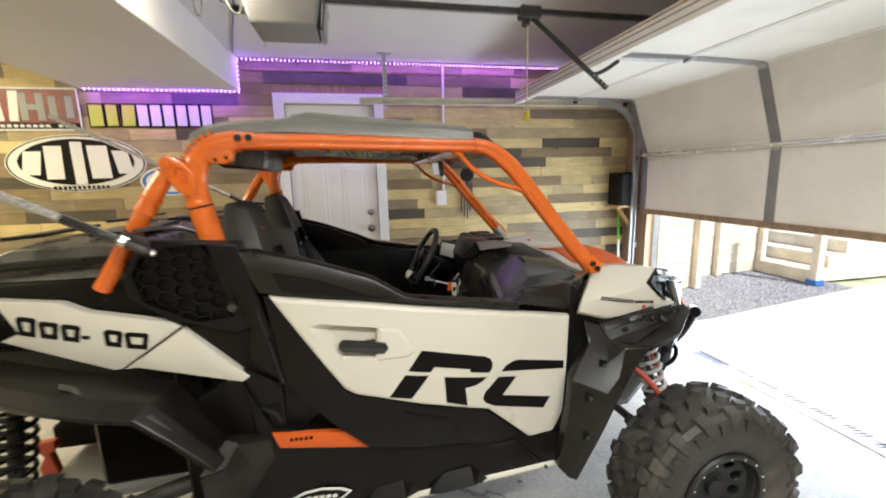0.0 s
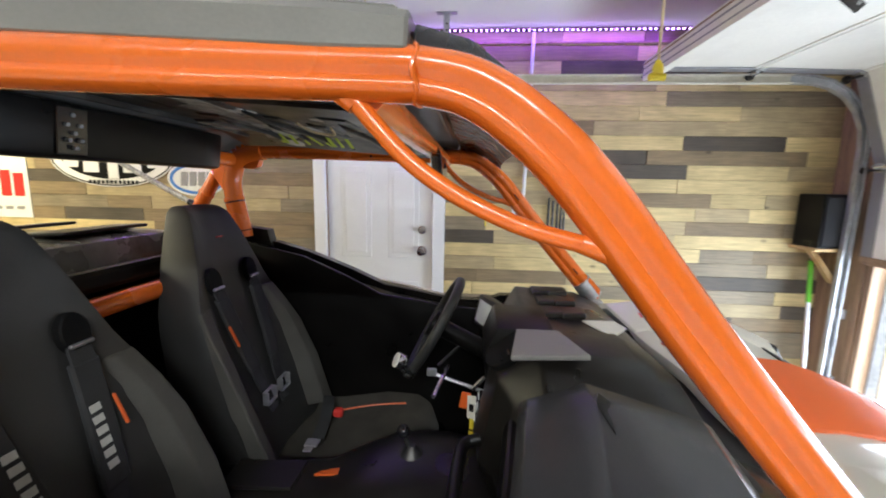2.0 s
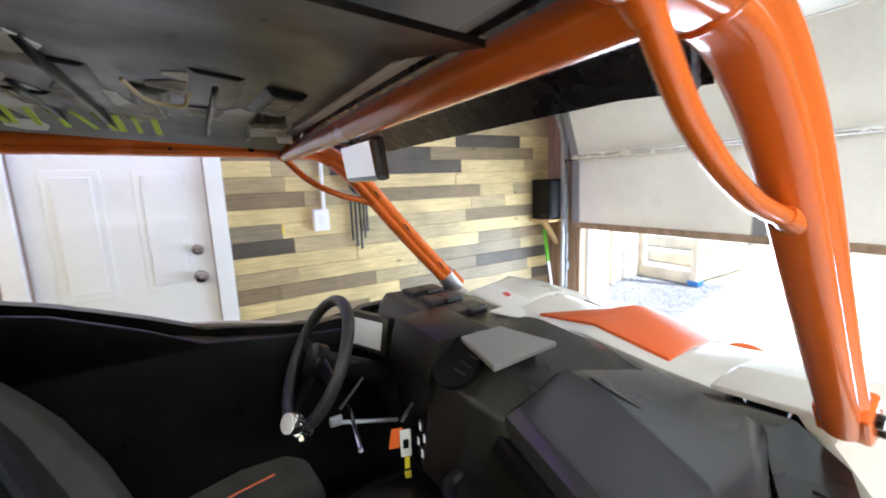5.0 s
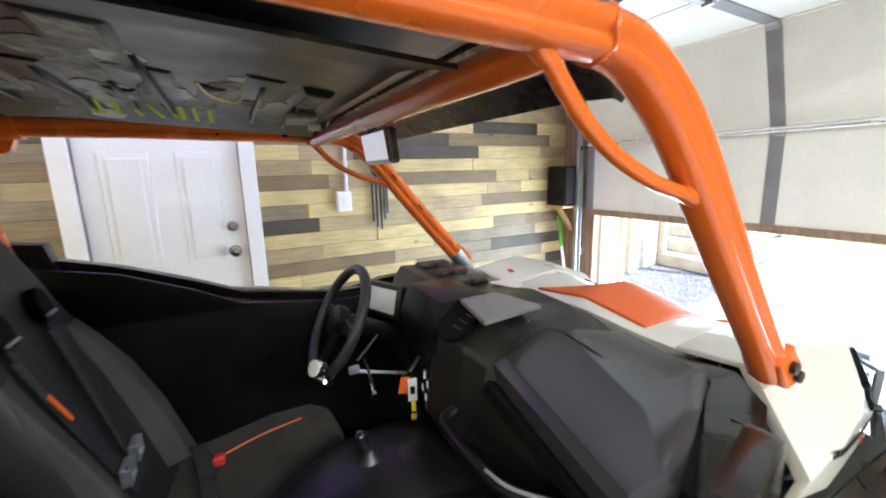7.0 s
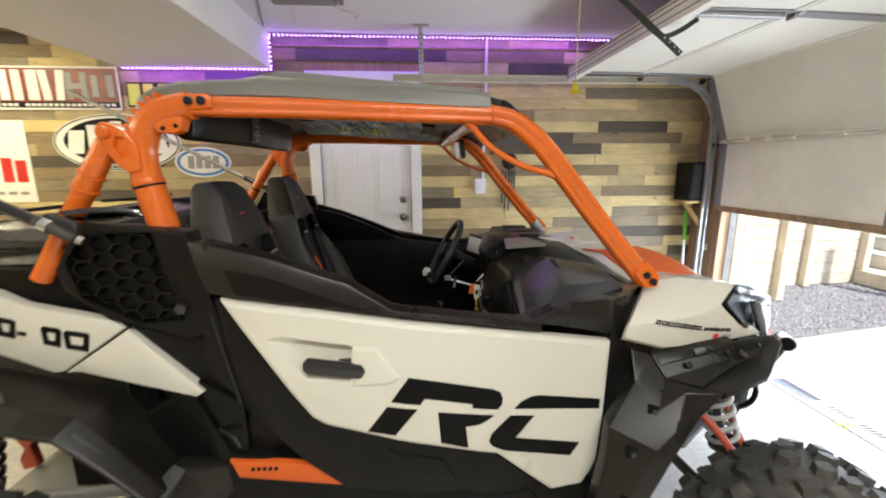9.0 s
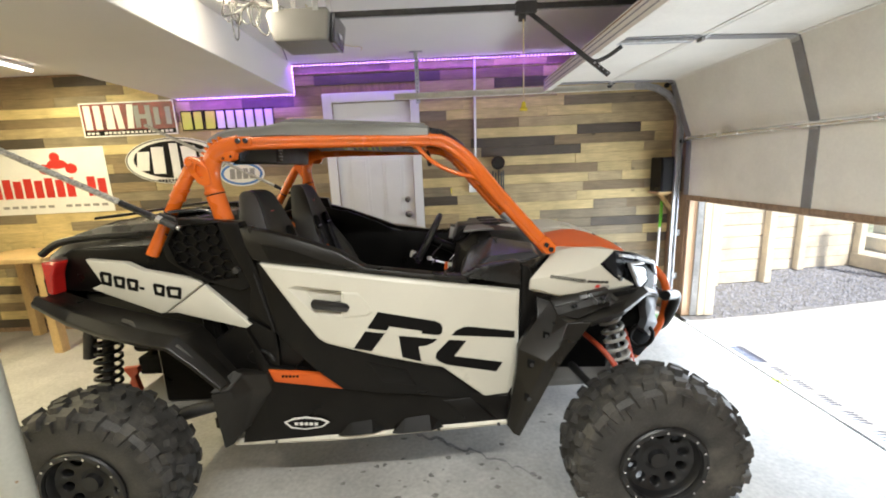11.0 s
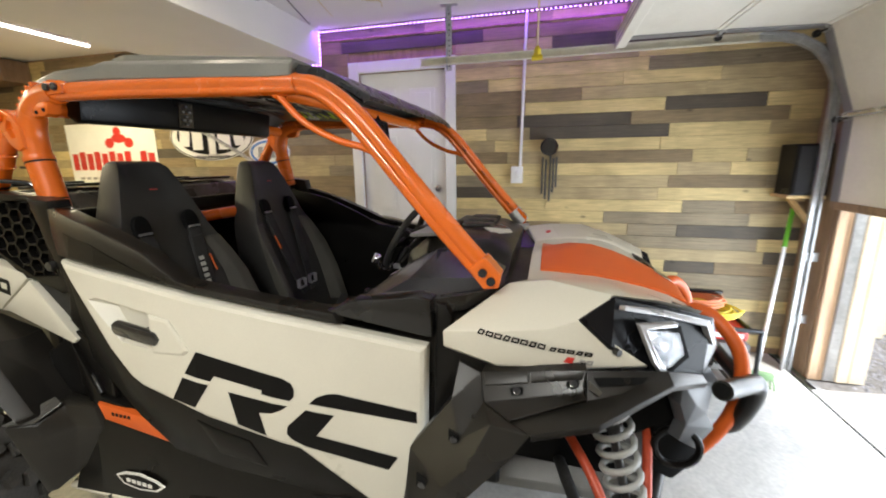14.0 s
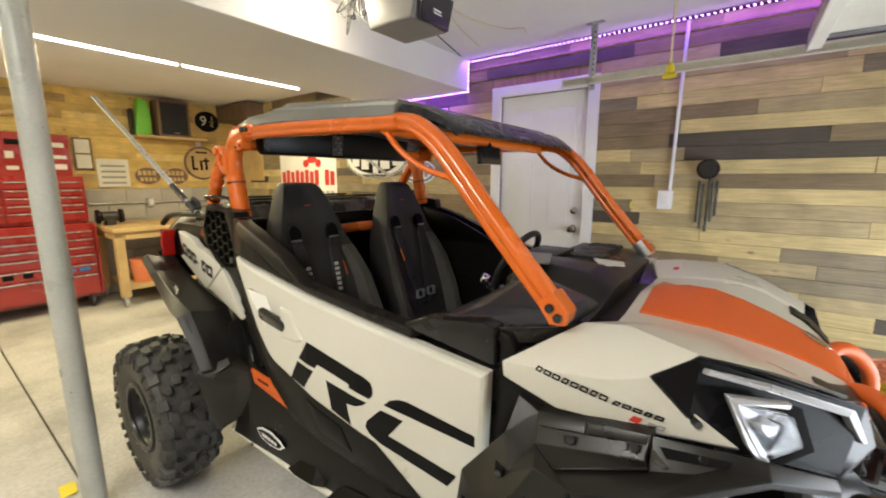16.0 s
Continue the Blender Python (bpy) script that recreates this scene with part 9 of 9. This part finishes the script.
pod = part("gauge_pod", slab(quad(0.088, 0.056, -0.045), tuple(pn * 0.045), 0.010, 2), M["graphite"], car, "graphite instrument pod", 35)
part("display", slab(quad(0.068, 0.040, 0.0005), tuple(pn * 0.0015), 0.0005, 1), M["screen"], pod, "pale display")
part("pod_stem", rod(pc - pn * 0.03 - pu * 0.04, (0.92, 2.66, 1.02), 0.03, 12), M["black"], pod, smooth=40)
for k in (0, 1):
    for j in (0, 1, 2):
        part("dash_bump", slab([(1.0 + 0.05 * k, 2.40 + 0.12 * j, 1.172), (1.07 + 0.05 * k, 2.42 + 0.12 * j, 1.170), (1.08 + 0.05 * k, 2.50 + 0.12 * j, 1.166), (1.0 + 0.05 * k, 2.49 + 0.12 * j, 1.170)], (0, 0, 0.022), 0.010, 2), M["graphite"], car)
part("dash_decal", slab([(1.10, 2.39, 1.178), (1.20, 2.43, 1.166), (1.215, 2.38, 1.164), (1.15, 2.29, 1.172)], (0, 0, 0.004)), M["paper"], car, "pale caution label")
# steering
wc, wu = Vector((0.680, 2.588, 1.080)), Vector((0.48, 0, 0.877))
ws = Vector((0, 1, 0))
sw = part("steering_wheel", tube([wc + 0.165 * (math.cos(2 * math.pi * k / 36) * ws + math.sin(2 * math.pi * k / 36) * wu) for k in range(37)], 0.0155, 10, caps=False), M["vinyl"], car, "black steering wheel", 60)
axis = ws.cross(wu)
for d, e in ((ws, wu), (-ws, wu), (-wu, ws)):
    part("spoke", slab([tuple(wc + d * 0.03 + e * 0.022), tuple(wc + d * 0.155 + e * 0.012), tuple(wc + d * 0.155 - e * 0.012), tuple(wc + d * 0.03 - e * 0.022)], tuple(axis * 0.012), 0.003, 1), M["black"], sw)
part("hub", disc(wc, axis, 0.045, 0.035, 20, 0.006), M["black"], sw, smooth=40)
part("column", rod(wc, (0.93, 2.588, 0.96), 0.03, 14), M["black"], car, smooth=40)
part("spinner_knob", merge(disc((0.588, 2.448, 1.008), (-0.8, -0.3, 0.4), 0.024, 0.03, 18, 0.008), rod((0.595, 2.45, 0.985), (0.615, 2.47, 0.965), 0.012, 10), tube(curve_points([(0.60, 2.44, 0.97), (0.62, 2.46, 0.955), (0.635, 2.49, 0.96)]), 0.007, 8)), M["chrome"], sw, "chrome spinner knob", 40)
part("knob_cap", disc((0.577, 2.444, 1.0135), (-0.8, -0.3, 0.4), 0.0225, 0.012, 18, 0.004), M["paper"], sw, "off-white spinner knob cap", smooth=40)
part("stalk", rod((0.73, 2.50, 0.975), (0.70, 2.33, 0.965), 0.006, 8), M["chrome"], car)
kw, kn = Vector((0.957, -0.29, 0)), Vector((0.29, 0.957, 0))
def tag_plate(u0, u1, z0, z1, lean=0.0, off=0.0):
    c = Vector((0.805, 2.327, 0)) + kn * off
    return slab([tuple(c + kw * (u0 + lean) + Vector((0, 0, z0))), tuple(c + kw * (u1 + lean) + Vector((0, 0, z0))), tuple(c + kw * u1 + Vector((0, 0, z1))), tuple(c + kw * u0 + Vector((0, 0, z1)))], tuple(kn * 0.004), 0.001, 1)
keys = part("key_fob", tag_plate(-0.012, 0.013, 0.908, 0.975), M["paper"], car, "pale printed key tag")
part("tag_print", tag_plate(-0.006, 0.007, 0.930, 0.952, 0.0, -0.002), M["decal_black"], keys)
part("orange_tag", tag_plate(-0.030, -0.004, 0.930, 0.978, -0.008, 0.006), M["orange_panel"], keys)
part("lanyard", merge(tag_plate(-0.004, 0.008, 0.872, 0.907), tag_plate(-0.006, 0.010, 0.852, 0.874)), M["yellow"], keys)
part("lanyard_stripe", tag_plate(-0.006, 0.010, 0.872, 0.878, 0.0, -0.001), M["decal_black"], keys)
part("key", rod((0.806, 2.345, 0.985), (0.84, 2.35, 1.02), 0.006, 8), M["chrome"], keys)
# console between the seats
part("console", bev(loft([[(x, CY - w, 0.47), (x, CY - w * 0.9, z), (x, CY - w * 0.5, z + 0.02), (x, CY + w * 0.5, z + 0.02), (x, CY + w * 0.9, z), (x, CY + w, 0.47)] for x, w, z in ((-0.05, 0.11, 0.70), (0.25, 0.105, 0.74), (0.42, 0.115, 0.755), (0.50, 0.135, 0.79), (0.60, 0.155, 0.828), (0.74, 0.165, 0.835), (0.85, 0.17, 0.81), (0.95, 0.17, 0.80))]), 0.014, 2, 25), M["graphite"], car, "black centre console", 35)
part("console_edge", slab([(0.395, CY - 0.002, 0.772), (0.405, CY + 0.012, 0.772), (0.505, CY + 0.020, 0.795), (0.500, CY - 0.022, 0.795)], (0, 0, 0.008), 0.003, 1), M["orange_panel"], car, "orange console accent")
part("console_tray", slab([(0.16, CY - 0.055, 0.757), (0.36, CY - 0.055, 0.768), (0.36, CY + 0.055, 0.768), (0.16, CY + 0.055, 0.757)], (0, 0, 0.010), 0.004, 1), M["graphite"], car)
lever = part("shift_lever", merge(tube(curve_points([(0.655, CY + 0.01, 0.845), (0.645, CY + 0.008, 0.875), (0.635, CY + 0.004, 0.91)]), 0.006, 8), loft([[(0.655 + r * math.cos(a), CY + 0.01 + r * math.sin(a), z) for a in (2 * math.pi * k / 10 for k in range(10))] for r, z in ((0.034, 0.845), (0.024, 0.860), (0.010, 0.876))])), M["dark_steel"], car, smooth=40)
bm = bmesh.new()
bmesh.ops.create_uvsphere(bm, u_segments=14, v_segments=8, radius=0.017)
part("lever_knob", moved(bm, Matrix.Translation((0.634, CY + 0.003, 0.918))), M["gloss_black"], lever, smooth=60)
# far and near door inner skins
both("door_lining", lambda: merge(slab([(-0.09, 1.640, 1.305), (0.128, 1.630, 1.252), (0.30, 1.625, 1.178), (0.433, 1.625, 1.110), (0.70, 1.635, 1.076), (0.95, 1.655, 1.066), (1.12, 1.67, 1.10), (1.12, 1.67, 0.50), (-0.09, 1.64, 0.50)], (0, 0.02, 0), 0.006)), M["black"], "black inner door skin", 35)

# whip aerials
def whip(sgn):
    fl = (lambda p: p) if sgn > 0 else (lambda p: (p[0], 2 * CY - p[1], p[2]))
    b0, b1 = Vector((-0.262, 1.53, 1.366)), Vector((-1.28, 1.512, 1.905))
    at = lambda t: fl(tuple(b0 + (b1 - b0) * t))
    mt = part("aerial_mount", merge(rod(at(-0.03), at(0.045), 0.013, 12), rod(at(-0.045), at(-0.03), 0.006, 8), slab([fl((-0.30, 1.545, 1.372)), fl((-0.24, 1.545, 1.35)), fl((-0.24, 1.56, 1.35)), fl((-0.30, 1.56, 1.372))], (0, 0, 0.035), 0.003, 1)), M["dark_steel"], car, "dark quick-release mount", 40)
    part("aerial_grip", rod(at(0.045), at(0.155), 0.013, 12), M["gloss_black"], mt, smooth=40)
    part("mount_collar", rod(at(0.018), at(0.034), 0.0155, 14), M["chrome"], mt, "chrome collar", 40)
    part("mount_foot", rod(at(-0.045), at(-0.034), 0.010, 10), M["chrome"], mt, "chrome foot", 40)
    n = 90
    u, v = Vector((0, 1, 0)), Vector((0.47, 0, 0.88))
    part("aerial_whip", merge(rod(at(0.155), at(1.0), 0.0105, 10)), M["braid"], mt, "braided light whip", 40)
    part("whip_wrap", merge(*[tube([fl(tuple(b0 + (b1 - b0) * (0.16 + 0.84 * i / n) + 0.0115 * (math.cos(i * 0.9 + ph) * u + math.sin(i * 0.9 + ph) * v))) for i in range(n + 1)], 0.0014, 4) for ph in (0, 3.1)]), M["steel"], mt)
whip(1)
whip(-1)

# ---- boards and blocks of the walls, last ----
build_cladding()
